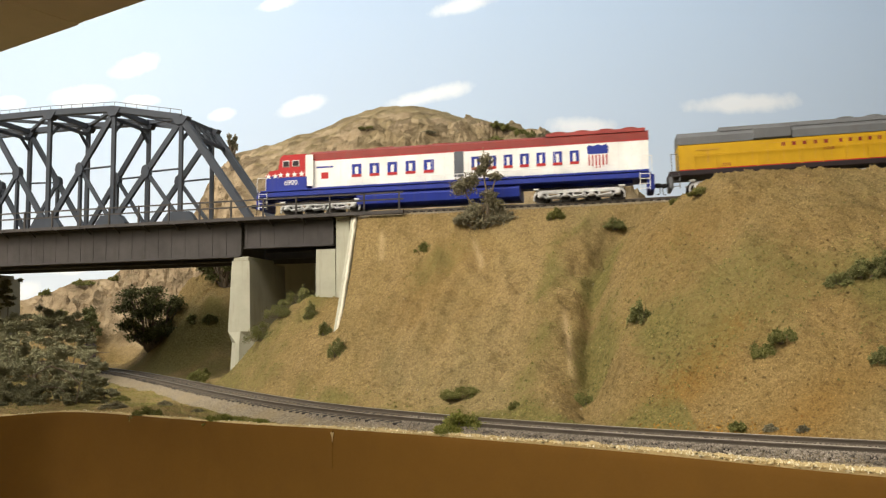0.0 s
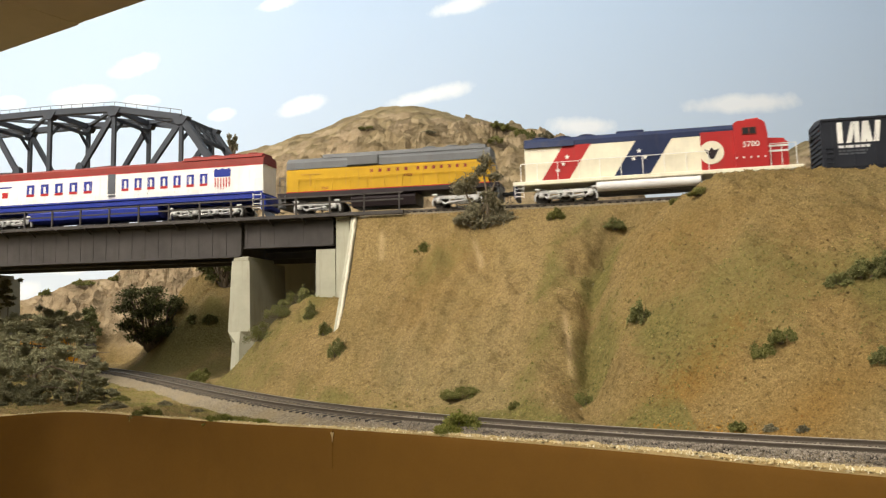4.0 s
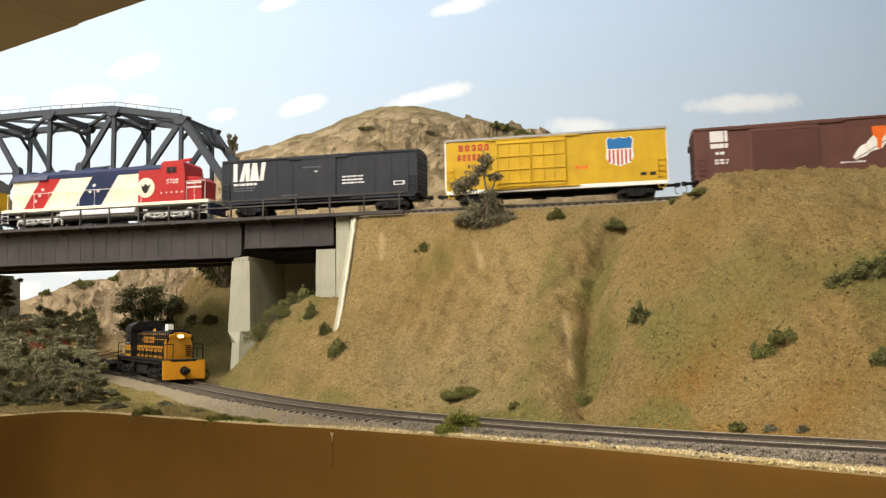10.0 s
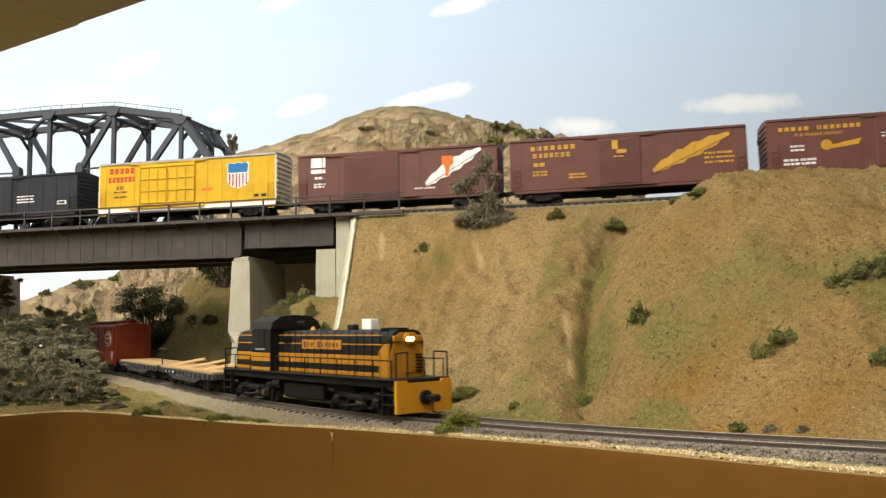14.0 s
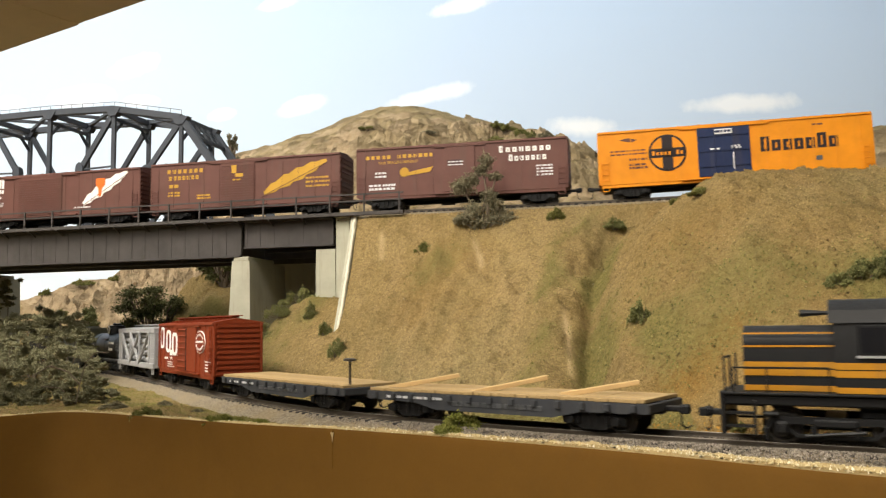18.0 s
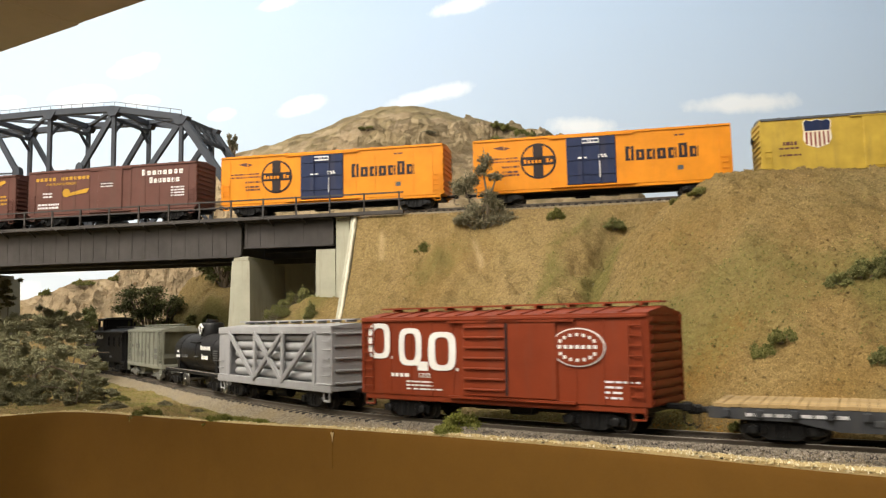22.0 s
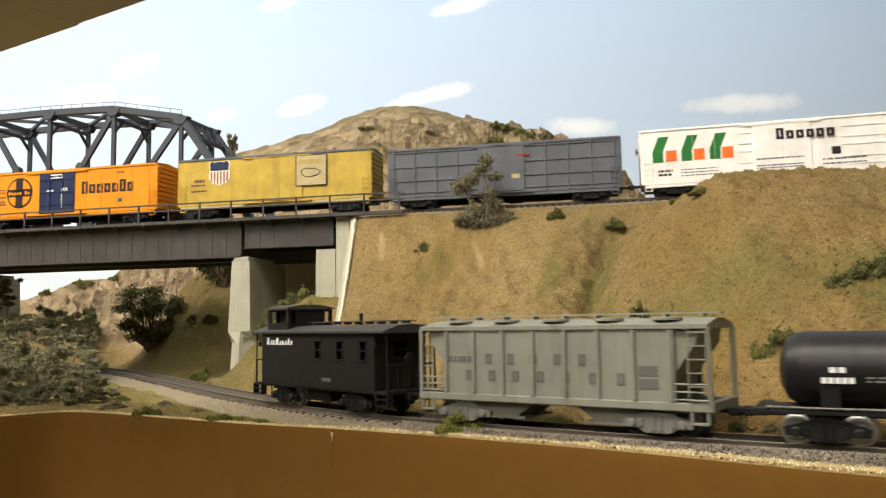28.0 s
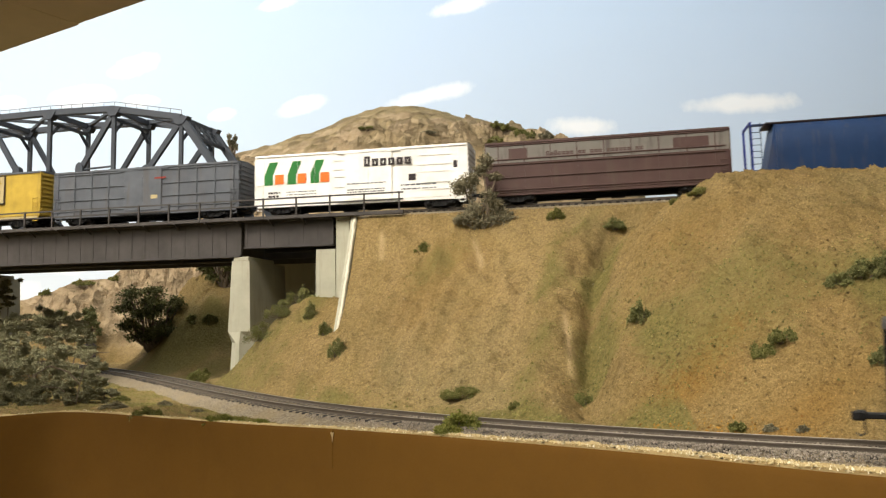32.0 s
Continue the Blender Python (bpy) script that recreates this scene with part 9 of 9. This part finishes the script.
def ballast_grains():
    n = 42000
    q = np.concatenate([RNG.uniform(-0.55, 0.26, n), RNG.uniform(-0.03, 0.26, 12000)])
    w = np.concatenate([RNG.uniform(-0.0190, 0.0215, n), RNG.uniform(-0.0185, -0.0112, 12000)])
    x, y, th = (np.interp(q, SS, v) for v in LOW)
    x, y = x - np.sin(th) * w, y + np.cos(th) * w
    keep = (abs(abs(w) - 0.0091) > 0.0016) & (y > fascia_y(x) + 0.0015)
    z = -0.0019 - 0.0009 * (x < -0.02) + np.maximum(0.0, abs(w) - 0.0150) * -0.6 + np.where(np.arange(len(q)) >= n, 0.0003, 0.0)
    pts = np.stack([x, y, z], 1)[keep]
    strew("ballast_stones", "grey and pinkish ballast stones on the lower track", M["stone_grain"], pts, RNG.uniform(0.0003, 0.0007, len(pts)))


M["plaster_grain"] = leaf_material("plaster_crumb", [(0.26, 0.18, 0.07), (0.42, 0.33, 0.16), (0.55, 0.46, 0.27), (0.70, 0.64, 0.48)])


def rim_crumbs():
    """Broken plaster and sand along the rim."""
    x = RNG.uniform(-0.30, 0.22, 14000)
    right = ease(x, -0.08, 0.05)
    ok = RNG.random(len(x)) < 0.12 + 0.88 * right
    x, right = x[ok], right[ok]
    y = fascia_y(x) + RNG.uniform(-0.0015, 0.0070, len(x))
    z = -0.0066 + rim(x) + 0.0010 * right + RNG.uniform(-0.0003, 0.0006, len(x))
    strew("rim_crumbs", "yellowish plaster crumbs on the layout rim", M["plaster_grain"], np.stack([x, y, z], 1), RNG.uniform(0.0003, 0.0010, len(x)))


rim_crumbs()
M["stone_grain"] = leaf_material("ballast_stone", [(0.10, 0.084, 0.066), (0.170, 0.145, 0.115), (0.245, 0.208, 0.165), (0.35, 0.30, 0.24)])
ballast_grains()


ties()


# ---- what moves ----
V_UP, V_LOW = -0.0825, 0.0787


def car_pose(line, s, L, z):
    half = 0.36 * L
    a, _ = on(line, s - half)
    b, _ = on(line, s + half)
    c = (a + b) / 2
    za, zb = lift(line, s - half), lift(line, s + half)
    return Matrix.Translation((c.x, c.y, z + (za + zb) / 2)) @ Matrix.Rotation(math.atan2(b.y - a.y, b.x - a.x), 4, "Z") @ Matrix.Rotation(-math.atan2(zb - za, 2 * half), 4, "Y")


def low_s(c, t):
    """The lower train is a little behind its even pace while it comes out of the far curve, and quickens at the end."""
    return c + V_LOW * (t - 20.0) - 0.022 * (1 - float(ease(t, 8.0, 14.5))) + 0.0072 * float(ease(t, 30.0, 32.5))


def motions():
    for car, which, c, L in TRAINS:
        if which == "up":
            walk(car, [(t, car_pose(UPP, c + V_UP * (t - 16.0), L, Z_UP)) for t in range(33)])
        else:
            walk(car, [(t, car_pose(LOW, low_s(c, t), L, Z_LOW)) for t in range(33)])
    # the wheels roll with their cars
    far = {car: which for car, which, c, L in TRAINS}
    for wheel, car, r in SPIN:
        at = Matrix.Translation(wheel.location)
        rows = []
        for k in range(401):
            t = 0.08 * k
            run = V_UP * t if far[car] == "up" else low_s(0, t) - low_s(0, 0)
            rows.append((t, at @ Matrix.Rotation(run / r, 4, "Y")))
        walk(wheel, rows)


motions()
